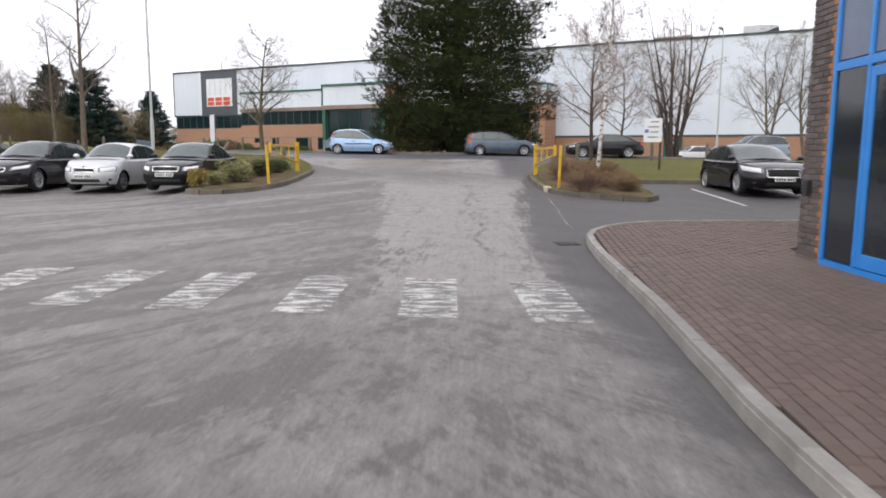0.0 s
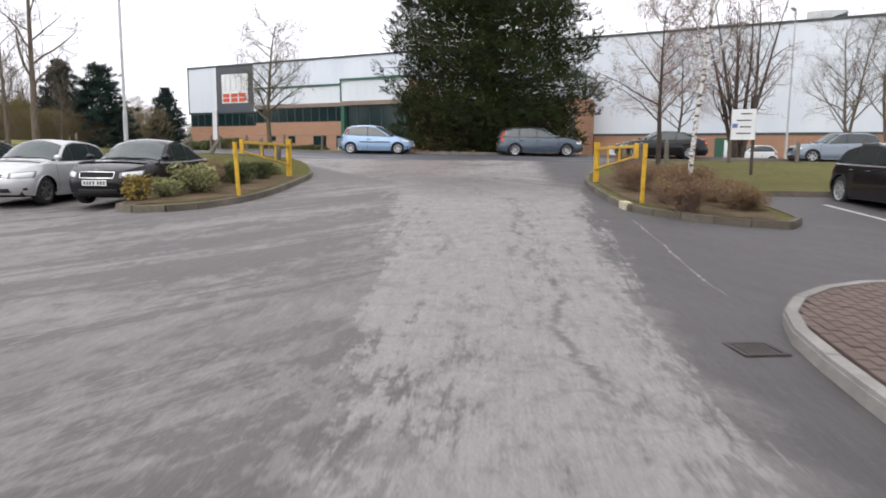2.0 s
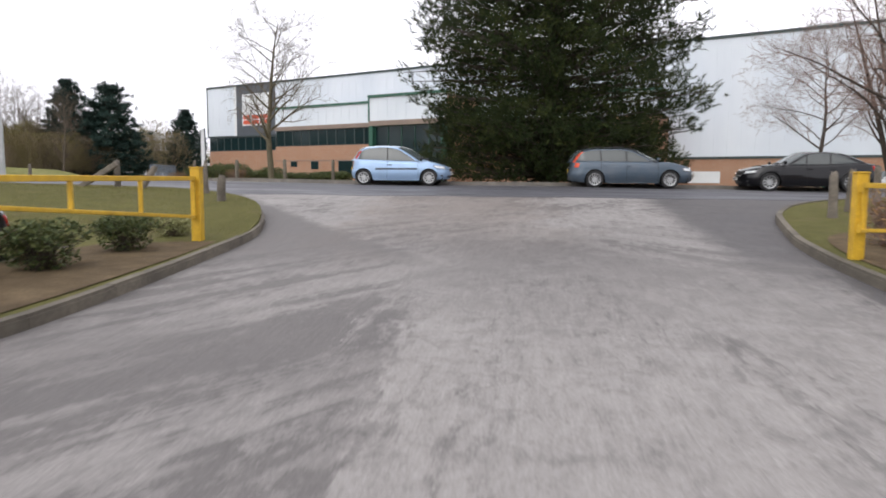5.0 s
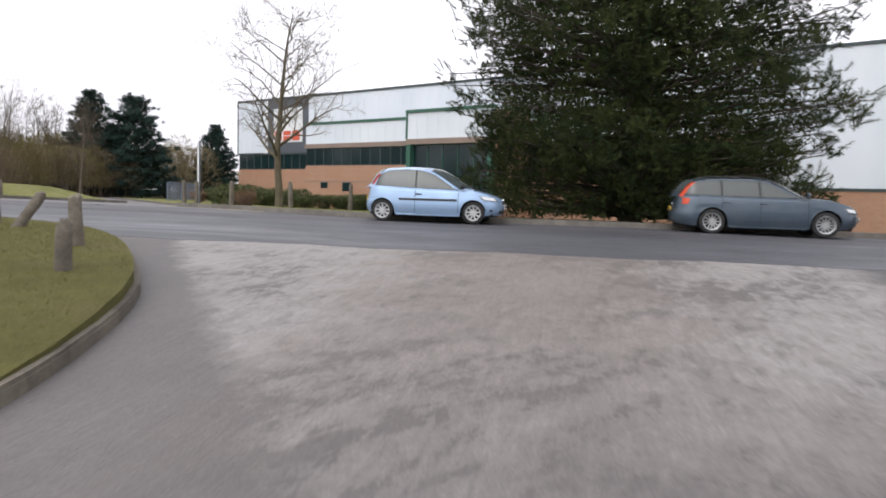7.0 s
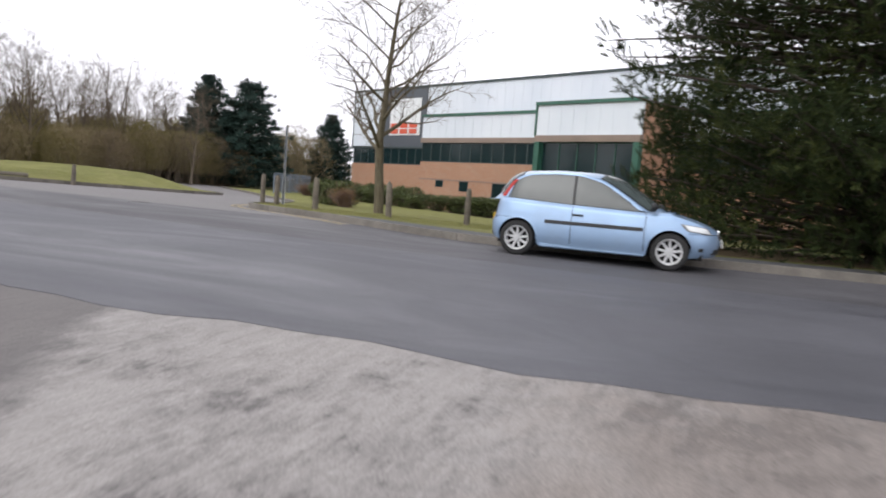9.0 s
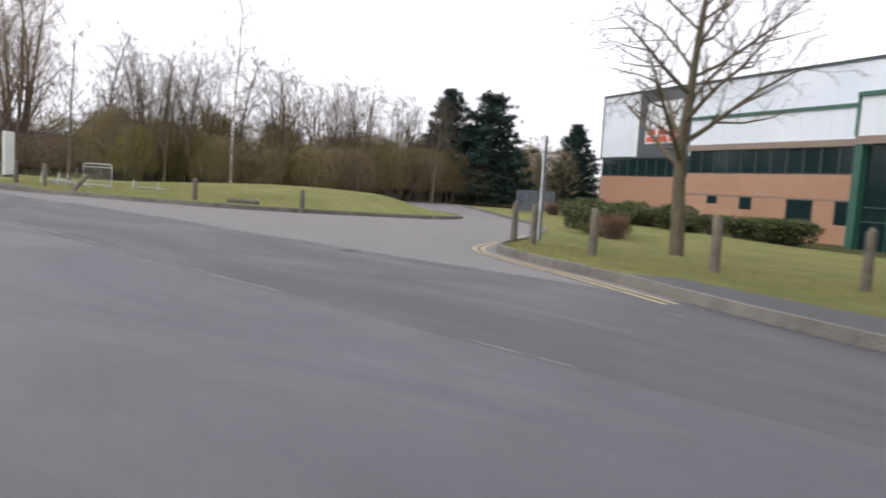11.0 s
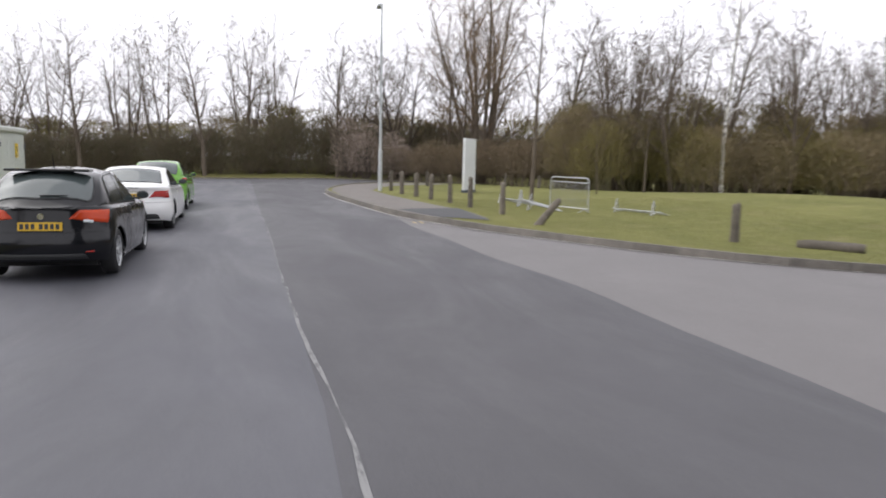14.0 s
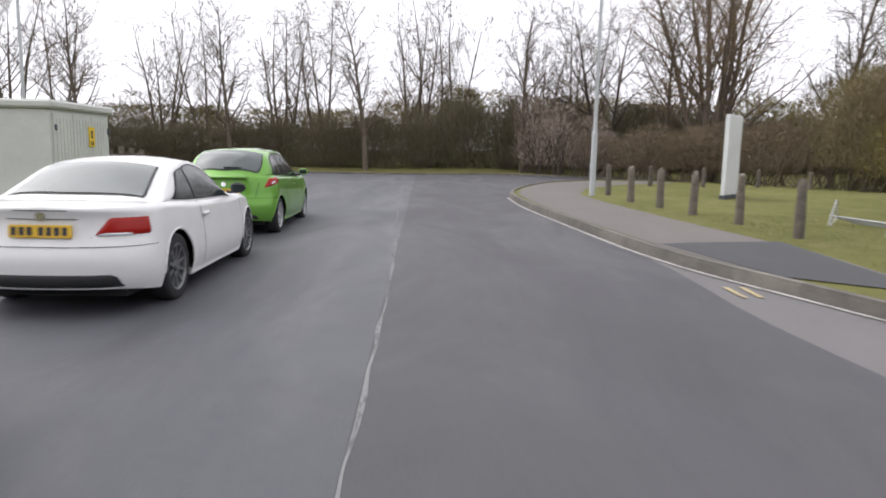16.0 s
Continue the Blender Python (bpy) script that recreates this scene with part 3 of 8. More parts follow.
ISLAND_W = [(-6.95, 18.75), (-6.45, 18.38), (-5.85, 18.45), (-5.33, 19.1), (-4.98, 20.2), (-4.84, 21.6), (-4.88, 23.7), (-5.04, 26.3), (-5.4, 28.0), (-6.12, 29.85), (-7.25, 31.55), (-8.7, 33.3), (-10.3, 34.75),
            (-12.1, 35.65), (-14.0, 36.15), (-20, 36.45), (-36, 36.6), (-50, 36.6), (-53.5, 35.8), (-56.5, 33.0), (-57.5, 29.0), (-57.7, 25.5)]
ISLAND_W_BACK = [(-57.7, 2.0), (-42.0, 2.0), (-42.0, 25.4), (-7.1, 25.4)]
ISLAND_E = [(5.75, 22.6), (5.7, 19.6), (5.5, 17.7), (5.05, 17.25), (4.4, 17.6), (3.75, 18.15), (3.2, 18.95), (2.98, 19.8), (2.95, 21.5), (3.03, 24.2), (3.3, 26.4), (3.75, 28.3), (4.4, 30.4), (5.6, 32.4),
            (7.3, 33.8), (9.6, 34.55), (14, 34.75), (45, 34.9)]
ISLAND_E_BACK = [(45, 22.6)]
PAVING = [(1.6, -8.0), (1.76, 2.0), (1.9, 4.4), (2.06, 6.2), (2.2, 8.4), (2.33, 10.3), (2.52, 11.3), (3.0, 12.1), (3.75, 12.65), (4.75, 12.85), (6.5, 12.95), (9.0, 13.0), (30, 13.0)]
PAVING_BACK = [(30, -8.0)]
VERGE_W = [(-66, 57), (-61.5, 50.0), (-57.5, 47.0), (-54.2, 45.3), (-51.3, 44.2), (-49.0, 43.75), (-46, 43.75), (-42, 44.05), (-38.5, 44.4), (-36.1, 45.0), (-33.6, 46.0), (-30.4, 48.1), (-28.4, 50.6), (-27.4, 54.0),
           (-27.2, 58.0), (-27.8, 61.4), (-29.6, 64.6), (-32.6, 67.4), (-37.0, 70.2), (-46, 76), (-62, 88)]
VERGE_W_BACK = [(-75, 92), (-80, 75)]
VERGE_N = [(-44, 84), (-34, 74.5), (-27, 67.0), (-22, 60.0), (-19.2, 55.0), (-17.6, 51.5), (-16.7, 49.0), (-15.7, 47.3), (-14.0, 46.1), (-12.2, 45.1), (-10.3, 44.0), (-8.4, 43.1), (-6.4, 42.75), (-3, 42.85), (4, 43.35), (14, 43.8), (45, 45.2)]
VERGE_N_BACK = [(45, 52), (4, 58), (-8, 65), (-20, 74), (-36, 88)]


def loop(front, back, step=0.9):
    return smooth_line(front, step) + back


draped("car_park_tarmac", [(-42, -25), (34, -25), (34, 36), (-20, 36.9), (-42, 26)], 0.0, M["worn"], "worn grey tarmac with pale scoured patches", "tarmac", cell=1.0)
draped("side_road", [(-60, 43), (-6, 43), (-6, 46), (-14, 49), (-18, 57), (-26, 68), (-43, 85), (-52, 90), (-60, 90)], 0.0, M["old_road"], "old pale grey tarmac of the side road", "road")
MAIN_N = [(x, 44.2 + 0.35 * math.exp(-((x + 26) / 5) ** 2) + 0.05 * math.sin(x * 1.3)) for x in np.arange(-50, -9.9, 0.8)]
MAIN_S = [(x, 34.62 + 0.10 * math.sin(x * 1.7) + 0.05 * math.sin(x * 4.1)) for x in np.arange(9.0, -10.6, -0.6)]
draped("main_road", [(-66.5, -20), (-66.5, 75), (-63, 62), (-54, 44.6)] + MAIN_N + [(-8, 44.3), (46, 45.6), (46, 34.7)] + MAIN_S + [(-14, 35.6), (-50, 36.2), (-54, 33), (-55, -20)], 0.006, M["road"],
       "smooth dark tarmac road, damp in long patches", "road", cell=1.0, lip=0.02)


def mound_w(x, y):
    rim = 99.0
    for (ax, ay), (bx, by) in zip(VERGE_W, VERGE_W[1:]):
        dx, dy = bx - ax, by - ay
        t = min(1.0, max(0.0, ((x - ax) * dx + (y - ay) * dy) / (dx * dx + dy * dy)))
        rim = min(rim, math.hypot(x - ax - t * dx, y - ay - t * dy))
    return 0.85 * math.exp(-((x + 38) ** 2 / 170 + (y - 62) ** 2 / 55)) * ease(0.25, 4.5, rim)


def mound_s(x, y):
    return 0.55 * math.exp(-((x + 16) ** 2 / 70 + (y - 30) ** 2 / 9))


island_w = loop(ISLAND_W, ISLAND_W_BACK)
island_e = loop(ISLAND_E, ISLAND_E_BACK)
paving = loop(PAVING, PAVING_BACK, 0.5)
verge_w = loop(VERGE_W, VERGE_W_BACK)
verge_n = loop(VERGE_N, VERGE_N_BACK)
draped("verge_grass", island_w, 0.11, M["dull_grass"], "mown grass verge beside the car park drive", "grass", cell=1.0, lip=0.2, crown=mound_s)
draped("verge_grass", island_e, 0.11, M["dull_grass"], "mown grass verge behind a planting bed", "grass", lip=0.2)
draped("verge_grass", verge_w, 0.11, M["grass"], "wide mown lawn in front of the thicket", "grass", cell=1.0, lip=0.2, crown=mound_w)
draped("verge_grass", verge_n, 0.11, M["grass"], "mown grass strip before the office block", "grass", cell=1.0, lip=0.2)
draped("planting_bed", smooth_line([(-6.85, 18.85), (-6.2, 18.8), (-5.4, 19.6), (-5.1, 20.8), (-5.02, 23), (-5.18, 26.0), (-5.8, 27.0), (-6.6, 25.2), (-7.2, 23)], 0.5, True), 0.122, M["soil"], "bare brown soil of a planting bed", "soil", cell=1.0)
draped("planting_bed", smooth_line([(5.0, 17.5), (4.0, 18.3), (3.3, 19.6), (3.2, 22), (3.4, 25.5), (4.3, 27.5), (6.2, 26.8), (6.6, 24.5), (5.55, 22.0), (5.45, 19.0)], 0.5, True), 0.122, M["soil"], "bare brown soil under heath shrubs", "soil", cell=1.0)
draped("planting_bed", smooth_line([(-5, 44.6), (0, 44.9), (6, 45.2), (7.5, 47.5), (5, 52), (-1, 53), (-5.5, 50), (-6.2, 46.5)], 0.8, True), 0.122, M["soil"], "needle-strewn brown soil under the conifer", "soil")
draped("footway", [(-36.6, 45.0), (-36.2, 46.4), (-38.4, 46.55), (-42, 46.1), (-46, 45.75), (-49, 45.7), (-52, 46.6), (-56, 48.9), (-61, 53), (-62.2, 52.2), (-58, 47.6), (-54.3, 45.45), (-51.3, 44.35), (-49.0, 43.92), (-46, 43.92), (-42, 44.2), (-38.5, 44.56)], 0.118, M["footway"], "pale brown tarmac footway along the kerb", "footway", cell=1.0)
draped("footway", [(-36.4, 45.05), (-35.6, 46.25), (-39.4, 46.6), (-38.9, 44.6)], 0.124, M["patch"], "fresh dark tarmac patch in the footway", "footway", cell=1.0)
draped("footway", [(-12.3, 45.25), (-10.5, 44.25), (-8.4, 43.3), (-6.4, 42.93), (-3, 43.0), (4, 43.5), (14, 43.95), (45, 45.35), (45, 46.6), (14, 45.2), (4, 44.7), (-3, 44.2), (-7, 44.1), (-9.6, 44.9), (-11.6, 45.9)], 0.118, M["patch"], "dark grey tarmac footway along the kerb", "footway")
draped("hedge_bank", [(-66.4, -25), (-66.4, 80), (-80, 100), (-100, 100), (-100, -25)], 0.10, M["dull_grass"], "rough grass bank under the hedge", "bank", cell=3.0, lip=0.15, crown=lambda x, y: 1.2 * ease(68, 84, -x))

# kerbs: stones end to end


def kerb_run(front, label, stone, step=0.915, width=0.125, height=0.12, closed=False):
    """A run of concrete kerb stones along a plan line, each stone a piece of its own."""
    top = thing("kerb", pose(0, 0, 0), label, "kerb", kind="structure")
    pts = smooth_line(front, step)
    rnd = random.Random(len(pts))
    bm = box(bmesh.new(), -0.5, 0.5, -0.5, 0.5, -0.5, 0.5)
    bmesh.ops.bevel(bm, geom=[e for e in bm.edges if all(v.co.z > 0.4 for v in e.verts) and abs(e.verts[0].co.y - e.verts[1].co.y) < 0.1], offset=0.1, segments=2, affect="EDGES")
    me = mesh_of(bm, "kerb_stone", 50)
    me.materials.append(stone)
    for (ax, ay), (bx, by) in zip(pts, pts[1:]):
        za, zb = land(ax, ay), land(bx, by)
        d = Vector((bx - ax, by - ay, zb - za))
        mid = Vector(((ax + bx) / 2, (ay + by) / 2, (za + zb) / 2))
        turn = math.degrees(math.atan2(d.y, d.x))
        tilt = -math.degrees(math.atan2(d.z, math.hypot(d.x, d.y)))
        h = height + 0.2
        ob = part("kerb_stone", me, None, top)
        ob.matrix_basis = pose(mid.x, mid.y, mid.z + height - h / 2 + rnd.uniform(-0.003, 0.003), rnd.uniform(-.6, .6), tilt, turn) @ Matrix.Diagonal((d.length - 0.003, width, h, 1))
    return top


kerb_run(ISLAND_W, "mossy concrete kerb round the grass verge", M["kerb_dirty"], step=0.61, height=0.128)
kerb_run(ISLAND_E, "mossy concrete kerb round the planting bed", M["kerb_dirty"], step=0.61, height=0.128)
kerb_run([(5.75, 22.6), (14, 22.6), (34, 22.6)], "concrete kerb behind the parking bays", M["kerb_dirty"], height=0.13)
kerb_run([(-7.0, 18.9), (-7.1, 20), (-7.1, 25.3)], "concrete kerb beside the planting bed", M["kerb_dirty"], height=0.13)
kerb_run([(-7.6, 25.35), (-20, 25.4), (-41.8, 25.4)], "concrete kerb behind the parked cars", M["kerb_dirty"], height=0.13)
kerb_run(PAVING, "pale concrete kerb round the block paving", M["kerb_pale"], step=0.61, width=0.125, height=0.128)
kerb_run(VERGE_W, "weathered concrete kerb round the lawn", M["kerb"], height=0.15)
kerb_run(VERGE_N, "weathered concrete kerb along the road", M["kerb"], height=0.15)
kerb_run([(-66.4, -20), (-66.4, 20), (-66.4, 75)], "concrete kerb along the cross road", M["kerb"], height=0.1)
kb = thing("painted_kerb_stone", stand(2.99, 19.75, 92), "kerb stone painted pale yellow beside the gate", "kerb")
part("stone", boxes((-0.24, 0.24, -0.075, 0.075, -0.05, 0.15), bevel=0.015), M["cream"], kb)


# road markings, gullies and covers
def painted(name, outline, material, label, rise=0.004, cell=1.0, category="road marking"):
    return draped(name, outline, rise, material, label, category, cell=cell)


for k in range(8):
    x, y0 = 1.14 - 1.175 * k, 5.78 + 0.135 * k
    rnd = random.Random(40 + k)
    near = [(x + 0.26 * s + rnd.uniform(-.02, .02), y0 + rnd.uniform(-.04, .04)) for s in (-1, -.5, 0, .5, 1)]
    far = [(x + 0.29 * s + rnd.uniform(-.02, .02) - 0.02, y0 + 1.95 + rnd.uniform(-.05, .05)) for s in (1, .5, 0, -.5, -1)]
    painted("zebra_stripe", near + far, M["zebra"], "worn white painted stripe of a zebra crossing")
for x0 in (7.42, 10.0, 12.6, 15.2):
    painted("bay_line", [(x0 - .05 - .1, 16.6), (x0 + .05 - .1, 16.6), (x0 + .05 + .08, 20.9), (x0 - .05 + .08, 20.9)], M["line_white"], "faded white line between parking bays")
rnd = random.Random(7)


def ribbon(line, w, jitter, along_y=0):
    pts = smooth_line(line, 0.5)
    a, b = [], []
    for x, y in pts:
        k = w * (1 + rnd.uniform(-jitter, jitter))
        j = rnd.uniform(-jitter, jitter) * w
        a.append((x + along_y * (j - k / 2), y + (1 - along_y) * (j - k / 2)))
        b.append((x + along_y * (j + k / 2), y + (1 - along_y) * (j + k / 2)))
    return a + b[::-1]


painted("road_joint", ribbon([(-10.3, 40.25), (-14.7, 40.42), (-22.3, 40.87), (-26.8, 40.8), (-33.7, 40.82), (-36.8, 40.82), (-46, 40.6), (-56, 40.4)], 0.030, 0.6), M["seam"], "pale worn joint down the middle of the road", .010)


painted("pale_crack", ribbon([(2.76, 18.0), (2.71, 17.0), (2.68, 16.2), (2.62, 15.4), (2.52, 14.3), (2.44, 13.3), (2.43, 12.5)], 0.026, 0.7, 1), M["crack"], "pale ragged crack line in the tarmac", .005)


def offset_line(line, d):
    out = []
    pts = smooth_line(line, 0.45)
    for k, (x, y) in enumerate(pts):
        a, b = pts[max(0, k - 1)], pts[min(len(pts) - 1, k + 1)]
        t = Vector((b[0] - a[0], b[1] - a[1])).normalized()
        out.append((x - t.y * d, y + t.x * d))
    return out


painted("edge_line", offset_line(VERGE_W[5:13], -.09) + offset_line(VERGE_W[5:13], -.16)[::-1], M["edge_paint"], "pale faded line beside the kerb", .010)
YEL = [(-19.2, 55.0), (-17.6, 51.5), (-16.7, 49.0), (-15.7, 47.3), (-14.0, 46.1), (-12.2, 45.1), (-10.3, 44.0)]
for d in (-0.30, -0.48):
    a, b = offset_line(YEL, d), offset_line(YEL, d - 0.075)
    painted("double_yellow_line", a + b[::-1], M["line_yellow"], "faded double yellow line beside the kerb", .010)
for x, y, r in ((-36.15, 44.62, 5), (-36.15, 44.45, 5)):
    painted("road_mark", [(x - .25, y - .04), (x + .25, y - .06), (x + .25, y + .0), (x - .25, y + .02)], M["line_yellow"], "short yellow spray mark on the road", .011)
for x, y in ((-12.2, 43.6), (-11.7, 43.35), (-10.6, 43.15)):
    painted("road_mark", [(x - .11, y - .03), (x + .11, y - .06), (x + .12, y), (x - .10, y + .03)], M["seam"], "short white dash of a give-way line", .010)


def gully(x, y, rz, w=0.45, d=0.45):
    g = thing("drain_gully", stand(x, y, rz, 0.004), "rusty cast-iron drain grating in the tarmac", "drain")
    part("surround", boxes((-w / 2 - .04, w / 2 + .04, -d / 2 - .04, -d / 2, -.03, .006), (-w / 2 - .04, w / 2 + .04, d / 2, d / 2 + .04, -.03, .006), (-w / 2 - .04, -w / 2, -d / 2, d / 2, -.03, .006), (w / 2, w / 2 + .04, -d / 2, d / 2, -.03, .006)), M["iron"], g)
    for k in range(7):
        xx = -w / 2 + 0.03 + k * (w - .06) / 6
        part("bar", boxes((xx - .013, xx + .013, -d / 2, d / 2, -.02, .004)), M["iron"], g)
    part("pit", boxes((-w / 2, w / 2, -d / 2, d / 2, -.05, -.022)), M["arch"], g)
    return g


gully(2.02, 10.75, 8, 0.27, 0.27)
mh = thing("manhole_cover", stand(-16.68, 43.96, 38, 0.006), "square cast-iron manhole cover with pale rim", "manhole cover")
part("frame", boxes((-.27, .27, -.22, -.185, -.02, .007), (-.27, .27, .185, .22, -.02, .007), (-.27, -.235, -.185, .185, -.02, .007), (.235, .27, -.185, .185, -.02, .007)), M["seam"], mh)
part("lid", boxes((-.232, .232, -.182, .182, -.02, .004)), M["iron"], mh)
part("lifting_slot", boxes((-.05, .05, -.012, .012, .004, .008)), M["arch"], mh)

# ---- cars ----
PLATE_BAR = mesh_of(boxes((-.001, .001, -.022, .022, -.036, .036)), "bar")
PLATE_BAR.materials.append(M["black_bar"])


def car(label, m, L, W, wb, fo, paint, deck, roof, dlo, pillars=(), wheel=0.31, rim=None, spokes=7, nose=None, tail=None, sill=0.20, head=None, tails=None, reverse=None, lamp="lamp_red", high_lamp=None,
        grille=None, plate_rear=0.62, plate_front=None, handles=(), strip=False, rails=False, spoiler=False, aerial=False, wiper=True, boot=False, low=1.0, tumble=.40, mirror_black=False, reflector=False, bow=.26):
    """A parked car, front towards +x. deck: shoulder height, roof: centre line, both from tail (0) to nose (1).
    dlo: the side glass as (rear low, rear high, front low, front high); pillars cut it into panes."""
    rim = rim or M["alloy"]
    top = thing("car", m, label, "car", "parked cars")
    top.scale = (1, 1, low)
    xf = L / 2 - fo
    axles = (xf, xf - wb)
    arch_r = wheel + 0.05
    nose = nose or ((.15, .16), (.30, .03), (.45, .0), (.58, .015), (.70, .07), (.85, .16))
    tail = tail or ((.15, .12), (.30, .03), (.48, .0), (.58, .02), (.66, .06), (.95, .10), (1.1, .14))
    RN, RT = .72, .54

    def at(pts, u):
        return float(np.interp(u, [p[0] for p in pts], [p[1] for p in pts]))

    # smoothed side profiles
    us = np.linspace(-.1, 1.1, 481)
    ker = np.exp(-.5 * (np.arange(-24, 25) / 7.0) ** 2)
    ker /= ker.sum()

    def smoothed(vals):
        return np.convolve(np.pad(vals, 24, mode="edge"), ker, "valid")

    dk = smoothed(np.interp(us, [p[0] for p in deck], [p[1] for p in deck]))
    raw = np.interp(us, [p[0] for p in roof], [p[1] for p in roof])
    (ua, za), (ub, zb_) = roof[0], roof[1]
    raw = np.where(us < ua, za + (us - ua) * (zb_ - za) / (ub - ua), raw)
    (ua, za), (ub, zb_) = roof[-1], roof[-2]
    raw = np.where(us > ua, za + (us - ua) * (zb_ - za) / (ub - ua), raw)
    rf = smoothed(raw)
    hi = float(rf.max())

    def z_top(x):
        return float(np.interp(x / L + .5, us, dk))

    def z_roof(x):
        return float(np.interp(x / L + .5, us, rf))

    def z_low(x):
        base = sill + .06 * ease(-L / 2 + .5, -L / 2, x) + .03 * ease(L / 2 - .5, L / 2, x)
        for a in axles:
            if abs(x - a) < arch_r:
                base = max(base, wheel + math.sqrt(max(0, arch_r ** 2 - (x - a) ** 2)))
        return base

    def side_in(x, z):
        """How far the flank lies in from the widest line."""
        zt = z_top(x)
        r = zt - z
        return .055 * ease(.40, .16, z) + .018 * ease(.50, .72, z) + .035 * ease(.24, 0, r) + .045 * ease(.06, 0, r) ** 2

    def ring_at(k, z):
        """Plan point at station k (tail -1..0, flank 0..1, nose 1..2) and height z."""
        xt, xn = -L / 2 + at(tail, z), L / 2 - at(nose, z)
        if k <= 0:
            q, x0, n = -k, xt + RT, 2.5
            a = q * math.pi / 2
            x, wy = x0 - RT * math.sin(a) ** (2 / n), max(0, math.cos(a)) ** (2 / n)
        elif k >= 1:
            a = (k - 1) * math.pi / 2
            n = 2.25
            x, wy = xn - RN + RN * math.sin(a) ** (2 / n), max(0, math.cos(a)) ** (2 / n)
        else:
            x, wy = xt + RT + (xn - RN - xt - RT) * k, 1.0
        bulge = 1 - .035 * (1 - min(1, (x + L / 2) / 1.6)) - .05 * max(0, (x - L * .18) / (L * .32)) ** 2
        return x, max(0.0, (W / 2 * bulge - side_in(x, z)) * wy)

    def half(x, z):
        """Half width at x and height z."""
        xt, xn = -L / 2 + at(tail, z), L / 2 - at(nose, z)
        if x <= xt or x >= xn:
            return 0.0
        wy = 1.0
        if x < xt + RT:
            wy = (1 - ((xt + RT - x) / RT) ** 2.5) ** (1 / 2.5)
        elif x > xn - RN:
            wy = (1 - ((x - xn + RN) / RN) ** 2.25) ** (1 / 2.25)
        bulge = 1 - .035 * (1 - min(1, (x + L / 2) / 1.6)) - .05 * max(0, (x - L * .18) / (L * .32)) ** 2
        return (W / 2 * bulge - side_in(x, z)) * wy

    # body shell
    x_t, x_n = -L / 2 + RT, L / 2 - RN
    flank = set(np.linspace(0, 1, 34))
    for a in axles:
        for t in np.linspace(0, math.pi, 17):
            flank.add((a + arch_r * math.cos(t) - x_t) / (x_n - x_t))
        flank |= {(a - arch_r - .004 - x_t) / (x_n - x_t), (a + arch_r + .004 - x_t) / (x_n - x_t)}
    ks = [-1 + j / 14 for j in range(14)] + sorted(k for k in flank if 0 <= k <= 1) + [1 + (j + 1) / 16 for j in range(16)]
    VS = (0, .08, .18, .30, .42, .54, .66, .76, .84, .90, .945, .975, 1.0)
    bm = bmesh.new()
    rows = []
    for k in ks:
        xr = ring_at(k, .5)[0]
        zt, zl = z_top(xr), z_low(xr)
        col = []
        for v in VS:
            z = zl + (zt - zl) * v
            x, y = ring_at(k, z)
            if 0 < k < 1:
                x = xr
                y = half(xr, z)
            col.append((x, y, z))
        ex, ey, ez = col[-1]
        for c in (.97, .90, .76, .55, .28, 0):
            col.append((ex, ey * c, ez + .035 * (1 - c * c) * min(1, ey / .45)))
        rows.append([bm.verts.new(p) for p in col] + [bm.verts.new((x, -y, z)) for x, y, z in col[-2::-1]])
    for a, b in zip(rows, rows[1:]):
        for k in range(len(a) - 1):
            bm.faces.new((a[k], b[k], b[k + 1], a[k + 1]))
    bmesh.ops.remove_doubles(bm, verts=bm.verts, dist=.0015)
    part("body", bm, paint, top, smooth=48)

    # cabin
    def cab(x):
        zb = z_top(x) - .012
        ze = max(zb, min(z_roof(x + bow), z_roof(x - bow * .7)) - .05)
        w0 = max(.3, half(max(-L / 2 + .16, x), z_top(x) - .004) - .004)
        return zb, ze, w0, max(.25, w0 - tumble * (ze - zb))

    def side_pt(x, z):
        zb, ze, w0, w1 = cab(x)
        v = min(1, max(0, (z - zb) / max(.03, ze - zb)))
        return w0 + (w1 - w0) * v + .014 * math.sin(math.pi * v)

    def roof_pt(x, t):
        zb, ze, w0, w1 = cab(x)
        zc = max(zb, z_roof(x))
        return Vector((x, t * w1, ze + (zc - ze) * (1 - abs(t) ** 2.3)))

    r0, r1 = roof[0][0] - .02, roof[-1][0] + .03
    gx = [(-.5 + r0 + (r1 - r0) * k / 56) * L for k in range(57)]
    bm = bmesh.new()
    rows = []
    for x in gx:
        zb, ze, w0, w1 = cab(x)
        col = [(x, side_pt(x, zb + (ze - zb) * v), zb + (ze - zb) * v) for v in (0, .25, .5, .75, .93)]
        col += [(x, (w1 * .993), ze + .004)] + [tuple(roof_pt(x, t)) for t in (.965, .9, .76, .56, .3, 0)]
        rows.append([bm.verts.new(p) for p in col] + [bm.verts.new((x, -y, z)) for x, y, z in col[-2::-1]])
    for a, b in zip(rows, rows[1:]):
        for k in range(len(a) - 1):
            bm.faces.new((a[k], b[k], b[k + 1], a[k + 1]))
    part("roof", bm, paint, top, smooth=55)

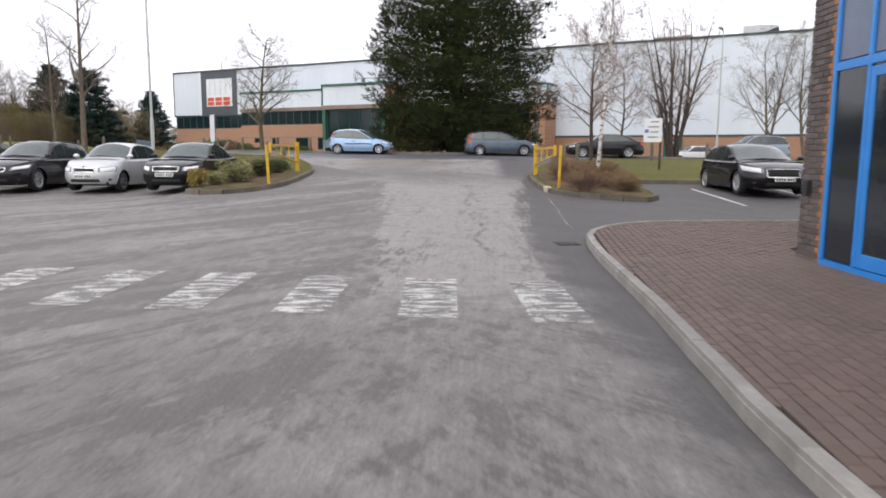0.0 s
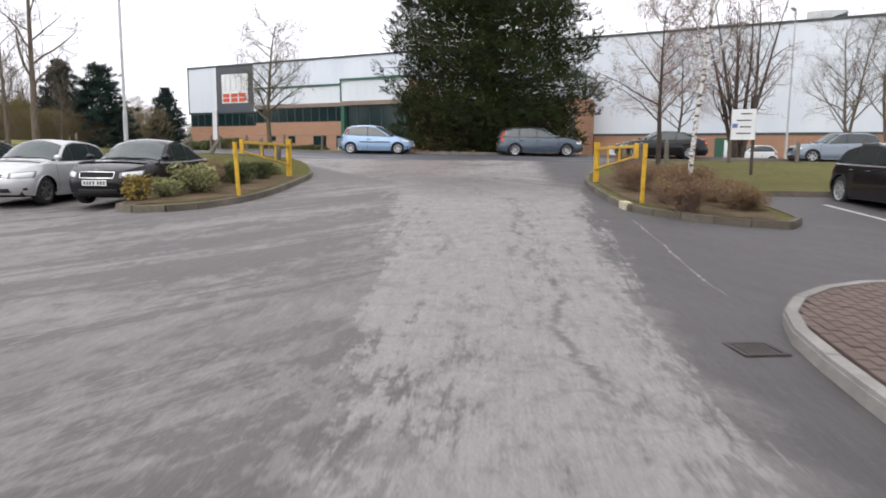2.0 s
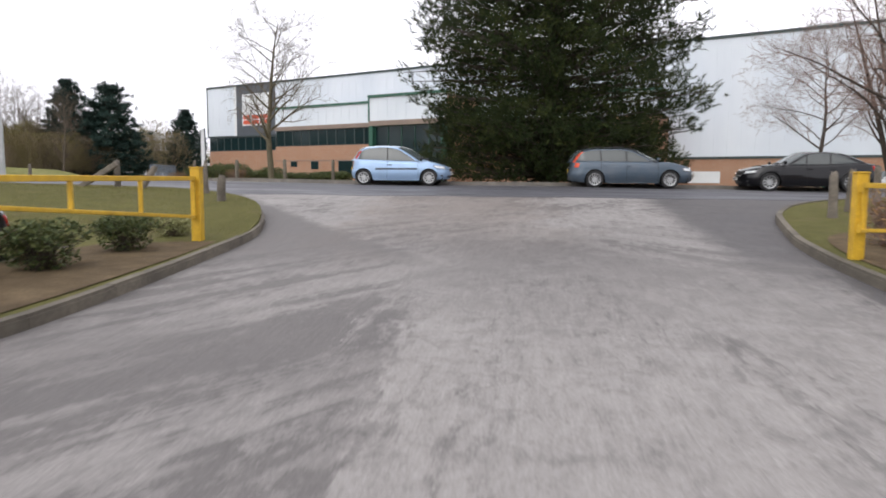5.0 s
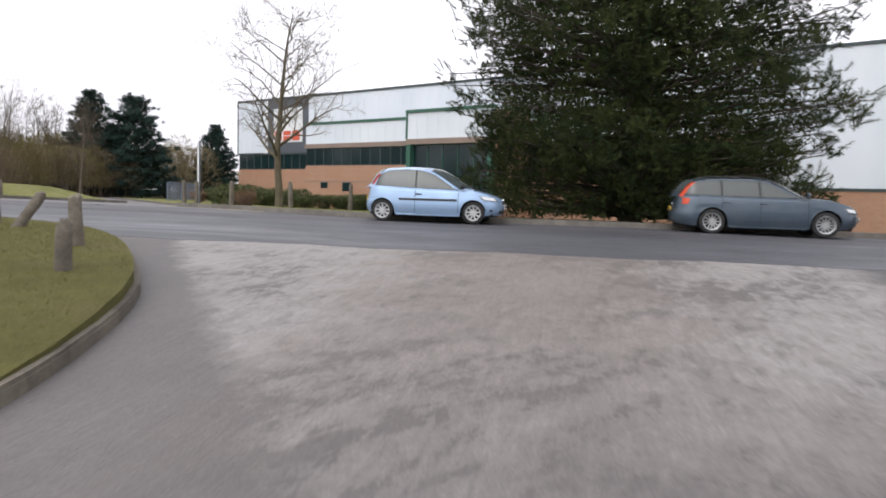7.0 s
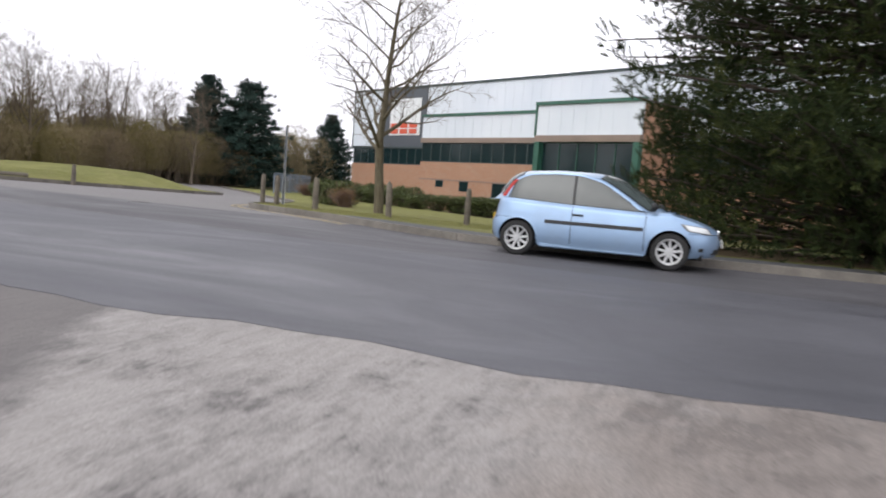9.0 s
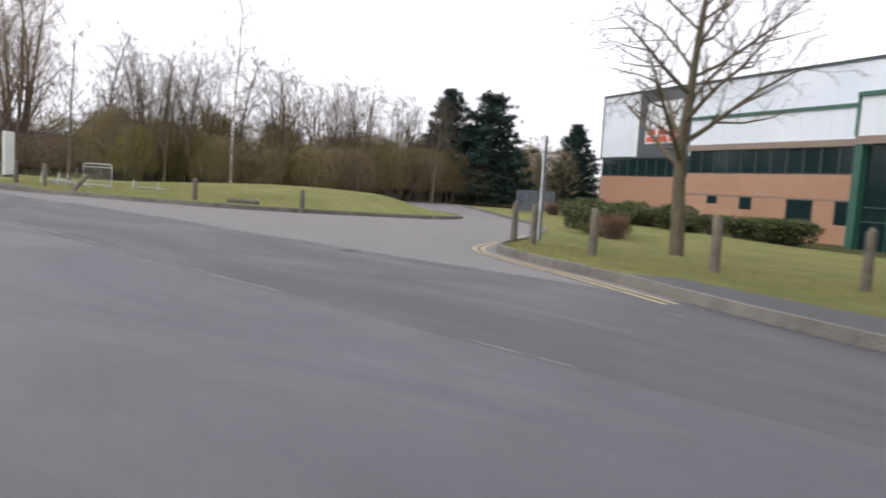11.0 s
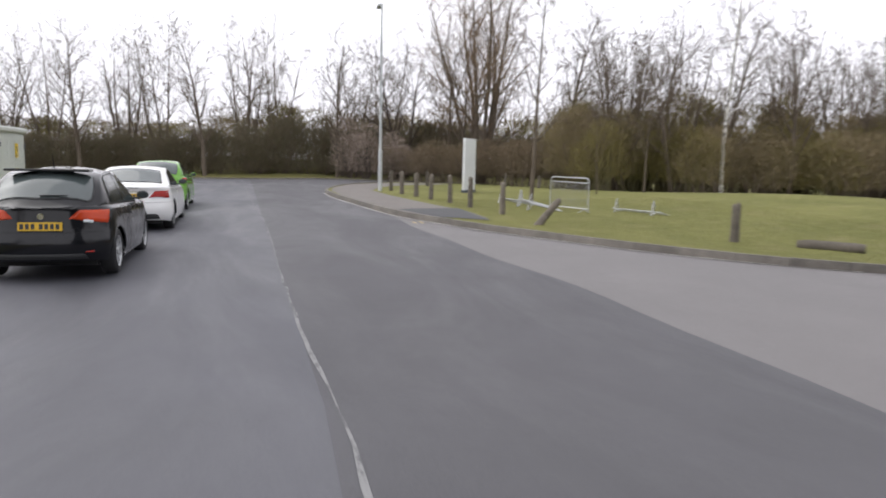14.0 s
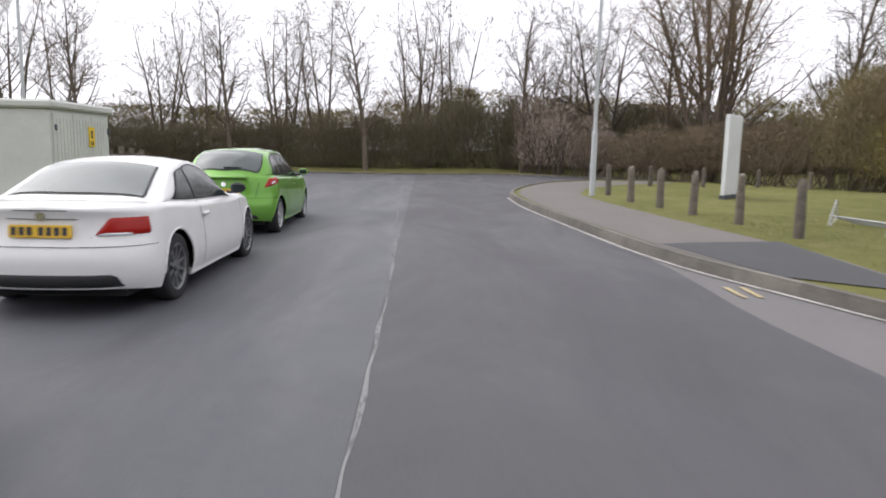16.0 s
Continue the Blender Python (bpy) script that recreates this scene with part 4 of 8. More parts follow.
    def side_pane(name, rb, rt, fb, ft, material, parent, s, lift, lo=.028, drop=.040, n=14):
        bm = bmesh.new()
        g = []
        for i in range(n + 1):
            u = i / n
            col = []
            for j in range(6):
                v = j / 5
                x = ((rb + (fb - rb) * u) * (1 - v) + (rt + (ft - rt) * u) * v - .5) * L
                z0 = z_top(x) + lo
                z1 = max(z0 + .004, cab(x)[1] - drop)
                z = z0 + (z1 - z0) * v
                col.append(bm.verts.new((x, s * (side_pt(x, z) + lift), z)))
            g.append(col)
        for a, b in zip(g, g[1:]):
            for j in range(5):
                bm.faces.new((a[j], b[j], b[j + 1], a[j + 1]))
        return part(name, bm, material, parent, smooth=60)

    rb, rt, fb, ft = dlo
    cuts = [(rb, rt)] + [(p, p - .006) for p in pillars] + [(fb, ft)]
    for s in (1, -1):
        band = side_pane("window_surround", rb - .007, rt - .006, fb + .008, ft + .006, M["black_plastic"], top, s, .004, .016, .028, 24)
        for (ab, a_t), (bb, b_t) in zip(cuts, cuts[1:]):
            side_pane("side_window", ab + .006, a_t + .006, bb - .006, b_t - .006, M["car_glass"], band, s, .009)

    def screen(x0, x1, name, edge_t, frit):
        """Front or rear glass on the sloping end of the cabin; x0 the low end."""
        sgn = 1 if x0 > x1 else -1

        def grid(shrink, lift):
            bm = bmesh.new()
            g = []
            for i in range(11):
                u = shrink + (1 - 2 * shrink) * i / 10
                col = []
                for j in range(13):
                    t = (-1 + j / 6) * (edge_t - shrink * .9)
                    x = x0 + (x1 - x0) * u - sgn * bow * .55 * t * t * (1 - .55 * u)
                    p, q, r = roof_pt(x, t), roof_pt(x + .01, t), roof_pt(x, t + .01)
                    nrm = (q - p).cross(r - p).normalized()
                    col.append(bm.verts.new(p + nrm * lift))
                g.append(col)
            for a, b in zip(g, g[1:]):
                for j in range(12):
                    bm.faces.new((a[j], a[j + 1], b[j + 1], b[j]))
            return bm
        rim_ = part(name, grid(0, .006), M["black_plastic"], top, smooth=60)
        part("glass", grid(frit, .011), M["screen_glass"], rim_, smooth=60)
        return rim_

    fr = [x for x in gx if x > 0 and z_roof(x) < hi - .035 and z_roof(x) > z_top(x) + .05]
    re = [x for x in gx if x < 0 and z_roof(x) < hi - .05 and z_roof(x) > z_top(x) + .055]
    wsx = fr[-1] if fr else .2 * L
    if fr:
        ws = screen(fr[-1], fr[0], "windscreen", .93, .03)
        for y0, y1 in ((.05, .60), (-.50, .02)):
            p, q = roof_pt(wsx + .01, y0), roof_pt(wsx - .03, y1)
            part("wiper", rod(bmesh.new(), p + Vector((0, 0, .022)), q + Vector((0, 0, .03)), .010, .006, 5), M["black_plastic"], ws)
    if re:
        rs = screen(re[0], re[-1], "rear_window", .82 if boot else .88, .035)
        if wiper:
            p, q = roof_pt(re[0] + .03, .04), roof_pt(re[0] + .07, -.55)
            part("wiper", rod(bmesh.new(), p + Vector((-.02, 0, .025)), q + Vector((-.02, 0, .025)), .013, .007, 6), M["black_plastic"], rs)

    # pieces that wrap round the nose or the tail: a is the way round from the middle, z the height
    def wrap(front, a, z):
        s = 1 if a >= 0 else -1
        kk = np.linspace(2, .7, 60) if front else np.linspace(-1, .25, 60)
        pts = [ring_at(k, z) for k in kk]
        acc = 0.0
        for (xa, ya), (xb, yb) in zip(pts, pts[1:]):
            d = math.hypot(xb - xa, yb - ya)
            if acc + d >= abs(a):
                f = (abs(a) - acc) / max(d, 1e-6)
                nx, ny = (yb - ya), -(xb - xa)
                n = Vector((abs(nx) if front else -abs(nx), s * abs(ny), 0)).normalized()
                return Vector((xa + (xb - xa) * f, s * (ya + (yb - ya) * f), z)), n
            acc += d
        return Vector((pts[-1][0], s * pts[-1][1], z)), Vector((0, s, 0))

    def patch(name, quad, front, material, parent=None, proud=.010, nu=10, nv=4, label="", mirror=True, edge=-.012):
        made = []
        for s in ((1, -1) if mirror else (1,)):
            bm = bmesh.new()
            g = []
            a, b, c, d = (Vector(q) for q in quad)
            for j in range(nv + 1):
                for i in range(nu + 1):
                    p = (a * (1 - i / nu) + b * i / nu) * (1 - j / nv) + (d * (1 - i / nu) + c * i / nu) * j / nv
                    pos, nrm = wrap(front, s * p.x, p.y)
                    g.append(bm.verts.new(pos + nrm * (edge if i in (0, nu) or j in (0, nv) else proud)))
            n = nu + 1
            for j in range(nv):
                for i in range(nu):
                    bm.faces.new((g[j * n + i], g[j * n + i + 1], g[(j + 1) * n + i + 1], g[(j + 1) * n + i]))
            made.append(part(name, bm, material, parent or top, label, smooth=50))
        return made

    def shrunk(quad, k, dz=0.0):
        cy, cz = sum(p[0] for p in quad) / 4, sum(p[1] for p in quad) / 4
        return [(cy + (p[0] - cy) * k, cz + (p[1] - cz) * k + dz) for p in quad]

    if head:
        for hl, s in zip(patch("headlight", head, True, M["lamp_dark"], proud=.012), (1, -1)):
            q = shrunk(head, .86)
            patch("lens", [(s * p[0], p[1]) for p in q], True, M["lamp_clear"], hl, proud=.020, mirror=False)
    if grille:
        w, z0, z1 = grille
        patch("grille", ((-w, z0), (w, z0), (w * 1.08, z1), (-w * 1.08, z1)), True, M["arch"], proud=.006, mirror=False)
        bm = bmesh.new()
        for zz in np.linspace(z0 + .025, z1 - .02, 4):
            pts = [wrap(True, y, zz)[0] + wrap(True, y, zz)[1] * .008 for y in np.linspace(-w, w, 9)]
            for a, b in zip(pts, pts[1:]):
                rod(bm, a, b, .007, n=4, caps=False)
        part("grille_bar", bm, M["black_plastic"], top)
        ring = [wrap(True, y, z)[0] + wrap(True, y, z)[1] * .010 for y, z in ((-w, z0), (-w * .5, z0), (0, z0), (w * .5, z0), (w, z0), (w * 1.08, z1), (w * .5, z1 + .006), (0, z1 + .008), (-w * .5, z1 + .006), (-w * 1.08, z1), (-w, z0))]
        part("grille_surround", bent(bmesh.new(), ring, .013, 6), M["chrome"], top)
    patch("bumper_intake", ((-.52, sill + .06), (.52, sill + .06), (.48, sill + .19), (-.48, sill + .19)), True, M["black_plastic"], proud=.006, mirror=False)
    patch("fog_lamp", ((.66, sill + .10), (.80, sill + .11), (.80, sill + .20), (.66, sill + .20)), True, M["black_plastic"], proud=.006, nu=4, nv=3)
    if tails:
        lamps = patch("tail_light", tails, False, M[lamp], proud=.016, nu=14, nv=6)
        for tl, s in zip(lamps, (1, -1)):
            q = reverse or shrunk(tails, .34, -.01)
            patch("reversing_lamp", [(s * p[0], p[1]) for p in q], False, M["lamp_clear"], tl, proud=.022, edge=.012, mirror=False, nu=4, nv=3)
    if high_lamp:
        z0, z1, back = high_lamp
        for s in (1, -1):
            bm = bmesh.new()
            g = []
            for j in range(9):
                z = z0 + (z1 - z0) * j / 8
                body_side = z < z_top(-L / 2 + .2) - .01
                if body_side:
                    pts = [wrap(False, s * a, z) for a in (.70, .76, .82, .88, .94)]
                    g.append([bm.verts.new(p + n * (.014 if 0 < i < 4 else -.006)) for i, (p, n) in enumerate(pts)])
                else:
                    xr = next((x for x in np.linspace(-L / 2 - .05, 0, 500) if cab(x)[1] >= z), -L / 4)
                    g.append([bm.verts.new((xr + o, s * (side_pt(max(xr, xr + o), z) + e), z)) for o, e in ((-.055, -.07), (-.03, -.012), (.0, .010), (back * .5, .012), (back, -.002))])
            for a, b in zip(g, g[1:]):
                for i in range(4):
                    bm.faces.new((a[i], a[i + 1], b[i + 1], b[i]))
            part("tail_light", bm, M[lamp], top, smooth=50)
    patch("lower_bumper", ((-.62, sill + .07), (.62, sill + .07), (.56, sill + .17), (-.56, sill + .17)), False, M["black_plastic"], proud=.008, mirror=False, nu=14)
    patch("bumper_gap", ((-1.0, .637), (1.0, .637), (1.0, .642), (-1.0, .642)), False, M["arch"], proud=.0035, edge=.0035, mirror=False, nu=26, nv=1)
    patch("bumper_gap", ((-.95, .60), (.95, .60), (.95, .607), (-.95, .607)), True, M["arch"], proud=.0035, edge=.0035, mirror=False, nu=26, nv=1)
    if reflector:
        patch("reflector", ((.50, sill + .16), (.66, sill + .16), (.66, sill + .20), (.50, sill + .20)), False, M["lamp_red"], proud=.012, nu=4, nv=2)
    if boot:
        patch("boot_slot", ((-.26, .945), (.26, .945), (.27, .962), (-.27, .962)), False, M["arch"], proud=.008, mirror=False, nv=2)
        patch("boot_strip", ((-.34, .868), (.34, .868), (.34, .886), (-.34, .886)), False, M["black_plastic"], proud=.016, mirror=False, nv=2)
        patch("boot_gap", ((.375, .655), (.383, .655), (.40, .722), (.392, .722)), False, M["arch"], proud=.004, edge=.004, nu=1)
        patch("diffuser", ((-.70, sill + .06), (.70, sill + .06), (.62, sill + .21), (-.62, sill + .21)), False, M["black_plastic"], proud=.016, mirror=False, nu=16)
    else:
        patch("boot_gap", ((.50, .66), (.508, .66), (.56, .90), (.552, .90)), False, M["arch"], proud=.004, edge=.004, nu=1)

    def number_plate(front, z, mat):
        p, n = wrap(front, 0, z)
        s = 1 if front else -1
        pl = part("number_plate", boxes((-.010, .010, -.26, .26, -.056, .056), bevel=0.004), M[mat], top, m=pose(p.x + s * .022, 0, z, 0, -5 * s, 0))
        for y in (-.205, -.14, -.075, -.01, .085, .15, .215):
            part("bar", PLATE_BAR, None, pl, m=Matrix.Translation((s * .0105, y, 0)))

    number_plate(True, plate_front or sill + .255, "plate_white")
    number_plate(False, plate_rear, "plate_yellow")
    for front, z in ((True, (grille[2] + .035) if grille else .7), (False, plate_rear + .13)):
        p, n = wrap(front, 0, z)
        part("badge", rod(bmesh.new(), p - n * .01, p + n * .016, .040, n=16), M["chrome"], top)

    # shut lines, handles, mirrors
    for x0 in list(pillars) + [fb + .012]:
        x = (-0.5 + x0) * L
        if min(abs(x - a) for a in axles) < arch_r * .8:
            x = axles[0] - arch_r - .05 if x > 0 else x
        for s in (1, -1):
            bm = bmesh.new()
            zs = np.linspace(max(z_low(x) + .03, .27), z_top(x) + .0, 12)
            for a, b in zip(zs, zs[1:]):
                bm.faces.new([bm.verts.new((x + d, s * (half(x, z) + .0035), z)) for d, z in ((-.005, a), (.005, a), (.005, b), (-.005, b))])
            part("door_gap", bm, M["arch"], top)
    for x0 in handles:
        x = (-0.5 + x0) * L
        z = z_top(x) - 0.14
        for s in (1, -1):
            bm = boxes((x - .09, x + .09, -.014, .014, z - .016, z + .016), bevel=0.008)
            bmesh.ops.translate(bm, vec=(0, s * (half(x, z) + .014), 0), verts=bm.verts)
            part("door_handle", bm, M["black_plastic"] if strip else paint, top)
    xm = (-0.5 + fb) * L - .13
    mm = M["black_plastic"] if (strip or mirror_black) else paint
    for s in (1, -1):
        z = z_top(xm) + .105
        y = half(xm, z_top(xm) - .05) + .045
        bm = bmesh.new()
        bmesh.ops.create_uvsphere(bm, u_segments=16, v_segments=10, radius=1)
        for v in bm.verts:
            v.co = Vector((xm + (v.co.x * .08 if v.co.x > 0 else v.co.x * .02), s * (y + v.co.y * .098), z + v.co.z * .066))
        mir = part("wing_mirror", bm, mm, top, smooth=60)
        part("mirror_stalk", boxes((xm - .015, xm + .045, *sorted((s * (y - .14), s * (y - .05))), z - .075, z - .045), bevel=.008), M["black_plastic"], mir)
        part("mirror_glass", boxes((xm - .026, xm - .018, s * y - .07, s * y + .07, z - .042, z + .042), bevel=.003), M["car_glass"], mir)
    if strip:
        for s in (1, -1):
            bm = bmesh.new()
            xa, xb = axles[1] + arch_r + .12, axles[0] - arch_r - .08
            for k in range(10):
                a, b = xa + (xb - xa) * k / 10, xa + (xb - xa) * (k + 1) / 10
                z = sill + .40
                pts = [(x, s * (half(x, zz) + o), zz) for x, zz, o in ((a, z - .03, .002), (b, z - .03, .002), (b, z - .022, .018), (a, z - .022, .018), (b, z + .022, .018), (a, z + .022, .018), (b, z + .03, .002), (a, z + .03, .002))]
                v = [bm.verts.new(p) for p in pts]
                for f in ((0, 1, 2, 3), (3, 2, 4, 5), (5, 4, 6, 7)):
                    bm.faces.new([v[i] for i in f])
            part("rubbing_strip", bm, M["black_plastic"], top)
    for s in (1, -1):
        xa, xb = axles[1] + arch_r + .03, axles[0] - arch_r - .03
        part("sill", boxes((xa, xb, *sorted((s * (W / 2 - .12), s * (W / 2 - .045))), sill - .03, sill + .05), bevel=.02), paint, top)
        for a in axles:
            pts = []
            for t in np.linspace(.02, math.pi - .02, 19):
                x, z = a + arch_r * math.cos(t), wheel + arch_r * math.sin(t)
                pts.append((x, s * (half(x, z + .01) - .004), z))
            part("arch_lip", bent(bmesh.new(), pts, .012, 6), paint, top)
    if rails:
        for s in (1, -1):
            a = [x for x in gx if z_roof(x) > hi - .07]
            pts = [tuple(roof_pt(x, s * .86) + Vector((0, 0, .05 if 0 < k < len(a) - 1 else .0))) for k, x in enumerate(a)]
            part("roof_rail", bent(bmesh.new(), pts, .015, 6), M["black_plastic"], top)
    if spoiler and re:
        x = re[-1] + .03
        z = z_roof(x)
        part("spoiler", boxes((x - .22, x + .04, -.52, .52, z - .008, z + .026), bevel=.012), paint, top)
    if aerial:
        x = -.28 * L
        part("aerial", rod(bmesh.new(), (x, 0, z_roof(x)), (x - .10, 0, z_roof(x) + .19), .008, .004, 5), M["black_plastic"], top)

    # underside and wheel wells
    part("underbody", boxes((-L / 2 + .22, L / 2 - .25, -W * .36, W * .36, sill - .02, sill + .14), (axles[0] - .42, axles[0] + .42, -W * .38, W * .38, sill + .1, wheel + arch_r - .01), (axles[1] - .42, axles[1] + .36, -W * .38, W * .38, sill + .1, wheel + arch_r - .01)), M["arch"], top)

    # wheels
    def lathe(bm, prof, n=32):
        rings = []
        for k in range(n):
            c, s_ = math.cos(k * 2 * math.pi / n), math.sin(k * 2 * math.pi / n)
            rings.append([bm.verts.new((r * c, y, r * s_)) for y, r in prof])
        for k in range(n):
            a, b = rings[k], rings[(k + 1) % n]
            for i in range(len(prof) - 1):
                bm.faces.new((a[i], a[i + 1], b[i + 1], b[i]))
        return bm

    R, rr = wheel, wheel * 0.70
    tyre = mesh_of(lathe(bmesh.new(), ((-.10, rr), (-.105, R * .86), (-.092, R * .96), (-.07, R), (.07, R), (.092, R * .96), (.105, R * .86), (.10, rr))), "tyre", 50)
    tyre.materials.append(M["tyre"])
    ringm = mesh_of(lathe(bmesh.new(), ((.095, rr + .004), (.10, rr - .004), (.088, rr - .022), (.03, rr - .035), (-.09, rr - .03))), "rim", 40)
    ringm.materials.append(rim)
    backm = mesh_of(lathe(bmesh.new(), ((.0, rr - .03), (.005, .02))), "brake_disc")
    backm.materials.append(M["arch"])
    bm = bmesh.new()
    wsp = 2.3 / spokes * rr * 0.5
    for k in range(spokes):
        sub = pose(0, 0, 0, 0, k * 360 / spokes, 0)
        v = [(-wsp * .75, .072, .03), (wsp * .75, .072, .03), (wsp * .5, .09, rr - .02), (-wsp * .5, .09, rr - .02), (-wsp * .9, .03, .03), (wsp * .9, .03, .03), (wsp * .7, .05, rr - .02), (-wsp * .7, .05, rr - .02)]
        vs = [bm.verts.new(sub @ Vector(p)) for p in v]
        for f in ((0, 1, 2, 3), (0, 4, 5, 1), (1, 5, 6, 2), (3, 2, 6, 7), (0, 3, 7, 4)):
            bm.faces.new([vs[i] for i in f])
    rod(bm, (0, .02, 0), (0, .092, 0), .062, .05, 14)
    spk = mesh_of(bm, "spoke_star", 40)
    spk.materials.append(rim)
    for a in axles:
        for s in (1, -1):
            wh = part("wheel", tyre, None, top, m=pose(a, s * (W / 2 - .145), R, 0, 0, 0 if s > 0 else 180))
            part("rim", ringm, None, wh)
            part("spoke_star", spk, None, wh)
            part("brake_disc", backm, None, wh)
    return top


PAINT = {k: car_paint(k + "_car_paint", *v) for k, v in {
    "black": ((0.004, 0.004, 0.0055), .0, .3, .008), "silver": ((0.60, 0.61, 0.62), .5, .34, .1), "grey": ((0.011, 0.010, 0.0125), .1, .3, .015), "ice_blue": ((0.30, 0.43, 0.62), .45, .34, .12),
    "slate": ((0.065, 0.09, 0.12), .45, .34, .15), "white": ((0.78, 0.78, 0.77), .0, .35, .06), "green": ((0.15, 0.36, 0.05), .3, .32, .1), "plum": ((0.006, 0.004, 0.006), .05, .3, .01),
    "blue_grey": ((0.22, 0.26, 0.31), .5, .36, .25), "maroon": ((0.05, 0.008, 0.008), .1, .3, .05), "charcoal": ((0.005, 0.0055, 0.0075), .05, .25, .01)}.items()}

HOOD = [(.70, .93), (.77, .945), (.86, .90), (.93, .83), (.975, .75), (1, .68)]
HATCH_DECK = [(0, .95), (.10, .965), (.35, .94)] + HOOD
SALOON_DECK = [(0, .95), (.03, .985), (.16, 1.0), (.35, .955)] + HOOD
ESTATE_DECK = HATCH_DECK
TL = dict(tails=((.56, .72), (.92, .72), (.92, .94), (.62, .94)))

# the car park: a row nose-out beside the planting bed, one by the paving
car("black saloon car parked nose-out beside the planting bed", stand(-7.98, 22.15, -91), 4.57, 1.77, 2.58, .93, PAINT["black"], SALOON_DECK,
    [(.10, .97), (.25, 1.33), (.35, 1.45), (.50, 1.465), (.585, 1.40), (.735, .94)], (.20, .30, .72, .60), (.375, .54), wheel=.315, grille=(.36, .60, .72),
    head=((.46, .57), (1.0, .62), (1.04, .79), (.44, .74)), handles=(.36, .52), spokes=5, plate_front=.50, **TL)
car("silver hatchback car parked in the row of bays", stand(-10.4, 21.95, -90.5), 4.0, 1.66, 2.46, .83, PAINT["silver"], HATCH_DECK,
    [(.01, .95), (.11, 1.36), (.21, 1.44), (.48, 1.46), (.57, 1.40), (.735, .94)], (.08, .14, .72, .59), (.30, .50), wheel=.30, rim=M["dark_alloy"], grille=(.30, .57, .68),
    head=((.38, .55), (.98, .58), (.98, .77), (.36, .72)), handles=(.30, .48), spokes=6, plate_front=.45, **TL)
car("dark grey estate car parked in the row of bays", stand(-12.95, 21.95, -89.5), 4.6, 1.81, 2.68, .93, PAINT["grey"], ESTATE_DECK,
    [(.0, .96), (.08, 1.38), (.2, 1.48), (.46, 1.50), (.56, 1.43), (.73, .94)], (.05, .10, .72, .59), (.235, .415, .55), wheel=.325, grille=(.38, .58, .68), rails=True,
    head=((.46, .58), (1.08, .66), (1.14, .82), (.50, .72)), handles=(.38, .53), spokes=7, **TL)
car("dark maroon car parked at the end of the row", stand(-15.6, 22.5, -90), 4.3, 1.78, 2.6, .9, PAINT["maroon"], HATCH_DECK,
    [(.01, .95), (.12, 1.38), (.22, 1.47), (.46, 1.48), (.56, 1.42), (.73, .94)], (.08, .14, .72, .59), (.31, .50), wheel=.31, grille=(.34, .58, .70),
    head=((.44, .58), (.94, .62), (.94, .76), (.46, .73)), handles=(.31, .48), **TL)
car("dark plum crossover car parked in a bay by the lawn", stand(8.98, 20.2, -93), 4.53, 1.87, 2.73, .93, PAINT["plum"],
    [(0, 1.0), (.10, 1.01), (.35, .98), (.70, .95), (.77, .96), (.86, .92), (.93, .86), (.975, .78), (1, .70)],
    [(.02, .99), (.10, 1.38), (.24, 1.50), (.46, 1.51), (.57, 1.43), (.76, .95)], (.08, .15, .745, .61), (.29, .47), wheel=.345, grille=(.40, .52, .74),
    head=((.46, .60), (1.18, .68), (1.26, .90), (.44, .79)), handles=(.31, .47), spokes=7, low=.92, plate_front=.46, **TL)

# along the road
car("ice-blue three-door hatchback parked at the kerb", stand(-5.1, 42.12, -2.0, .006), 3.80, 1.66, 2.46, .74, PAINT["ice_blue"],
    [(0, .92), (.06, .95), (.35, .90), (.70, .86), (.78, .90), (.86, .86), (.92, .79), (.965, .71), (1, .63)],
    [(.01, .94), (.065, 1.32), (.14, 1.45), (.30, 1.49), (.48, 1.475), (.58, 1.38), (.785, .89)], (.10, .125, .76, .62), (.395,), wheel=.295, rim=M["hubcap"], spokes=9, strip=True,
    high_lamp=(.98, 1.27, .05), head=((.44, .57), (.98, .62), (1.02, .77), (.50, .72)), handles=(.42,), grille=(.26, .54, .61), sill=.21)
car("slate-blue estate car with roof rails parked at the kerb", stand(3.38, 42.45, -2.5, .006), 4.52, 1.77, 2.64, .90, PAINT["slate"], ESTATE_DECK,
    [(.005, .96), (.065, 1.36), (.16, 1.44), (.46, 1.46), (.57, 1.39), (.74, .94)], (.05, .085, .725, .60), (.265, .465), wheel=.318, spokes=12, rails=True,
    high_lamp=(.74, 1.30, .07), lamp="lamp_orange", head=((.46, .58), (.94, .62), (.94, .75), (.48, .73)), handles=(.29, .48), grille=(.34, .56, .70))
car("black saloon car parked at the kerb facing west", stand(9.75, 42.75, 177, .006), 4.75, 1.84, 2.72, .95, PAINT["black"], SALOON_DECK,
    [(.06, .97), (.23, 1.35), (.34, 1.44), (.50, 1.455), (.58, 1.39), (.74, .94)], (.155, .27, .725, .605), (.375, .545), wheel=.335, grille=(.4, .56, .72),
    head=((.48, .60), (1.0, .66), (1.0, .77), (.50, .73)), handles=(.36, .52), spokes=10, **TL)
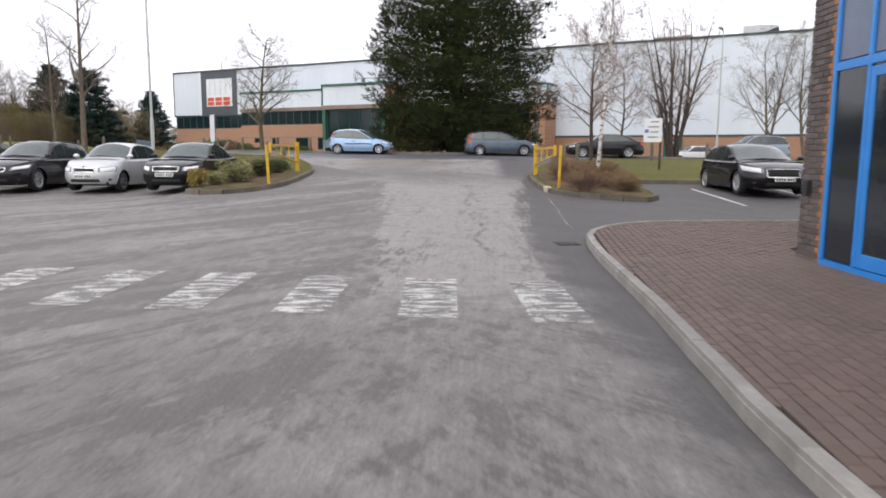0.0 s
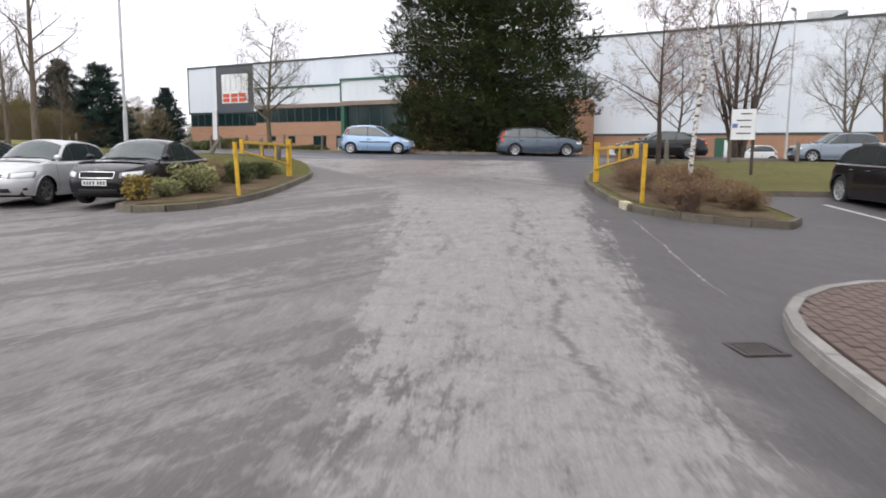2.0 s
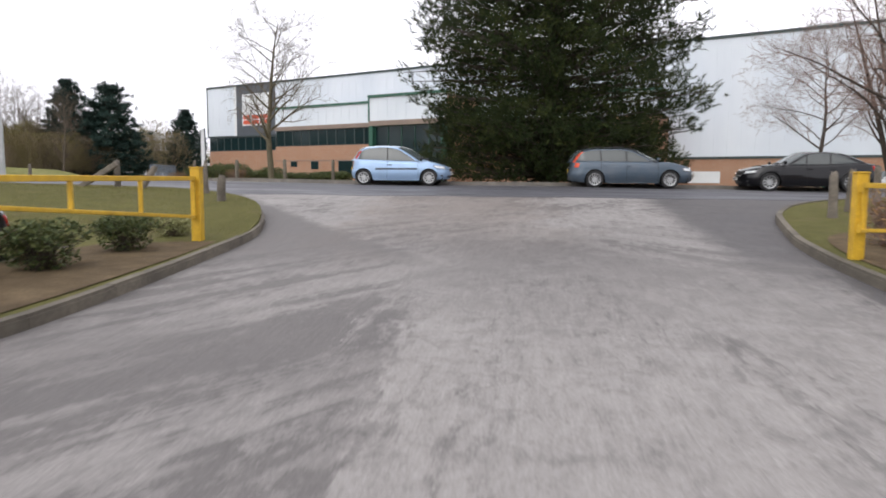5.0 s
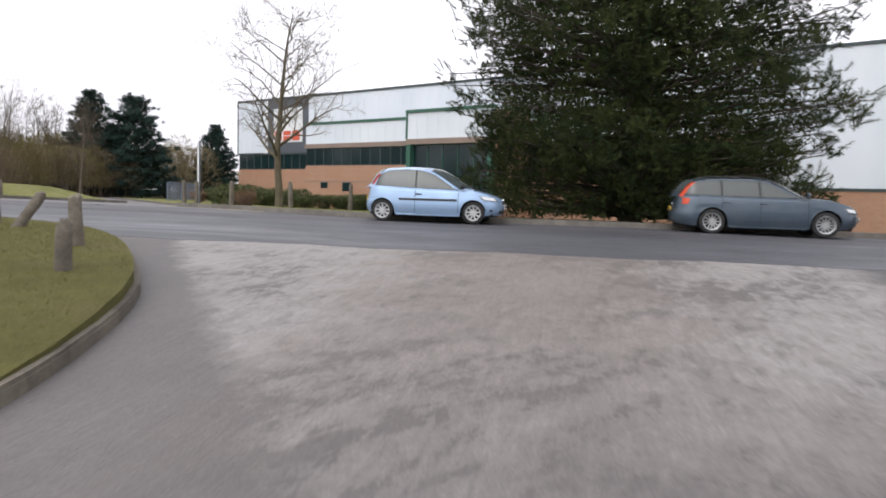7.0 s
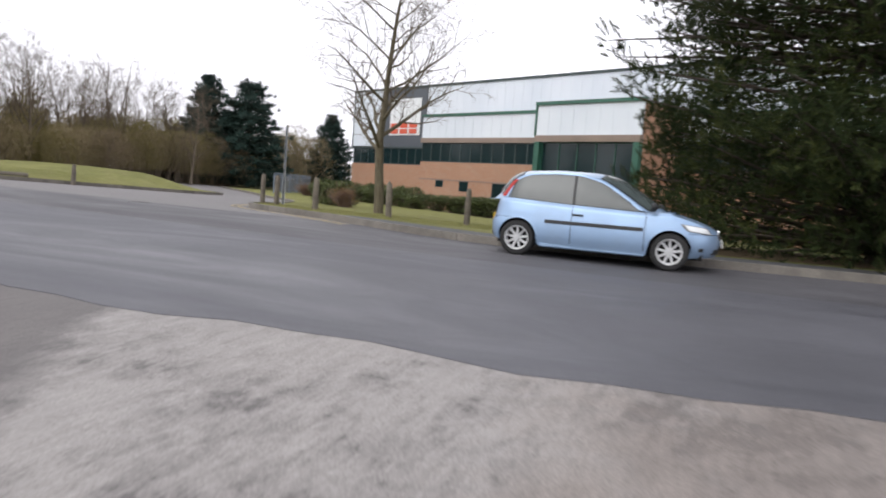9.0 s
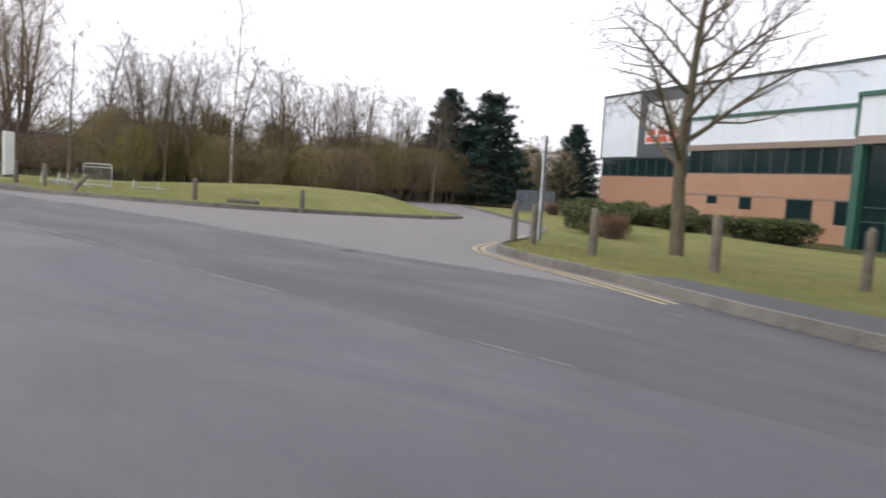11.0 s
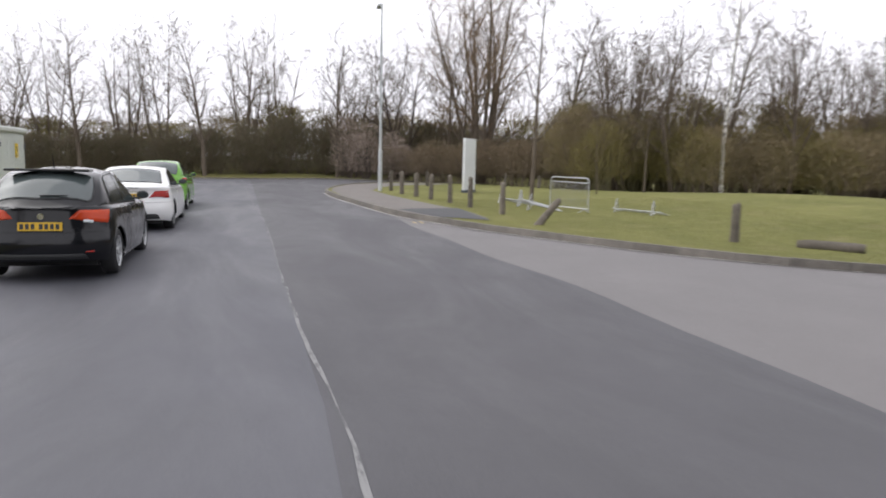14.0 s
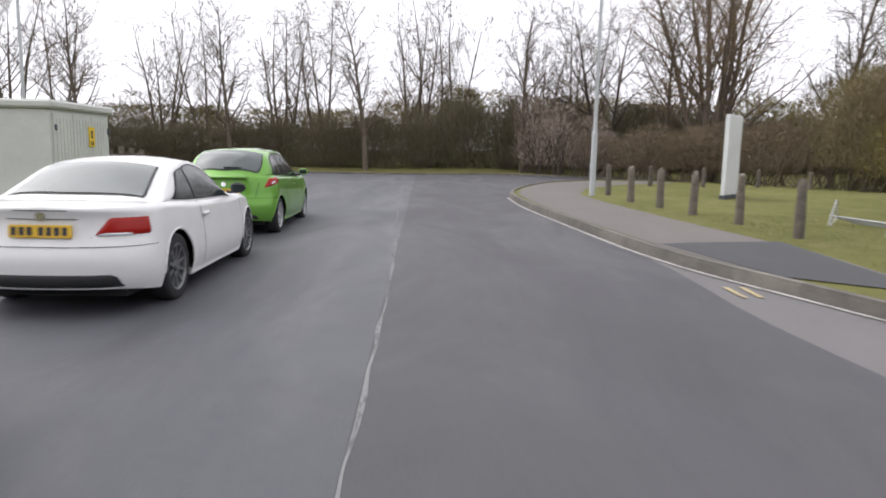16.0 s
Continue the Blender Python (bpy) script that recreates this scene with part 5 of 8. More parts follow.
car("blue-grey off-road estate parked at the kerb facing west", stand(18.9, 43.2, 177, .006), 4.55, 1.85, 2.66, .85, PAINT["blue_grey"],
    [(0, 1.06), (.3, 1.05), (.70, 1.02), (.77, 1.04), (.88, .98), (.955, .90), (1, .78)],
    [(.01, 1.06), (.07, 1.55), (.18, 1.66), (.48, 1.68), (.57, 1.60), (.73, 1.03)], (.05, .09, .715, .60), (.25, .44), wheel=.35, grille=(.36, .64, .80), rails=True,
    nose=((.2, .10), (.4, .0), (.7, .02), (.9, .06)), head=((.44, .66), (.92, .70), (.94, .85), (.48, .83)), handles=(.28, .46), spokes=6, low=.93, **TL)
car("small silver car parked before the brick wall", stand(20.4, 58.0, 178), 3.8, 1.65, 2.4, .75, PAINT["silver"], HATCH_DECK, [(.02, .95), (.12, 1.38), (.22, 1.44), (.46, 1.45), (.56, 1.40), (.73, .94)], (.10, .15, .72, .59), (.36,), **TL)
car("small white car parked before the brick wall", stand(25.0, 56.5, 178), 3.8, 1.68, 2.4, .75, PAINT["white"], HATCH_DECK, [(.02, .95), (.10, 1.42), (.2, 1.49), (.46, 1.5), (.56, 1.43), (.73, .94)], (.10, .15, .72, .59), (.36,), **TL)

# the queue at the west kerb, tails towards the junction
car("black three-door hatchback parked at the kerb", stand(-31.36, 37.78, 179.2, .006), 3.95, 1.74, 2.47, .80, PAINT["charcoal"],
    [(0, .96), (.06, .99), (.35, .95), (.70, .90), (.77, .93), (.86, .87), (.93, .79), (.975, .70), (1, .62)],
    [(.02, .97), (.105, 1.33), (.18, 1.45), (.40, 1.485), (.55, 1.42), (.745, .91)], (.15, .205, .725, .585), (.37,), wheel=.318, spokes=10, lamp="lamp_orange", spoiler=True, aerial=True,
    tails=((.30, .81), (.86, .73), (.90, .94), (.44, .94)), reverse=((.50, .775), (.62, .76), (.62, .80), (.50, .815)), head=((.42, .58), (.88, .62), (.88, .74), (.48, .70)), handles=(.42,), grille=(.36, .42, .66),
    plate_rear=.72, mirror_black=True, reflector=True)
car("white two-door saloon with broad red lamps parked at the kerb", stand(-37.15, 37.98, 180.0, -.01), 4.36, 1.75, 2.66, .78, PAINT["white"],
    [(0, .965), (.03, .985), (.16, 1.0), (.35, .945), (.68, .90), (.75, .92), (.86, .86), (.93, .78), (.975, .70), (1, .62)],
    [(.105, 1.0), (.27, 1.335), (.36, 1.405), (.50, 1.415), (.585, 1.35), (.745, .91)], (.225, .315, .715, .60), (.375,), wheel=.335, rim=M["dark_alloy"], spokes=10, wiper=False,
    tail=((.15, .14), (.30, .04), (.50, .0), (.62, .015), (.68, .07), (.88, .09), (.96, .05), (1.05, .09)),
    tails=((.40, .725), (.92, .725), (.88, .905), (.54, .905)), reverse=((.44, .735), (.72, .735), (.72, .762), (.47, .762)), boot=True, head=((.42, .58), (.88, .60), (.88, .72), (.46, .70)), handles=(.40,), grille=(.2, .52, .64),
    plate_rear=.775, low=.97, mirror_black=True)
car("bright green hatchback parked at the kerb", stand(-42.35, 37.95, 180.3, -.01), 3.95, 1.67, 2.47, .82, PAINT["green"],
    [(0, 1.0), (.06, 1.02), (.35, .97), (.70, .91), (.77, .93), (.86, .87), (.93, .79), (.975, .70), (1, .62)],
    [(.015, 1.0), (.10, 1.36), (.19, 1.465), (.43, 1.49), (.55, 1.42), (.765, .92)], (.13, .18, .735, .60), (.30, .445), wheel=.315, spokes=7,
    tails=((.62, .80), (1.0, .88), (.98, 1.00), (.74, .99)), head=((.42, .58), (.90, .62), (.90, .78), (.48, .72)), handles=(.31, .46), grille=(.34, .48, .62), plate_rear=.74, low=.96)

# ---- the long works building with its office block ----
HALL = Matrix(((0.888, 0.460, 0, -38.7), (-0.460, 0.888, 0, 99.57), (0, 0, 1, 0), (0, 0, 0, 1)))   # x along the front, -y outwards
hall = thing("works_building", HALL, "long white-clad works with orange brick base and green trim", "building")
G0, TOP, LEN = 0.6, 12.5, 105


def panels(bm, s0, s1, y, z0, z1, pitch=1.0, rib=0.03, depth=0.12):
    """Ribbed sheeting: upright trays with a narrow groove between."""
    n = max(1, round((s1 - s0) / pitch))
    w = (s1 - s0) / n
    for k in range(n):
        a = s0 + k * w
        box(bm, a + rib / 2, a + w - rib / 2, y, y + depth, z0, z1)
    box(bm, s0, s1, y + 0.02, y + depth, z0 + .001, z1 - .001)


def clad(parent, s0, s1, y, z0, z1):
    bm = bmesh.new()
    panels(bm, s0, s1, y, z0, z1)
    return part("cladding", bm, M["clad"], parent, "white ribbed cladding")


part("core", boxes((0.05, LEN, 0.14, 44, G0, TOP - .05)), M["dark_sign"], hall)
clad(hall, 0.0, 5.3, 0.0, 6.72, TOP)
clad(hall, 11.9, 19.0, 0.0, 6.72, TOP)
clad(hall, 19.0, LEN, 0.0, 3.55, TOP)
sign = part("sign_panel", boxes((5.3, 11.9, -0.02, 0.13, 6.66, TOP)), M["dark_sign"], hall, "charcoal panel behind the sign")
board = part("sign_board", boxes((6.35, 11.05, -0.10, -0.02, 7.8, 11.5), bevel=.02), M["white_sign"], sign, "white sign board")


def emblem(a):
    part("red_emblem", boxes(*a), M["red_sign"], sign, "red block emblem")


EZ0, EZ1 = 7.98, 9.02
for s0 in (6.62, 8.08, 9.52):
    emblem(((s0, s0 + 1.12, -.17, -.10, EZ0, EZ0 + .46), (s0, s0 + 1.12, -.17, -.10, EZ1 - .46, EZ1)))
for k in range(4):
    part("emblem_line", boxes((7.0 + k * .98, 7.06 + k * .98, -.13, -.10, 9.35, 11.2)), M["galv"], sign)
part("edge_trim", boxes((-0.12, LEN + .1, -0.10, 0.14, TOP, TOP + .2)), M["dark_trim"], hall, "dark green edge trim")
part("corner_trim", boxes((-0.12, -.005, -0.06, 0.3, 6.6, TOP)), M["dark_trim"], hall)
part("panel_trim", boxes((4.9, 5.30, -.06, -.021, 6.66, TOP)), M["white_sign"], hall, "white flashing strip")
part("soffit_trim", boxes((-.1, 18.38, -.08, .14, 6.52, 6.655)), M["dark_trim"], hall)
part("roof", boxes((-0.1, LEN + .1, 0.14, 44.1, TOP - .04, TOP + .15)), M["dark_trim"], hall)
part("end_wall", boxes((-0.02, 0.045, 0.15, 44, G0, TOP - .06)), M["clad"], hall)
part("brick_base", boxes((0.1, 19, 0.02, 0.14, G0, 4.86)), M["brick_far"], hall, "orange brick base")
part("brick_base", boxes((56.6, LEN, -0.05, 0.14, G0, 3.36)), M["brick_far"], hall, "orange brick base")
part("base_trim", boxes((56.6, LEN, -0.10, 0.14, 3.36, 3.54)), M["dark_trim"], hall)


def window_strip(parent, s0, s1, y, z0, z1, n, frame="dark_trim"):
    w = (s1 - s0) / n
    for k in range(n):
        a = s0 + k * w
        win = part("window", boxes((a + .05, a + w - .05, y + .05, y + .08, z0 + .06, z1 - .06)), M["win"], parent)
        part("window_frame", boxes((a, a + .05, y, y + .1, z0, z1), (a + w - .05, a + w, y, y + .1, z0, z1), (a + .05, a + w - .05, y, y + .1, z0, z0 + .06), (a + .05, a + w - .05, y, y + .1, z1 - .06, z1)), M[frame], win)


window_strip(hall, 0.3, 18.3, 0.0, 4.9, 6.5, 14)
office = thing("office_block", HALL, "low office block with brick walls, window strip and glazed entrance", "building")
# left wing
S0, S1, D = 18.4, 32.5, -6.2
part("core", boxes((S0 + .2, S1, D + .3, -.02, G0, 8.5)), M["dark_sign"], office)
clad(office, S0, S1 - .13, D, 6.85, 8.62)
part("coping", boxes((S0 - .08, S1 - .14, D - .12, D + .3, 8.62, 8.82)), M["green_trim"], office, "green coping")
part("fascia", boxes((S0 - .05, S1 - .03, D - .1, D + .3, 6.45, 6.84)), M["fascia"], office, "brown fascia board")
window_strip(office, S0 + .1, S1 - .1, D + .02, 4.88, 6.44, 12)
part("brick_wall", boxes((S0, S1 - .03, D, D + .3, 3.46, 4.86)), M["brick_far"], office, "orange brick wall")
part("brick_plinth", boxes((S0, S1 - .03, D - .03, D + .3, G0, 3.36)), M["brick_far"], office, "orange brick plinth")
part("string_course", boxes((S0, S1 - .03, D - .05, D + .3, 3.362, 3.458)), M["fascia"], office)
part("brick_return", boxes((S0, S0 + .2, D + .31, -.02, G0, 8.55)), M["brick_far"], office)
for a, w, h in ((20.6, .8, .5), (23.4, .9, .75), (27.0, 1.7, 1.3), (30.2, 1.6, 1.3)):
    win = part("window", boxes((a, a + w, D - .045, D - .031, 3.3 - h, 3.3)), M["win"], office)
    part("window_frame", boxes((a - .05, a, D - .07, D - .03, 3.3 - h, 3.35), (a + w, a + w + .05, D - .07, D - .03, 3.3 - h, 3.35), (a, a + w, D - .07, D - .03, 3.3, 3.35)), M["dark_trim"], win)
# glazed entrance
S1, S2, S3, D, D2 = 32.5, 40.6, 56.5, -8.3, -3.1
part("core", boxes((S1 + .1, S2 - .1, D + 1.2, -.02, G0, 8.6), (S2 - .1, S3 - .1, D2 + .4, -.02, G0, 8.6)), M["dark_sign"], office)
clad(office, S1, S2, D, 6.76, 8.8)
part("coping", boxes((S1 - .12, S2 + .1, D - .14, D + .3, 8.8, 9.02)), M["green_trim"], office, "green coping")
part("corner_trim", boxes((S1 - .12, S1 - .005, D - .10, D + .3, 6.76, 8.8)), M["green_trim"], office, "green corner trim")
part("side_cladding", boxes((S1 - .002, S1 + .1, D + .31, -6.0, G0, 8.8)), M["clad"], office)
part("fascia", boxes((S1 - .05, S2, D - .1, D + .3, 6.33, 6.75)), M["fascia"], office, "brown fascia board")
for a in (S1 - .02, S2 - .44):
    part("green_column", boxes((a, a + .44, D - .12, D + .3, G0, 6.32), bevel=.02), M["green_trim"], office, "dark green column")
for k in range(5):
    w = (S2 - S1 - .86) / 5
    a = S1 + .42 + k * w
    for z0, z1 in ((G0 + .1, 2.35), (2.35, 3.1), (3.1, 6.3)):
        pane = part("pane", boxes((a + .05, a + w, D + .30, D + .33, z0 + .005, z1 - .055)), M["win"], office)
        part("mullion", boxes((a, a + .05, D + .24, D + .36, z0, z1), (a + .05, a + w, D + .24, D + .36, z1 - .05, z1)), M["green_trim"], pane)
part("entrance_side", boxes((S2 - .1, S2, D + .31, D2, G0, 8.8)), M["brick_far"], office)
# right wing
clad(office, S2 + .01, S3, D2, 6.76, 8.55)
part("coping", boxes((S2 + .11, S3 + .1, D2 - .14, D2 + .3, 8.55, 8.75)), M["green_trim"], office, "green coping")
part("brick_wall", boxes((S2 + .01, S3 - 3.3, D2, D2 + .3, G0, 4.86)), M["brick_far"], office, "orange brick wall")
window_strip(office, S2 + .1, S3 - 3.4, D2 + .02, 4.88, 6.7, 12)
part("brick_tower", boxes((S3 - 3.28, S3 + .02, D2 - .25, D2 + .3, G0, 6.74)), M["brick_far"], office, "orange brick end wall")
part("tower_window", boxes((S3 - 2.9, S3 - 1.7, D2 - .28, D2 - .251, 4.9, 6.4)), M["win"], office)
part("brick_return", boxes((S3 - .2, S3 + .02, D2 + .31, -.02, G0, 6.74)), M["brick_far"], office)
part("concrete_pier", boxes((S3 - 1.25, S3 - .65, D2 - .36, D2 - .251, G0, 5.9)), M["kerb"], office, "grey concrete pier")
part("side_panel", boxes((S3 + .005, S3 + .05, D2 + .31, -.11, 6.76, 8.55)), M["clad"], office)
part("side_coping", boxes((S3 - .05, S3 + .16, D2 + .31, -.11, 8.56, 8.76)), M["green_trim"], office, "green coping")
part("corner_post", boxes((S3 + .005, S3 + .16, D2 - .05, D2 + .15, 6.76, 8.55)), M["green_trim"], office)
# works door and roof plant
wd = part("works_door", boxes((67.6, 69.4, -.14, -.06, G0, 3.1)), M["green_trim"], hall, "green works door")
part("door_pane", boxes((68.4, 68.9, -.16, -.141, 1.3, 2.9)), M["white_sign"], wd)
part("window", boxes((58.0, 60.6, -.09, -.051, 1.5, 2.4)), M["white_sign"], hall, "pale shuttered window")
duct = thing("roof_duct", HALL @ pose(74.6, 3.0, TOP + .15), "grey sheet-metal duct on the works roof", "duct")
part("casing", boxes((-.6, 1.2, -1.2, 1.2, 0, 1.0), bevel=.03), M["galv"], duct)
bm = bmesh.new()
vs = [bm.verts.new(p) for p in ((1.2, -1.2, .35), (1.2, 1.2, .35), (1.2, 1.2, 1.0), (1.2, -1.2, 1.0), (2.4, -1.3, .7), (2.4, 1.3, .7), (2.4, 1.3, .85), (2.4, -1.3, .85))]
for f in ((0, 1, 2, 3), (4, 7, 6, 5), (0, 4, 5, 1), (3, 2, 6, 7), (0, 3, 7, 4), (1, 5, 6, 2)):
    bm.faces.new([vs[i] for i in f])
part("cowl", bm, M["galv"], duct)
vent = thing("roof_vent", HALL @ pose(67.6, 3, TOP + .15), "low grey ventilator on the works roof", "ventilator")
part("casing", boxes((-1.5, 1.5, -.8, .8, 0, .35), bevel=.05), M["galv"], vent)
part("hood", boxes((-1.8, 1.8, -1.0, 1.0, .42, .58), bevel=.05), M["galv"], vent)
for a in (-1.3, 1.3):
    part("leg", boxes((a - .05, a + .05, -.05, .05, .35, .42)), M["galv"], vent)
flue = thing("roof_flue", HALL @ pose(7.2, 2, TOP + .15), "thin steel flue on the works roof", "flue")
part("pipe", rod(bmesh.new(), (0, 0, 0), (0, 0, 1.3), .07, n=8), M["galv"], flue)
part("cap", rod(bmesh.new(), (0, 0, 1.25), (0, 0, 1.5), .13, .03, n=8), M["galv"], flue)

# ---- the near building: brick pier and blue-framed glazing ----
NEAR = pose(4.78, 9.08, 0.10, 0, 0, -90.6)      # x runs south along the front, +y into the building
near = thing("reception_building", NEAR, "brick building with bright blue framed glazing and doors", "building")
PW = 0.56
part("pier_core", boxes((0.02, PW - .01, .015, 12, 0, 7.5)), M["mortar"], near)
part("north_wall_core", boxes((.02, .35, .36, 14, 0, 7.5)), M["mortar"], near)
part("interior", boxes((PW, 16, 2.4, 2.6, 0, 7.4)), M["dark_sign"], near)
part("interior_floor", boxes((PW, 16, .25, 2.4, -.02, .03)), M["fascia"], near)
part("interior_ceiling", boxes((PW, 16, .25, 2.4, 2.9, 3.1)), M["clad"], near)
part("roof_slab", boxes((-.15, 16.2, -.15, 14, 7.5, 7.8)), M["dark_trim"], near)
part("far_wall", boxes((16, 16.3, 0, 14, 0, 7.5)), M["mortar"], near)
part("sill", boxes((PW + .02, 16, -.02, .16, 0, .10)), M["blue_frame"], near, "blue sill rail")
FX = [PW + .02, 1.28, 2.55, 3.82, 5.1, 6.4, 7.7, 9.0]
for a, b in zip(FX, FX[1:]):
    part("pane", boxes((a + .05, b - .05, .008, .03, .12, 2.36)), M["win_blue"], near)
    part("upright", boxes((a, a + .07, -.02, .16, .10, 7.4), bevel=.006), M["blue_frame"], near, "bright blue upright")
    part("transom", boxes((a + .07, b, -.015, .16, 2.36, 2.46)), M["blue_frame"], near, "bright blue transom")
    part("upper_pane", boxes((a + .07, b, .008, .03, 2.48, 7.35)), M["spandrel"], near, "blue-grey glass panel")
    if a > 1.2:
        part("door_leaf", boxes((a + .07, a + .16, -.012, .09, .11, 2.33), (b - .09, b, -.012, .09, .11, 2.33), (a + .16, b - .09, -.012, .09, .11, .27), (a + .16, b - .09, -.012, .09, 2.22, 2.33), bevel=.005), M["blue_frame"], near, "blue framed glass door")
        part("pull_handle", rod(bmesh.new(), (b - .14, -.05, .9), (b - .14, -.05, 1.3), .014, n=8), M["galv"], near)
part("socket_box", boxes((.16, .27, -.075, .004, .86, 1.05), bevel=.01), M["black_plastic"], near, "black box on the pier")

# ---- the substation kiosk and the fence by it ----
kz = land(-46.9, 31.5)
kiosk = thing("substation_kiosk", pose(-47.2, 31.2, kz - .03, 0, 0, 0), "pale green electricity kiosk with overhanging roof", "kiosk")
part("plinth", boxes((-1.6, 1.6, -1.4, 1.4, -.3, .08)), M["kerb"], kiosk)
part("body", boxes((-1.5, 1.5, -1.3, 1.3, .08, 2.22), bevel=.02), M["cabin"], kiosk)
bm = boxes((-1.62, 1.62, -1.42, 1.42, 2.22, 2.42), bevel=.05)
part("roof", bm, M["cabin_roof"], kiosk, "pale overhanging roof")
for k in range(3):
    a = -1.42 + k * .95
    door = part("door", boxes((a + .02, a + .93, 1.30, 1.335, .14, 2.12), bevel=.006), M["cabin"], kiosk)
    part("rib", boxes(*[(a + .12 + j * .16, a + .16 + j * .16, 1.334, 1.350, .25, 2.0) for j in range(5)]), M["cabin"], door)
part("hinge", boxes((1.30, 1.36, 1.30, 1.37, 1.72, 1.86), (1.30, 1.36, 1.30, 1.37, .5, .64)), M["dark_sign"], kiosk)
part("lock", boxes((-1.42, -1.34, 1.33, 1.38, 1.68, 1.84)), M["dark_sign"], kiosk)
ws = part("warning_sign", boxes((-.56, -.26, 1.345, 1.362, 1.35, 1.85)), M["warn"], kiosk, "yellow warning sign")
part("bar", boxes((-.50, -.32, 1.360, 1.364, 1.40, 1.44), (-.50, -.32, 1.360, 1.364, 1.46, 1.49), (-.46, -.36, 1.360, 1.364, 1.56, 1.76)), M["black_bar"], ws)
fence = thing("timber_fence", stand(-53.5, 30.6, 4), "weathered timber post-and-rail fence beside the kiosk", "fence")
for k in range(6):
    x = -2.6 + k * 1.05
    part("post", boxes((x - .07, x + .07, -.07, .07, -.2, 1.15 + .05 * (k % 3)), bevel=.015), M["timber"], fence)
    if k < 5:
        for z in (.45, .95):
            part("rail", boxes((x - .02, x + 1.07, .07, .11, z - .06, z + .06), bevel=.008), M["timber"], fence)

# behind the drive's start: an unseen brick wall, added to darken what the cars reflect
bw = part("wall_south", boxes((-42, 28, -20.3, -20, -.2, 6.5)), M["brick_far"], None)
tagged(bw, "unseen plain brick wall added to darken reflections in the cars", "wall", kind="structure")
part("coping", boxes((-42.1, 28.1, -20.4, -19.9, 6.5, 6.62)), M["kerb"], bw)

# ---- gates ----
def gate(m, length, label, tall=1.05):
    """A low yellow swing gate: thick hinge post, tapering frame, and its bars."""
    g = thing("swing_gate", m, label, "gate", "yellow gates")
    hp = part("hinge_post", boxes((-.07, .07, -.07, .07, -.25, tall), bevel=.008), M["yellow"], g)
    part("post_cap", boxes((-.08, .08, -.08, .08, tall, tall + .02), bevel=.006), M["yellow"], hp)
    for z in (.38, .88):
        part("hinge", rod(bmesh.new(), (.09, -.02, z - .05), (.09, -.02, z + .05), .03, n=8), M["yellow"], hp)
    part("top_rail", boxes((.10, length, -.025, .025, .875, .935), bevel=.006), M["yellow"], g)
    bm = bmesh.new()
    box(bm, 0, 1, -.022, .022, -.022, .022, bevel=.006)
    d = Vector((length - .10, 0, .34))
    bmesh.ops.transform(bm, matrix=pose(.10, 0, .36, 0, -math.degrees(math.atan2(d.z, d.x)), 0) @ Matrix.Diagonal((d.length, 1, 1, 1)), verts=bm.verts)
    part("bottom_rail", bm, M["yellow"], g)
    for k, x in enumerate((.12, length * .35, length * .65, length - .03)):
        zl = .36 + .34 * (x - .1) / (length - .1)
        part("upright", boxes((x - .022, x + .022, -.021, .021, zl + .02, .88), bevel=.005), M["yellow"], g)
    part("end_plate", boxes((length, length + .08, -.04, .04, .66, .97), bevel=.008), M["yellow"], g)
    return g


def slam_post(x, y, label, lean=0, h=1.12):
    g = thing("gate_post", stand(x, y, 0, .11) @ pose(0, 0, 0, 0, lean, 0), label, "post")
    part("shaft", boxes((-.038, .038, -.038, .038, -.25, h), bevel=.008), M["yellow"], g)
    part("cap", boxes((-.043, .043, -.043, .043, h, h + .02), bevel=.006), M["yellow"], g)
    part("catch", boxes((-.02, .02, -.10, -.05, h - .25, h - .12)), M["yellow"], g)


gate(stand(-5.42, 25.6, -87.2, .11), 4.75, "yellow steel swing gate standing open along the drive")
slam_post(-5.14, 20.4, "yellow steel gate post leaning beside the drive", -3)
gate(stand(3.30, 24.95, -91, .11), 4.95, "yellow steel swing gate standing open by the heath bed")
slam_post(3.32, 19.75, "slim yellow steel gate post by the kerb", 1.0, 1.18)


# ---- timber posts ----
def timber_post(x, y, h=0.85, w=0.092, lean=0.0, way=0.0, seed=1, rise=.11, label="weathered split-timber post in the grass"):
    rnd = random.Random(seed)
    bm = bmesh.new()
    rows = []
    for k, z in enumerate((-.35, 0, .25 * h, .5 * h, .75 * h, h * .95, h)):
        s = (1.12, 1.08, 1.0, .96, .93, .88, .5)[k]
        rows.append([bm.verts.new((w * s * math.cos(a) * (1 + rnd.uniform(-.10, .10)), w * s * .86 * math.sin(a) * (1 + rnd.uniform(-.10, .10)), z + (rnd.uniform(-.05, .03) if k > 4 else 0))) for a in np.linspace(0, 2 * math.pi, 10)[:-1]])
    for a, b in zip(rows, rows[1:]):
        for k in range(9):
            bm.faces.new((a[k], a[(k + 1) % 9], b[(k + 1) % 9], b[k]))
    bm.faces.new(rows[-1])
    bm.faces.new(rows[0][::-1])
    ob = new("timber_post", mesh_of(bm, "timber_post", 45))
    ob.data.materials.append(M["timber"])
    ob.matrix_basis = stand(x, y, way, rise) @ pose(0, 0, 0, 0, lean, rnd.uniform(0, 90))
    return tagged(ob, label, "post", "timber posts")


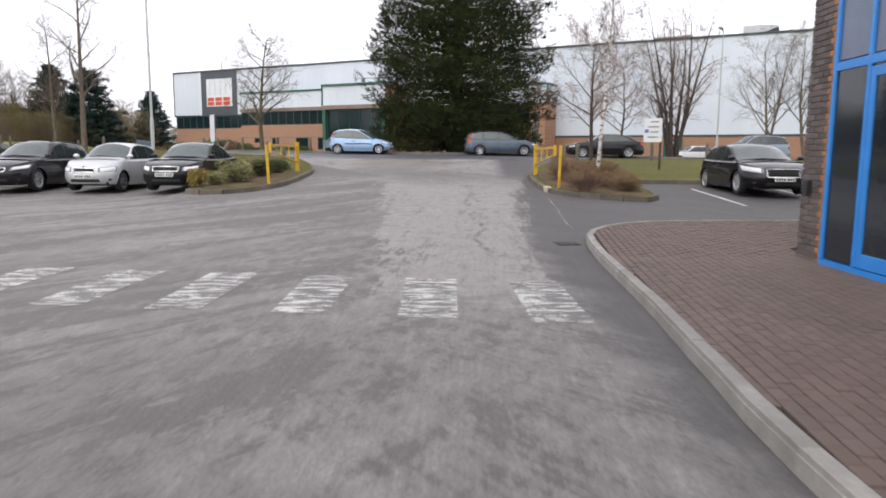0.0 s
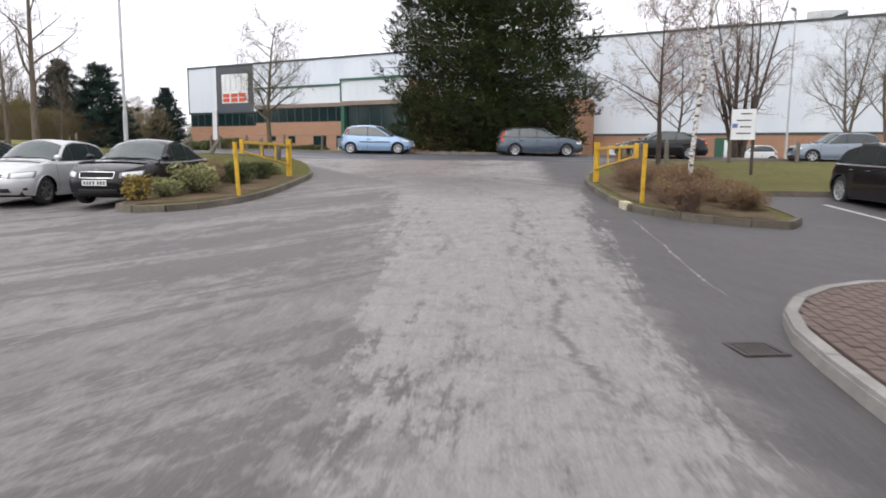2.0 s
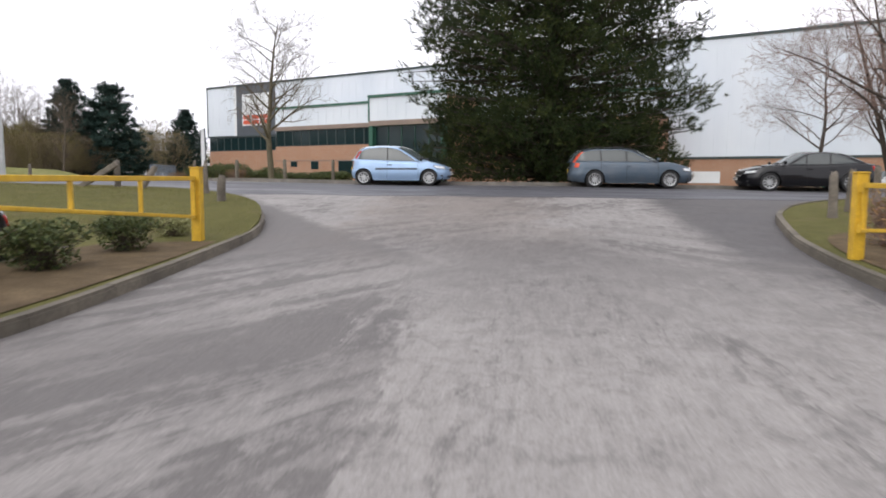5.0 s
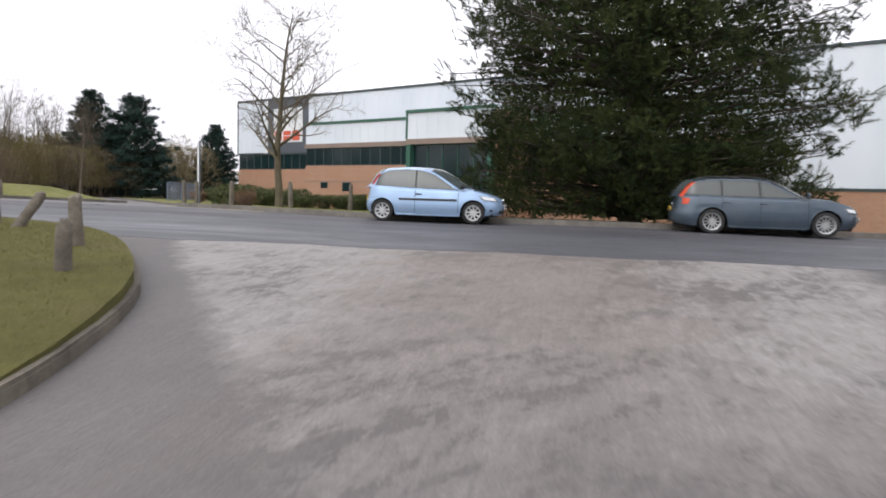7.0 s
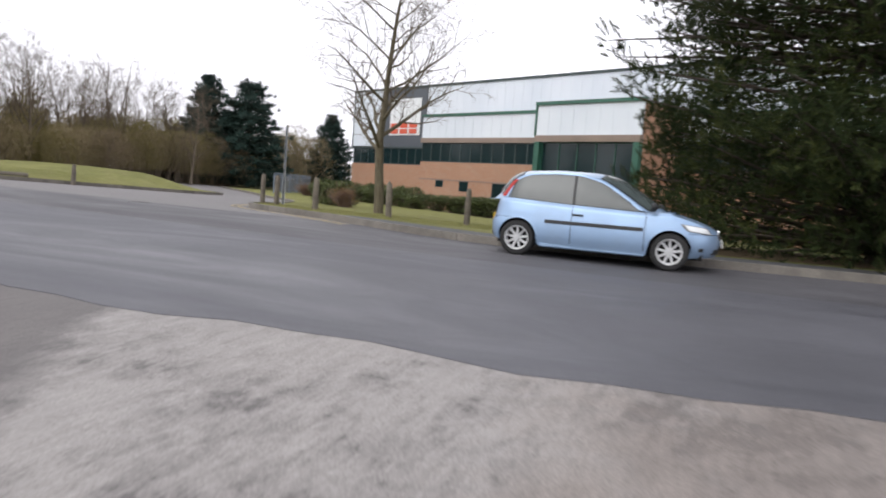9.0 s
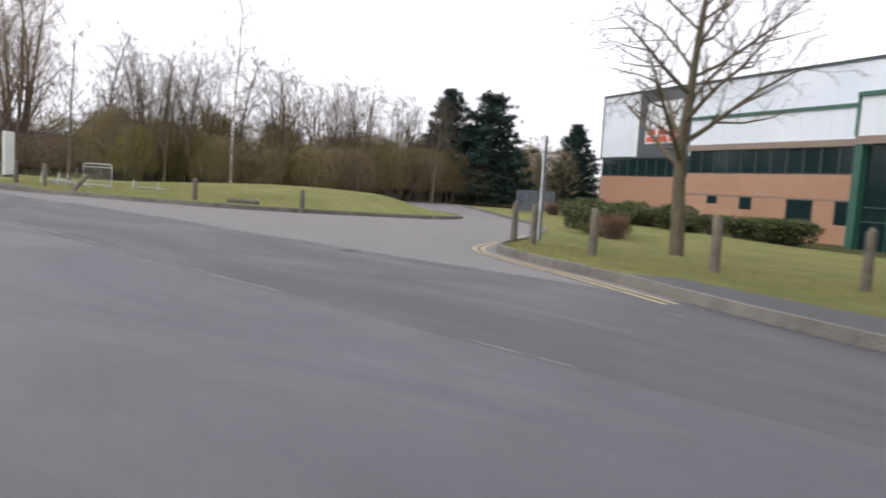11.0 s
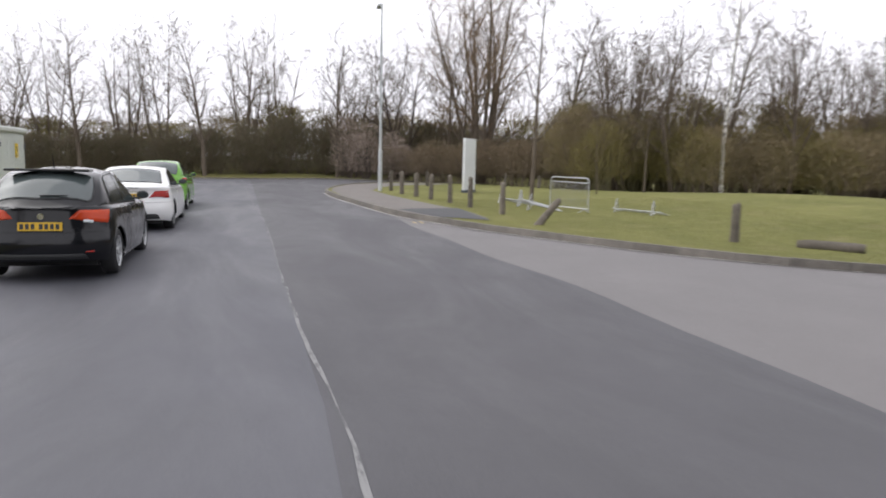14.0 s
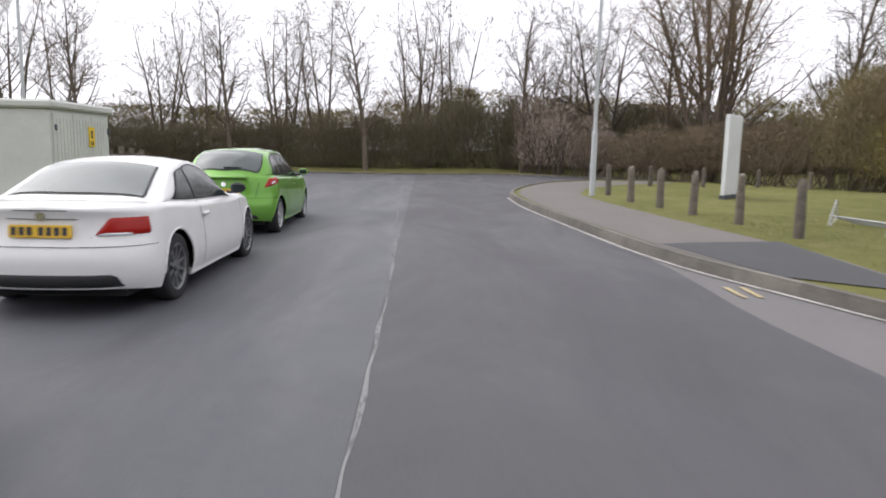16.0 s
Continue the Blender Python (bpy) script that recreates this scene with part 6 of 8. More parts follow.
POSTS = [(-6.95, 29.92, .70), (-8.05, 31.6, .85), (-39.9, 47.15, .95), (-41.8, 47.05, .95), (-43.5, 46.85, .92), (-45.1, 46.7, .92), (-46.7, 46.5, .9), (-49.1, 46.55, .9), (-37.5, 47.3, .92), (-31.5, 50.2, .84), (-27.6, 52.1, .74),
         (-55.5, 49.9, .8), (-56.6, 52.4, .8), (-58.8, 55.7, .8), (-58.1, 57.6, .8), (-16.85, 49.6, .95), (-16.2, 49.4, .95), (-14.05, 48.1, .95), (-11.64, 48.0, 1.0), (-9.35, 48.1, 1.0), (5.05, 29.6, .85), (5.85, 30.7, .85), (7.3, 32.6, .85), (9.9, 33.3, .85), (12.6, 33.5, .85), (15.2, 33.6, .85), (17.9, 33.7, .85),
         (-20.4, 61.0, .9), (-23.6, 65.0, .9), (-12, 34.6, .8), (-17.5, 35.6, .8), (-23, 35.9, .8)]
for k, (x, y, h) in enumerate(POSTS):
    timber_post(x, y, h, seed=k, lean=random.Random(k).uniform(-2.5, 2.5), way=k * 40)
timber_post(-34.6, 47.1, .85, lean=42, way=28, seed=90, label="old timber post leaning far over in the grass")
timber_post(-10.9, 33.8, .8, lean=32, way=20, seed=91, label="old timber post leaning over on the verge")
bm = bmesh.new()
rows = []
rnd = random.Random(5)
for k, x in enumerate(np.linspace(-.6, .6, 7)):
    r = .12 * (0.8 if k in (0, 6) else 1) * rnd.uniform(.9, 1.1)
    rows.append([bm.verts.new((x, r * math.cos(a) * rnd.uniform(.9, 1.1), .08 + r * math.sin(a) * rnd.uniform(.9, 1.1))) for a in np.linspace(0, 2 * math.pi, 10)[:-1]])
for a, b in zip(rows, rows[1:]):
    for k in range(9):
        bm.faces.new((a[k], b[k], b[(k + 1) % 9], a[(k + 1) % 9]))
bm.faces.new(rows[0])
bm.faces.new(rows[-1][::-1])
log = new("fallen_post", mesh_of(bm, "fallen_post", 50))
log.data.materials.append(M["timber"])
log.matrix_basis = stand(-30.3, 51.5, 44, .12)
tagged(log, "fallen timber post lying in the grass", "post")
stp = new("timber_strut", mesh_of(boxes((-.75, .75, -.09, .09, -.07, .07), bevel=.02), "timber_strut"))
stp.data.materials.append(M["timber"])
stp.matrix_basis = stand(-12.3, 33.9, 200, .42) @ pose(0, 0, 0, 0, 34, 0)
tagged(stp, "timber baulk propped aslant on the verge", "timber")


# ---- crowd barriers ----
def barrier(m, label, bars=14, w=1.82, h=1.08):
    g = thing("crowd_barrier", m, label, "barrier", "crowd barriers")
    r = .019
    c = .14
    pts = [(-w / 2, 0, .12), (-w / 2, 0, h - c)] + [(-w / 2 + c - c * math.cos(a), 0, h - c + c * math.sin(a)) for a in (.4, .8, 1.2)] + [(-w / 2 + c, 0, h), (w / 2 - c, 0, h)] + [(w / 2 - c + c * math.sin(a), 0, h - c + c * math.cos(a)) for a in (.4, .8, 1.2)] + [(w / 2, 0, h - c), (w / 2, 0, .12)]
    part("frame", bent(bmesh.new(), pts, r), M["galv"], g)
    part("bottom_rail", rod(bmesh.new(), (-w / 2, 0, .16), (w / 2, 0, .16), r * .9), M["galv"], g)
    part("mid_rail", rod(bmesh.new(), (-w / 2, 0, h - .14), (w / 2, 0, h - .14), r * .7), M["galv"], g)
    for k in range(bars):
        x = -w / 2 + (k + 1) * w / (bars + 1)
        part("bar", rod(bmesh.new(), (x, 0, .16), (x, 0, h - .14), .007, n=5), M["galv"], g)
    for x in (-w / 2 + .18, w / 2 - .18):
        ft = part("foot", rod(bmesh.new(), (x, -.30, .02), (x, .30, .02), .018), M["galv"], g)
        part("foot_stay", bent(bmesh.new(), [(x, -.28, .02), (x, 0, .14), (x, .28, .02)], .014, 6), M["galv"], ft)
    return g


barrier(stand(-38.85, 50.0, 13, .12), "galvanised crowd barrier standing on the lawn")
barrier(stand(-41.3, 49.0, 6, .36) @ pose(0, 0, 0, -104, 0, 0), "galvanised crowd barrier fallen flat on the lawn")
barrier(stand(-39.7, 48.85, -10, .40) @ pose(0, 0, 0, -103, 2, 0), "galvanised crowd barrier fallen over another on the lawn")
barrier(stand(-37.6, 51.5, 15, .36) @ pose(0, 0, 0, -104, 0, 0), "galvanised crowd barrier fallen flat on the lawn")
barrier(stand(-6.4, 47.6, -12, .12), "galvanised crowd barrier standing behind the blue car")
gb = thing("notice_board", stand(-8.3, 51.0, -25, .1), "flat blue-grey notice board on short steel legs", "board")
part("panel", boxes((-.8, .8, -.035, .035, .45, 1.0), bevel=.012), M["steel_blue"], gb)
part("leg", boxes((-.78, -.72, -.03, .03, -.2, .448)), M["grey_paint"], gb)
part("leg", boxes((.72, .78, -.03, .03, -.2, .448)), M["grey_paint"], gb)


# ---- steel fence beyond the side road ----
def palisade(x0, y0, x1, y1, h, label):
    n = max(2, round(math.hypot(x1 - x0, y1 - y0) / 2.6))
    g = thing("palisade_fence", pose(0, 0, 0), label, "fence")
    pale = mesh_of(boxes((-.02, .02, -.006, .006, .04, h), bevel=.002), "pale")
    pale.materials.append(M["steel_blue"])
    post = mesh_of(boxes((-.04, .04, -.04, .04, -.3, h - .1), bevel=.006), "post")
    post.materials.append(M["steel_blue"])
    rz = math.degrees(math.atan2(y1 - y0, x1 - x0))
    for k in range(n + 1):
        x, y = x0 + (x1 - x0) * k / n, y0 + (y1 - y0) * k / n
        part("post", post, None, g, m=stand(x, y, rz, .1))
    for k in range(n):
        a = Vector((x0 + (x1 - x0) * k / n, y0 + (y1 - y0) * k / n, 0))
        b = Vector((x0 + (x1 - x0) * (k + 1) / n, y0 + (y1 - y0) * (k + 1) / n, 0))
        for z in (.35, h - .35):
            ea, eb = a + Vector((0, 0, land(a.x, a.y) + .1 + z)), b + Vector((0, 0, land(b.x, b.y) + .1 + z))
            part("rail", rod(bmesh.new(), ea, eb, .03, n=6), M["steel_blue"], g)
        for j in range(18):
            p = a.lerp(b, (j + .5) / 18)
            part("pale", pale, None, g, m=stand(p.x, p.y, rz, .1) @ Matrix.Translation((0, -.045, 0)))


palisade(-35.0, 78.5, -38.6, 90.5, 1.7, "blue-grey steel palisade fence beyond the side road")


# ---- signs and lamp posts ----
def totem(x, y, rz, w, h, label, marks=True, z0=.15, edge="white_sign", thick=.06):
    g = thing("totem_sign", stand(x, y, rz, .11), label, "sign")
    part("panel", boxes((-w / 2, w / 2, -thick, thick, z0, h), bevel=.012), M["white_sign"], g)
    part("edge_post", boxes((-w / 2 - .025, -w / 2, -thick * .9, thick * .9, -.1, h - .02)), M[edge], g)
    part("edge_post", boxes((w / 2, w / 2 + .025, -thick * .9, thick * .9, -.1, h - .02)), M[edge], g)
    part("base", boxes((-w / 2 - .05, w / 2 + .05, -.09, .09, -.1, z0)) if z0 < .4 else boxes((-.06, .06, -.05, .05, -.2, z0)), M["dark_sign"] if z0 < .4 else M["grey_paint"], g)
    if marks:
        for s in (-1, 1):
            part("bar", boxes(*[(-w * .32, w * .32 * k, s * (thick + .002) - .002, s * (thick + .002) + .002, h - .5 - .32 * j, h - .4 - .32 * j) for j, k in enumerate((1, .7, .9, .5))]), M["blue_sign"], g)
    return g


totem(-49.3, 50.2, 140, 1.25, 2.45, "tall white totem sign standing on the lawn", False)
totem(-17.2, 51.4, 121.5, 1.45, 2.7, "tall white panel sign with dark edges at the side road", False, z0=.75, edge="dark_sign", thick=.035)
sg = thing("direction_sign", stand(8.28, 27.9, -34, .11), "white direction board on a grey steel post", "sign")
part("post", rod(bmesh.new(), (.34, .05, -.2), (.34, .05, 2.45), .05, n=10), M["bark_dark"], sg)
brd = part("board", boxes((-.32, .40, -.03, .03, 1.08, 2.02), bevel=.008), M["white_sign"], sg)
part("bar", boxes(*[(-.05 - .1 * (j % 2), .28, -.034, -.030, 1.86 - .2 * j, 1.895 - .2 * j) for j in range(4)]), M["black_bar"], brd)
part("mark", boxes((-.28, -.12, -.034, -.030, 1.45, 1.58)), M["blue_sign"], brd)
part("clip", boxes((.26, .42, .03, .12, 1.3, 1.34), (.26, .42, .03, .12, 1.85, 1.89)), M["galv"], sg)


def lamp_post(x, y, h, label, rise=.11, arm=None):
    g = thing("street_lamp", stand(x, y, 0, rise), label, "street lamp", "street lamps")
    part("base_tube", rod(bmesh.new(), (0, 0, -.2), (0, 0, 1.75), .085, .08, 14), M["grey_paint"], g)
    part("collar", rod(bmesh.new(), (0, 0, 1.75), (0, 0, 1.85), .08, .055, 14), M["grey_paint"], g)
    part("pole", rod(bmesh.new(), (0, 0, 1.85), (0, 0, h), .055, .038, 12), M["grey_paint"], g)
    part("door", boxes((-.03, .03, -.092, -.078, .5, .95)), M["grey_paint"], g)
    ax, ay = arm or (0, -1)
    hd = part("arm", rod(bmesh.new(), (0, 0, h), (ax * .35, ay * .35, h + .06), .03, n=8), M["grey_paint"], g)
    bm = boxes((-.12, .12, -.35, .35, -.06, .06), bevel=.04)
    part("lantern", bm, M["grey_paint"], g, m=Matrix.Translation((ax * .65, ay * .65, h + .07)) @ pose(0, 0, 0, 0, 0, math.degrees(math.atan2(ay, ax)) - 90))
    return g


lamp_post(-13.45, 32.0, 8.6, "tall pale grey steel lamp post on the verge", arm=(.3, .95))
lamp_post(-48.75, 46.0, 7.75, "tall pale grey steel lamp post by the footway", arm=(-1, .05))
lamp_post(19.4, 50.0, 9.0, "grey steel lamp post before the works", arm=(-.6, -.8))
lamp_post(-51.5, 28.7, 8.6, "grey steel lamp post behind the kiosk", arm=(1, 0))
# ---- plants ----
class Twigs:
    """Collects tapered stems as plain vertex and face lists."""

    def __init__(self):
        self.v, self.f = [], []

    def stem(self, pts, radii, n, tip=False):
        """A tapered stem; tip: it ends in one point."""
        base = len(self.v)
        last = len(pts) - 1
        for i, p in enumerate(pts):
            if tip and i == last:
                self.v.append(p)
                break
            d = pts[min(i + 1, last)] - pts[max(i - 1, 0)]
            a = d.cross(Vector((.31, .95, .05)))
            if a.length < 1e-4:
                a = d.cross(Vector((1, 0, 0)))
            a.normalize()
            b = d.normalized().cross(a)
            for k in range(n):
                c, s = math.cos(k * 2 * math.pi / n), math.sin(k * 2 * math.pi / n)
                self.v.append(p + (a * c + b * s) * radii[i])
        for i in range(last):
            for k in range(n):
                if tip and i == last - 1:
                    self.f.append((base + i * n + k, base + i * n + (k + 1) % n, base + last * n))
                else:
                    self.f.append((base + i * n + k, base + i * n + (k + 1) % n, base + (i + 1) * n + (k + 1) % n, base + (i + 1) * n + k))

    def sliver(self, pts, r, turn):
        """The finest twig: a narrow blade that ends in a point."""
        d = (pts[-1] - pts[0]).normalized()
        a = d.cross(Vector((math.cos(turn), math.sin(turn), .4)))
        a = a.normalized() * r if a.length > 1e-4 else Vector((r, 0, 0))
        k = len(self.v)
        if len(pts) == 2:
            self.v += [pts[0] - a, pts[0] + a, pts[1]]
            self.f.append((k, k + 1, k + 2))
        else:
            m = pts[len(pts) // 2]
            self.v += [pts[0] - a, pts[0] + a, m + a * .7, m - a * .7, pts[-1]]
            self.f += [(k, k + 1, k + 2, k + 3), (k + 3, k + 2, k + 4)]

    def mesh(self, name, material, smooth=True):
        me = bpy.data.meshes.new(name)
        me.from_pydata(self.v, [], self.f)
        if smooth:
            me.polygons.foreach_set("use_smooth", [True] * len(me.polygons))
        me.materials.append(material)
        return me


def bare_tree(seed, h, trunk_r, spread=0.42, stems=1, kids=(11, 7, 6), twig=True, clear=0.22, up=0.35, lean=(0, 0), thin=1.0, opened=1.0, straight=.04):
    """A leafless tree: trunk and limbs in one mesh, twigs in another."""
    rnd = random.Random(seed)
    wood, fine_t = Twigs(), Twigs()

    def grow(p, d, length, r, level):
        n = (8, 5, 4, 3, 3)[min(level, 4)]
        steps = (9, 5, 3, 2, 1)[min(level, 4)]
        pts, rad, dirs = [p.copy()], [r], [d.copy()]
        wob = (straight, .14, .2, .26, .3)[min(level, 4)]
        for k in range(steps):
            d = (d + Vector((rnd.gauss(0, wob), rnd.gauss(0, wob), rnd.gauss(0, wob * .6) + up * (.05 if level == 0 else .10)))).normalized()
            p = p + d * length / steps
            pts.append(p.copy())
            dirs.append(d.copy())
            t = (k + 1) / steps
            rad.append(r * ((1 - t) ** .8 * .93 + .07) if level else r * (1 - .88 * t))
        if level >= 3:
            fine_t.sliver(pts, r * .72, rnd.uniform(0, 6.3))
        else:
            (wood if level < 2 else fine_t).stem(pts, rad, n, level >= 2)
        if level >= len(kids) or length < 0.12:
            return
        count = kids[level]
        for k in range(count):
            t = (clear if level == 0 else .18) + (1 - (clear if level == 0 else .18)) * (k + rnd.random()) / count
            t = min(.97, t)
            i = min(steps - 1, int(t * steps))
            fr = t * steps - i
            q = pts[i].lerp(pts[i + 1], fr)
            az = rnd.uniform(0, 2 * math.pi) if level else k * 2.4 + rnd.uniform(-.5, .5)
            ax = dirs[i + 1]
            side = ax.cross(Vector((math.cos(az), math.sin(az), .2))).normalized()
            ang = rnd.uniform(.55, 1.0) * (1.0 if level else opened)
            nd = (ax * math.cos(ang) + side * math.sin(ang)).normalized()
            if level == 0:
                ln = h * spread * (1.05 - .62 * t) * rnd.uniform(.8, 1.15)
            else:
                ln = length * rnd.uniform(.34, .58) * (1.1 - .4 * t)
            grow(q, nd, ln, max(.0042 * thin, rad[i] * rnd.uniform(.38, .55)), level + 1)

    for s in range(stems):
        a = s * 2 * math.pi / max(1, stems) + rnd.uniform(-.3, .3)
        off = Vector((math.cos(a), math.sin(a), 0)) * (trunk_r * 1.1 if stems > 1 else 0)
        d = Vector((lean[0] + (off.x * .8 if stems > 1 else 0), lean[1] + (off.y * .8 if stems > 1 else 0), 1)).normalized()
        grow(off + Vector((0, 0, -.15)), d, h * rnd.uniform(.85, 1.0) if s else h, trunk_r * (1 if stems == 1 else .62), 0)
    return wood, fine_t


TREES = {}


def tree_kind(key, bark_m, twig_m, **kw):
    w, t = bare_tree(**kw)
    TREES[key] = (w.mesh("trunk", M[bark_m]), t.mesh("crown", M[twig_m]))


def plant_tree(key, x, y, label, rz=0.0, s=1.0, rise=.1, cat="tree", group="bare trees"):
    g = thing("bare_tree", stand(x, y, rz, rise), label, cat, group)
    part("trunk", TREES[key][0], None, g)
    part("crown", TREES[key][1], None, g)
    g.scale = (s, s, s)
    return g


tree_kind("limes", "bark_mixed", "twig", seed=3, h=8.9, trunk_r=.19, spread=.56, kids=(22, 10, 7, 4), clear=.24, up=.30, thin=2.0, opened=1.35)
tree_kind("birch", "birch", "twig", seed=12, h=7.8, trunk_r=.062, straight=.03, spread=.34, stems=1, kids=(18, 8, 7, 4), clear=.30, up=.1, lean=(.07, 0), thin=1.4)
tree_kind("cherry", "bark_dark", "twig_red", seed=21, h=5.6, trunk_r=.095, spread=.62, opened=1.2, kids=(18, 11, 8, 4), clear=.26, up=.28, thin=1.5)
tree_kind("multi", "bark_dark", "twig_red", seed=33, h=8.5, trunk_r=.20, spread=.36, stems=7, kids=(10, 7, 5, 3), clear=.18, up=.9, thin=1.9)
tree_kind("row_a", "bark_grey", "twig", seed=41, h=11.5, trunk_r=.19, spread=.40, opened=.95, stems=3, kids=(13, 7, 4, 3), clear=.24, up=.60, thin=2.9)
tree_kind("row_b", "bark_grey", "twig", seed=52, h=12.0, trunk_r=.20, spread=.40, opened=.95, kids=(24, 8, 5, 3), clear=.20, up=.6, thin=3.0)
tree_kind("row_c", "bark_grey", "twig", seed=63, h=10.5, trunk_r=.22, spread=.44, opened=.95, stems=4, kids=(11, 7, 4, 3), clear=.20, up=.62, thin=2.8)
tree_kind("works", "bark_grey", "twig", seed=57, h=9.0, trunk_r=.2, spread=.48, opened=1.0, stems=2, kids=(15, 9, 6, 3), clear=.20, up=.46, thin=1.8)
tree_kind("verge", "bark_grey", "twig", seed=58, h=9.4, trunk_r=.15, spread=.40, opened=1.15, straight=.02, kids=(16, 8, 6, 4), clear=.30, up=.35, thin=1.8)
tree_kind("oak", "bark_grey", "twig_gold", seed=71, h=13.0, trunk_r=.25, spread=.42, opened=.85, stems=6, straight=.05, kids=(16, 9, 6, 3), clear=.14, up=.75, thin=2.2)
tree_kind("round", "bark_dark", "twig", seed=74, h=10.5, trunk_r=.30, spread=.58, opened=1.15, straight=.03, stems=2, kids=(14, 9, 6, 3), clear=.22, up=.35, thin=2.6)
tree_kind("tall_birch", "birch", "twig", seed=82, h=15.0, straight=.025, trunk_r=.13, spread=.24, kids=(20, 8, 6, 4), clear=.30, up=.2, thin=2.2)
tree_kind("lawn", "bark_grey", "twig", seed=91, h=6.4, straight=.010, trunk_r=.07, spread=.36, kids=(15, 7, 5, 3), clear=.30, up=.5, thin=1.8)
tree_kind("sapling", "bark_grey", "twig", seed=91, h=6.5, straight=.014, trunk_r=.05, spread=.30, kids=(14, 7, 5, 3), clear=.35, up=.5, thin=1.8)


def leaves(me_list, centre, radius, count, size, rnd, flat=.8, hollow=.55):
    """Scatter small leaf quads through a lumpy ball."""
    v, f = me_list
    for _ in range(count):
        d = Vector((rnd.gauss(0, 1), rnd.gauss(0, 1), rnd.gauss(0, 1))).normalized()
        r = (hollow + (1 - hollow) * rnd.random() ** .6)
        p = Vector(centre) + Vector((d.x * radius[0], d.y * radius[1], d.z * radius[2])) * r
        a = Vector((rnd.gauss(0, 1), rnd.gauss(0, 1), rnd.gauss(0, .5))).normalized()
        b = a.cross(Vector((rnd.gauss(0, 1), rnd.gauss(0, 1), rnd.gauss(0, 1))).normalized())
        s = size * rnd.uniform(.6, 1.4)
        k = len(v)
        v += [p - a * s, p + b * s * .45, p + a * s, p - b * s * .45]
        f.append((k, k + 1, k + 2, k + 3))


def raw_mesh(name, v, f, material):
    me = bpy.data.meshes.new(name)
    me.from_pydata(v, [], f)
    me.materials.append(material)
    return me


def shrub_kind(seed, w, h, leaf_m, twig_m, count=1500, size=.05, lumps=9, twigs=150):
    rnd = random.Random(seed)
    t = Twigs()
    v, f = [], []
    tops = []
    for _ in range(lumps):
        a, r = rnd.uniform(0, 2 * math.pi), w * .5 * rnd.random() ** .5 * .75
        z = h * rnd.uniform(.4, .85)
        tops.append(Vector((r * math.cos(a), r * math.sin(a), z)))
        leaves((v, f), tops[-1], (w * .26, w * .26, h * .26), count // lumps, size, rnd)
    leaves((v, f), (0, 0, h * .3), (w * .46, w * .46, h * .34), count // 3, size, rnd)
    for _ in range(twigs):
        c = rnd.choice(tops)
        e = c + Vector((rnd.gauss(0, w * .18), rnd.gauss(0, w * .18), rnd.gauss(0, h * .18)))
        b = Vector((rnd.gauss(0, w * .08), rnd.gauss(0, w * .08), -.05))
        t.stem([b, b.lerp(e, .5) + Vector((0, 0, h * .08)), e], [.008, .006, .002], 3)
    return t.mesh("branchwork", M[twig_m]), raw_mesh("foliage", v, f, M[leaf_m])


def plant_shrub(kind, x, y, label, rz=0.0, s=1.0, sz=None, rise=.12, group="shrubs", name="shrub"):
    g = thing(name, stand(x, y, rz, rise), label, "shrub", group)
    part("branchwork", kind[0], None, g)
    part("foliage", kind[1], None, g)
    g.scale = (s, s, sz or s)
    return g


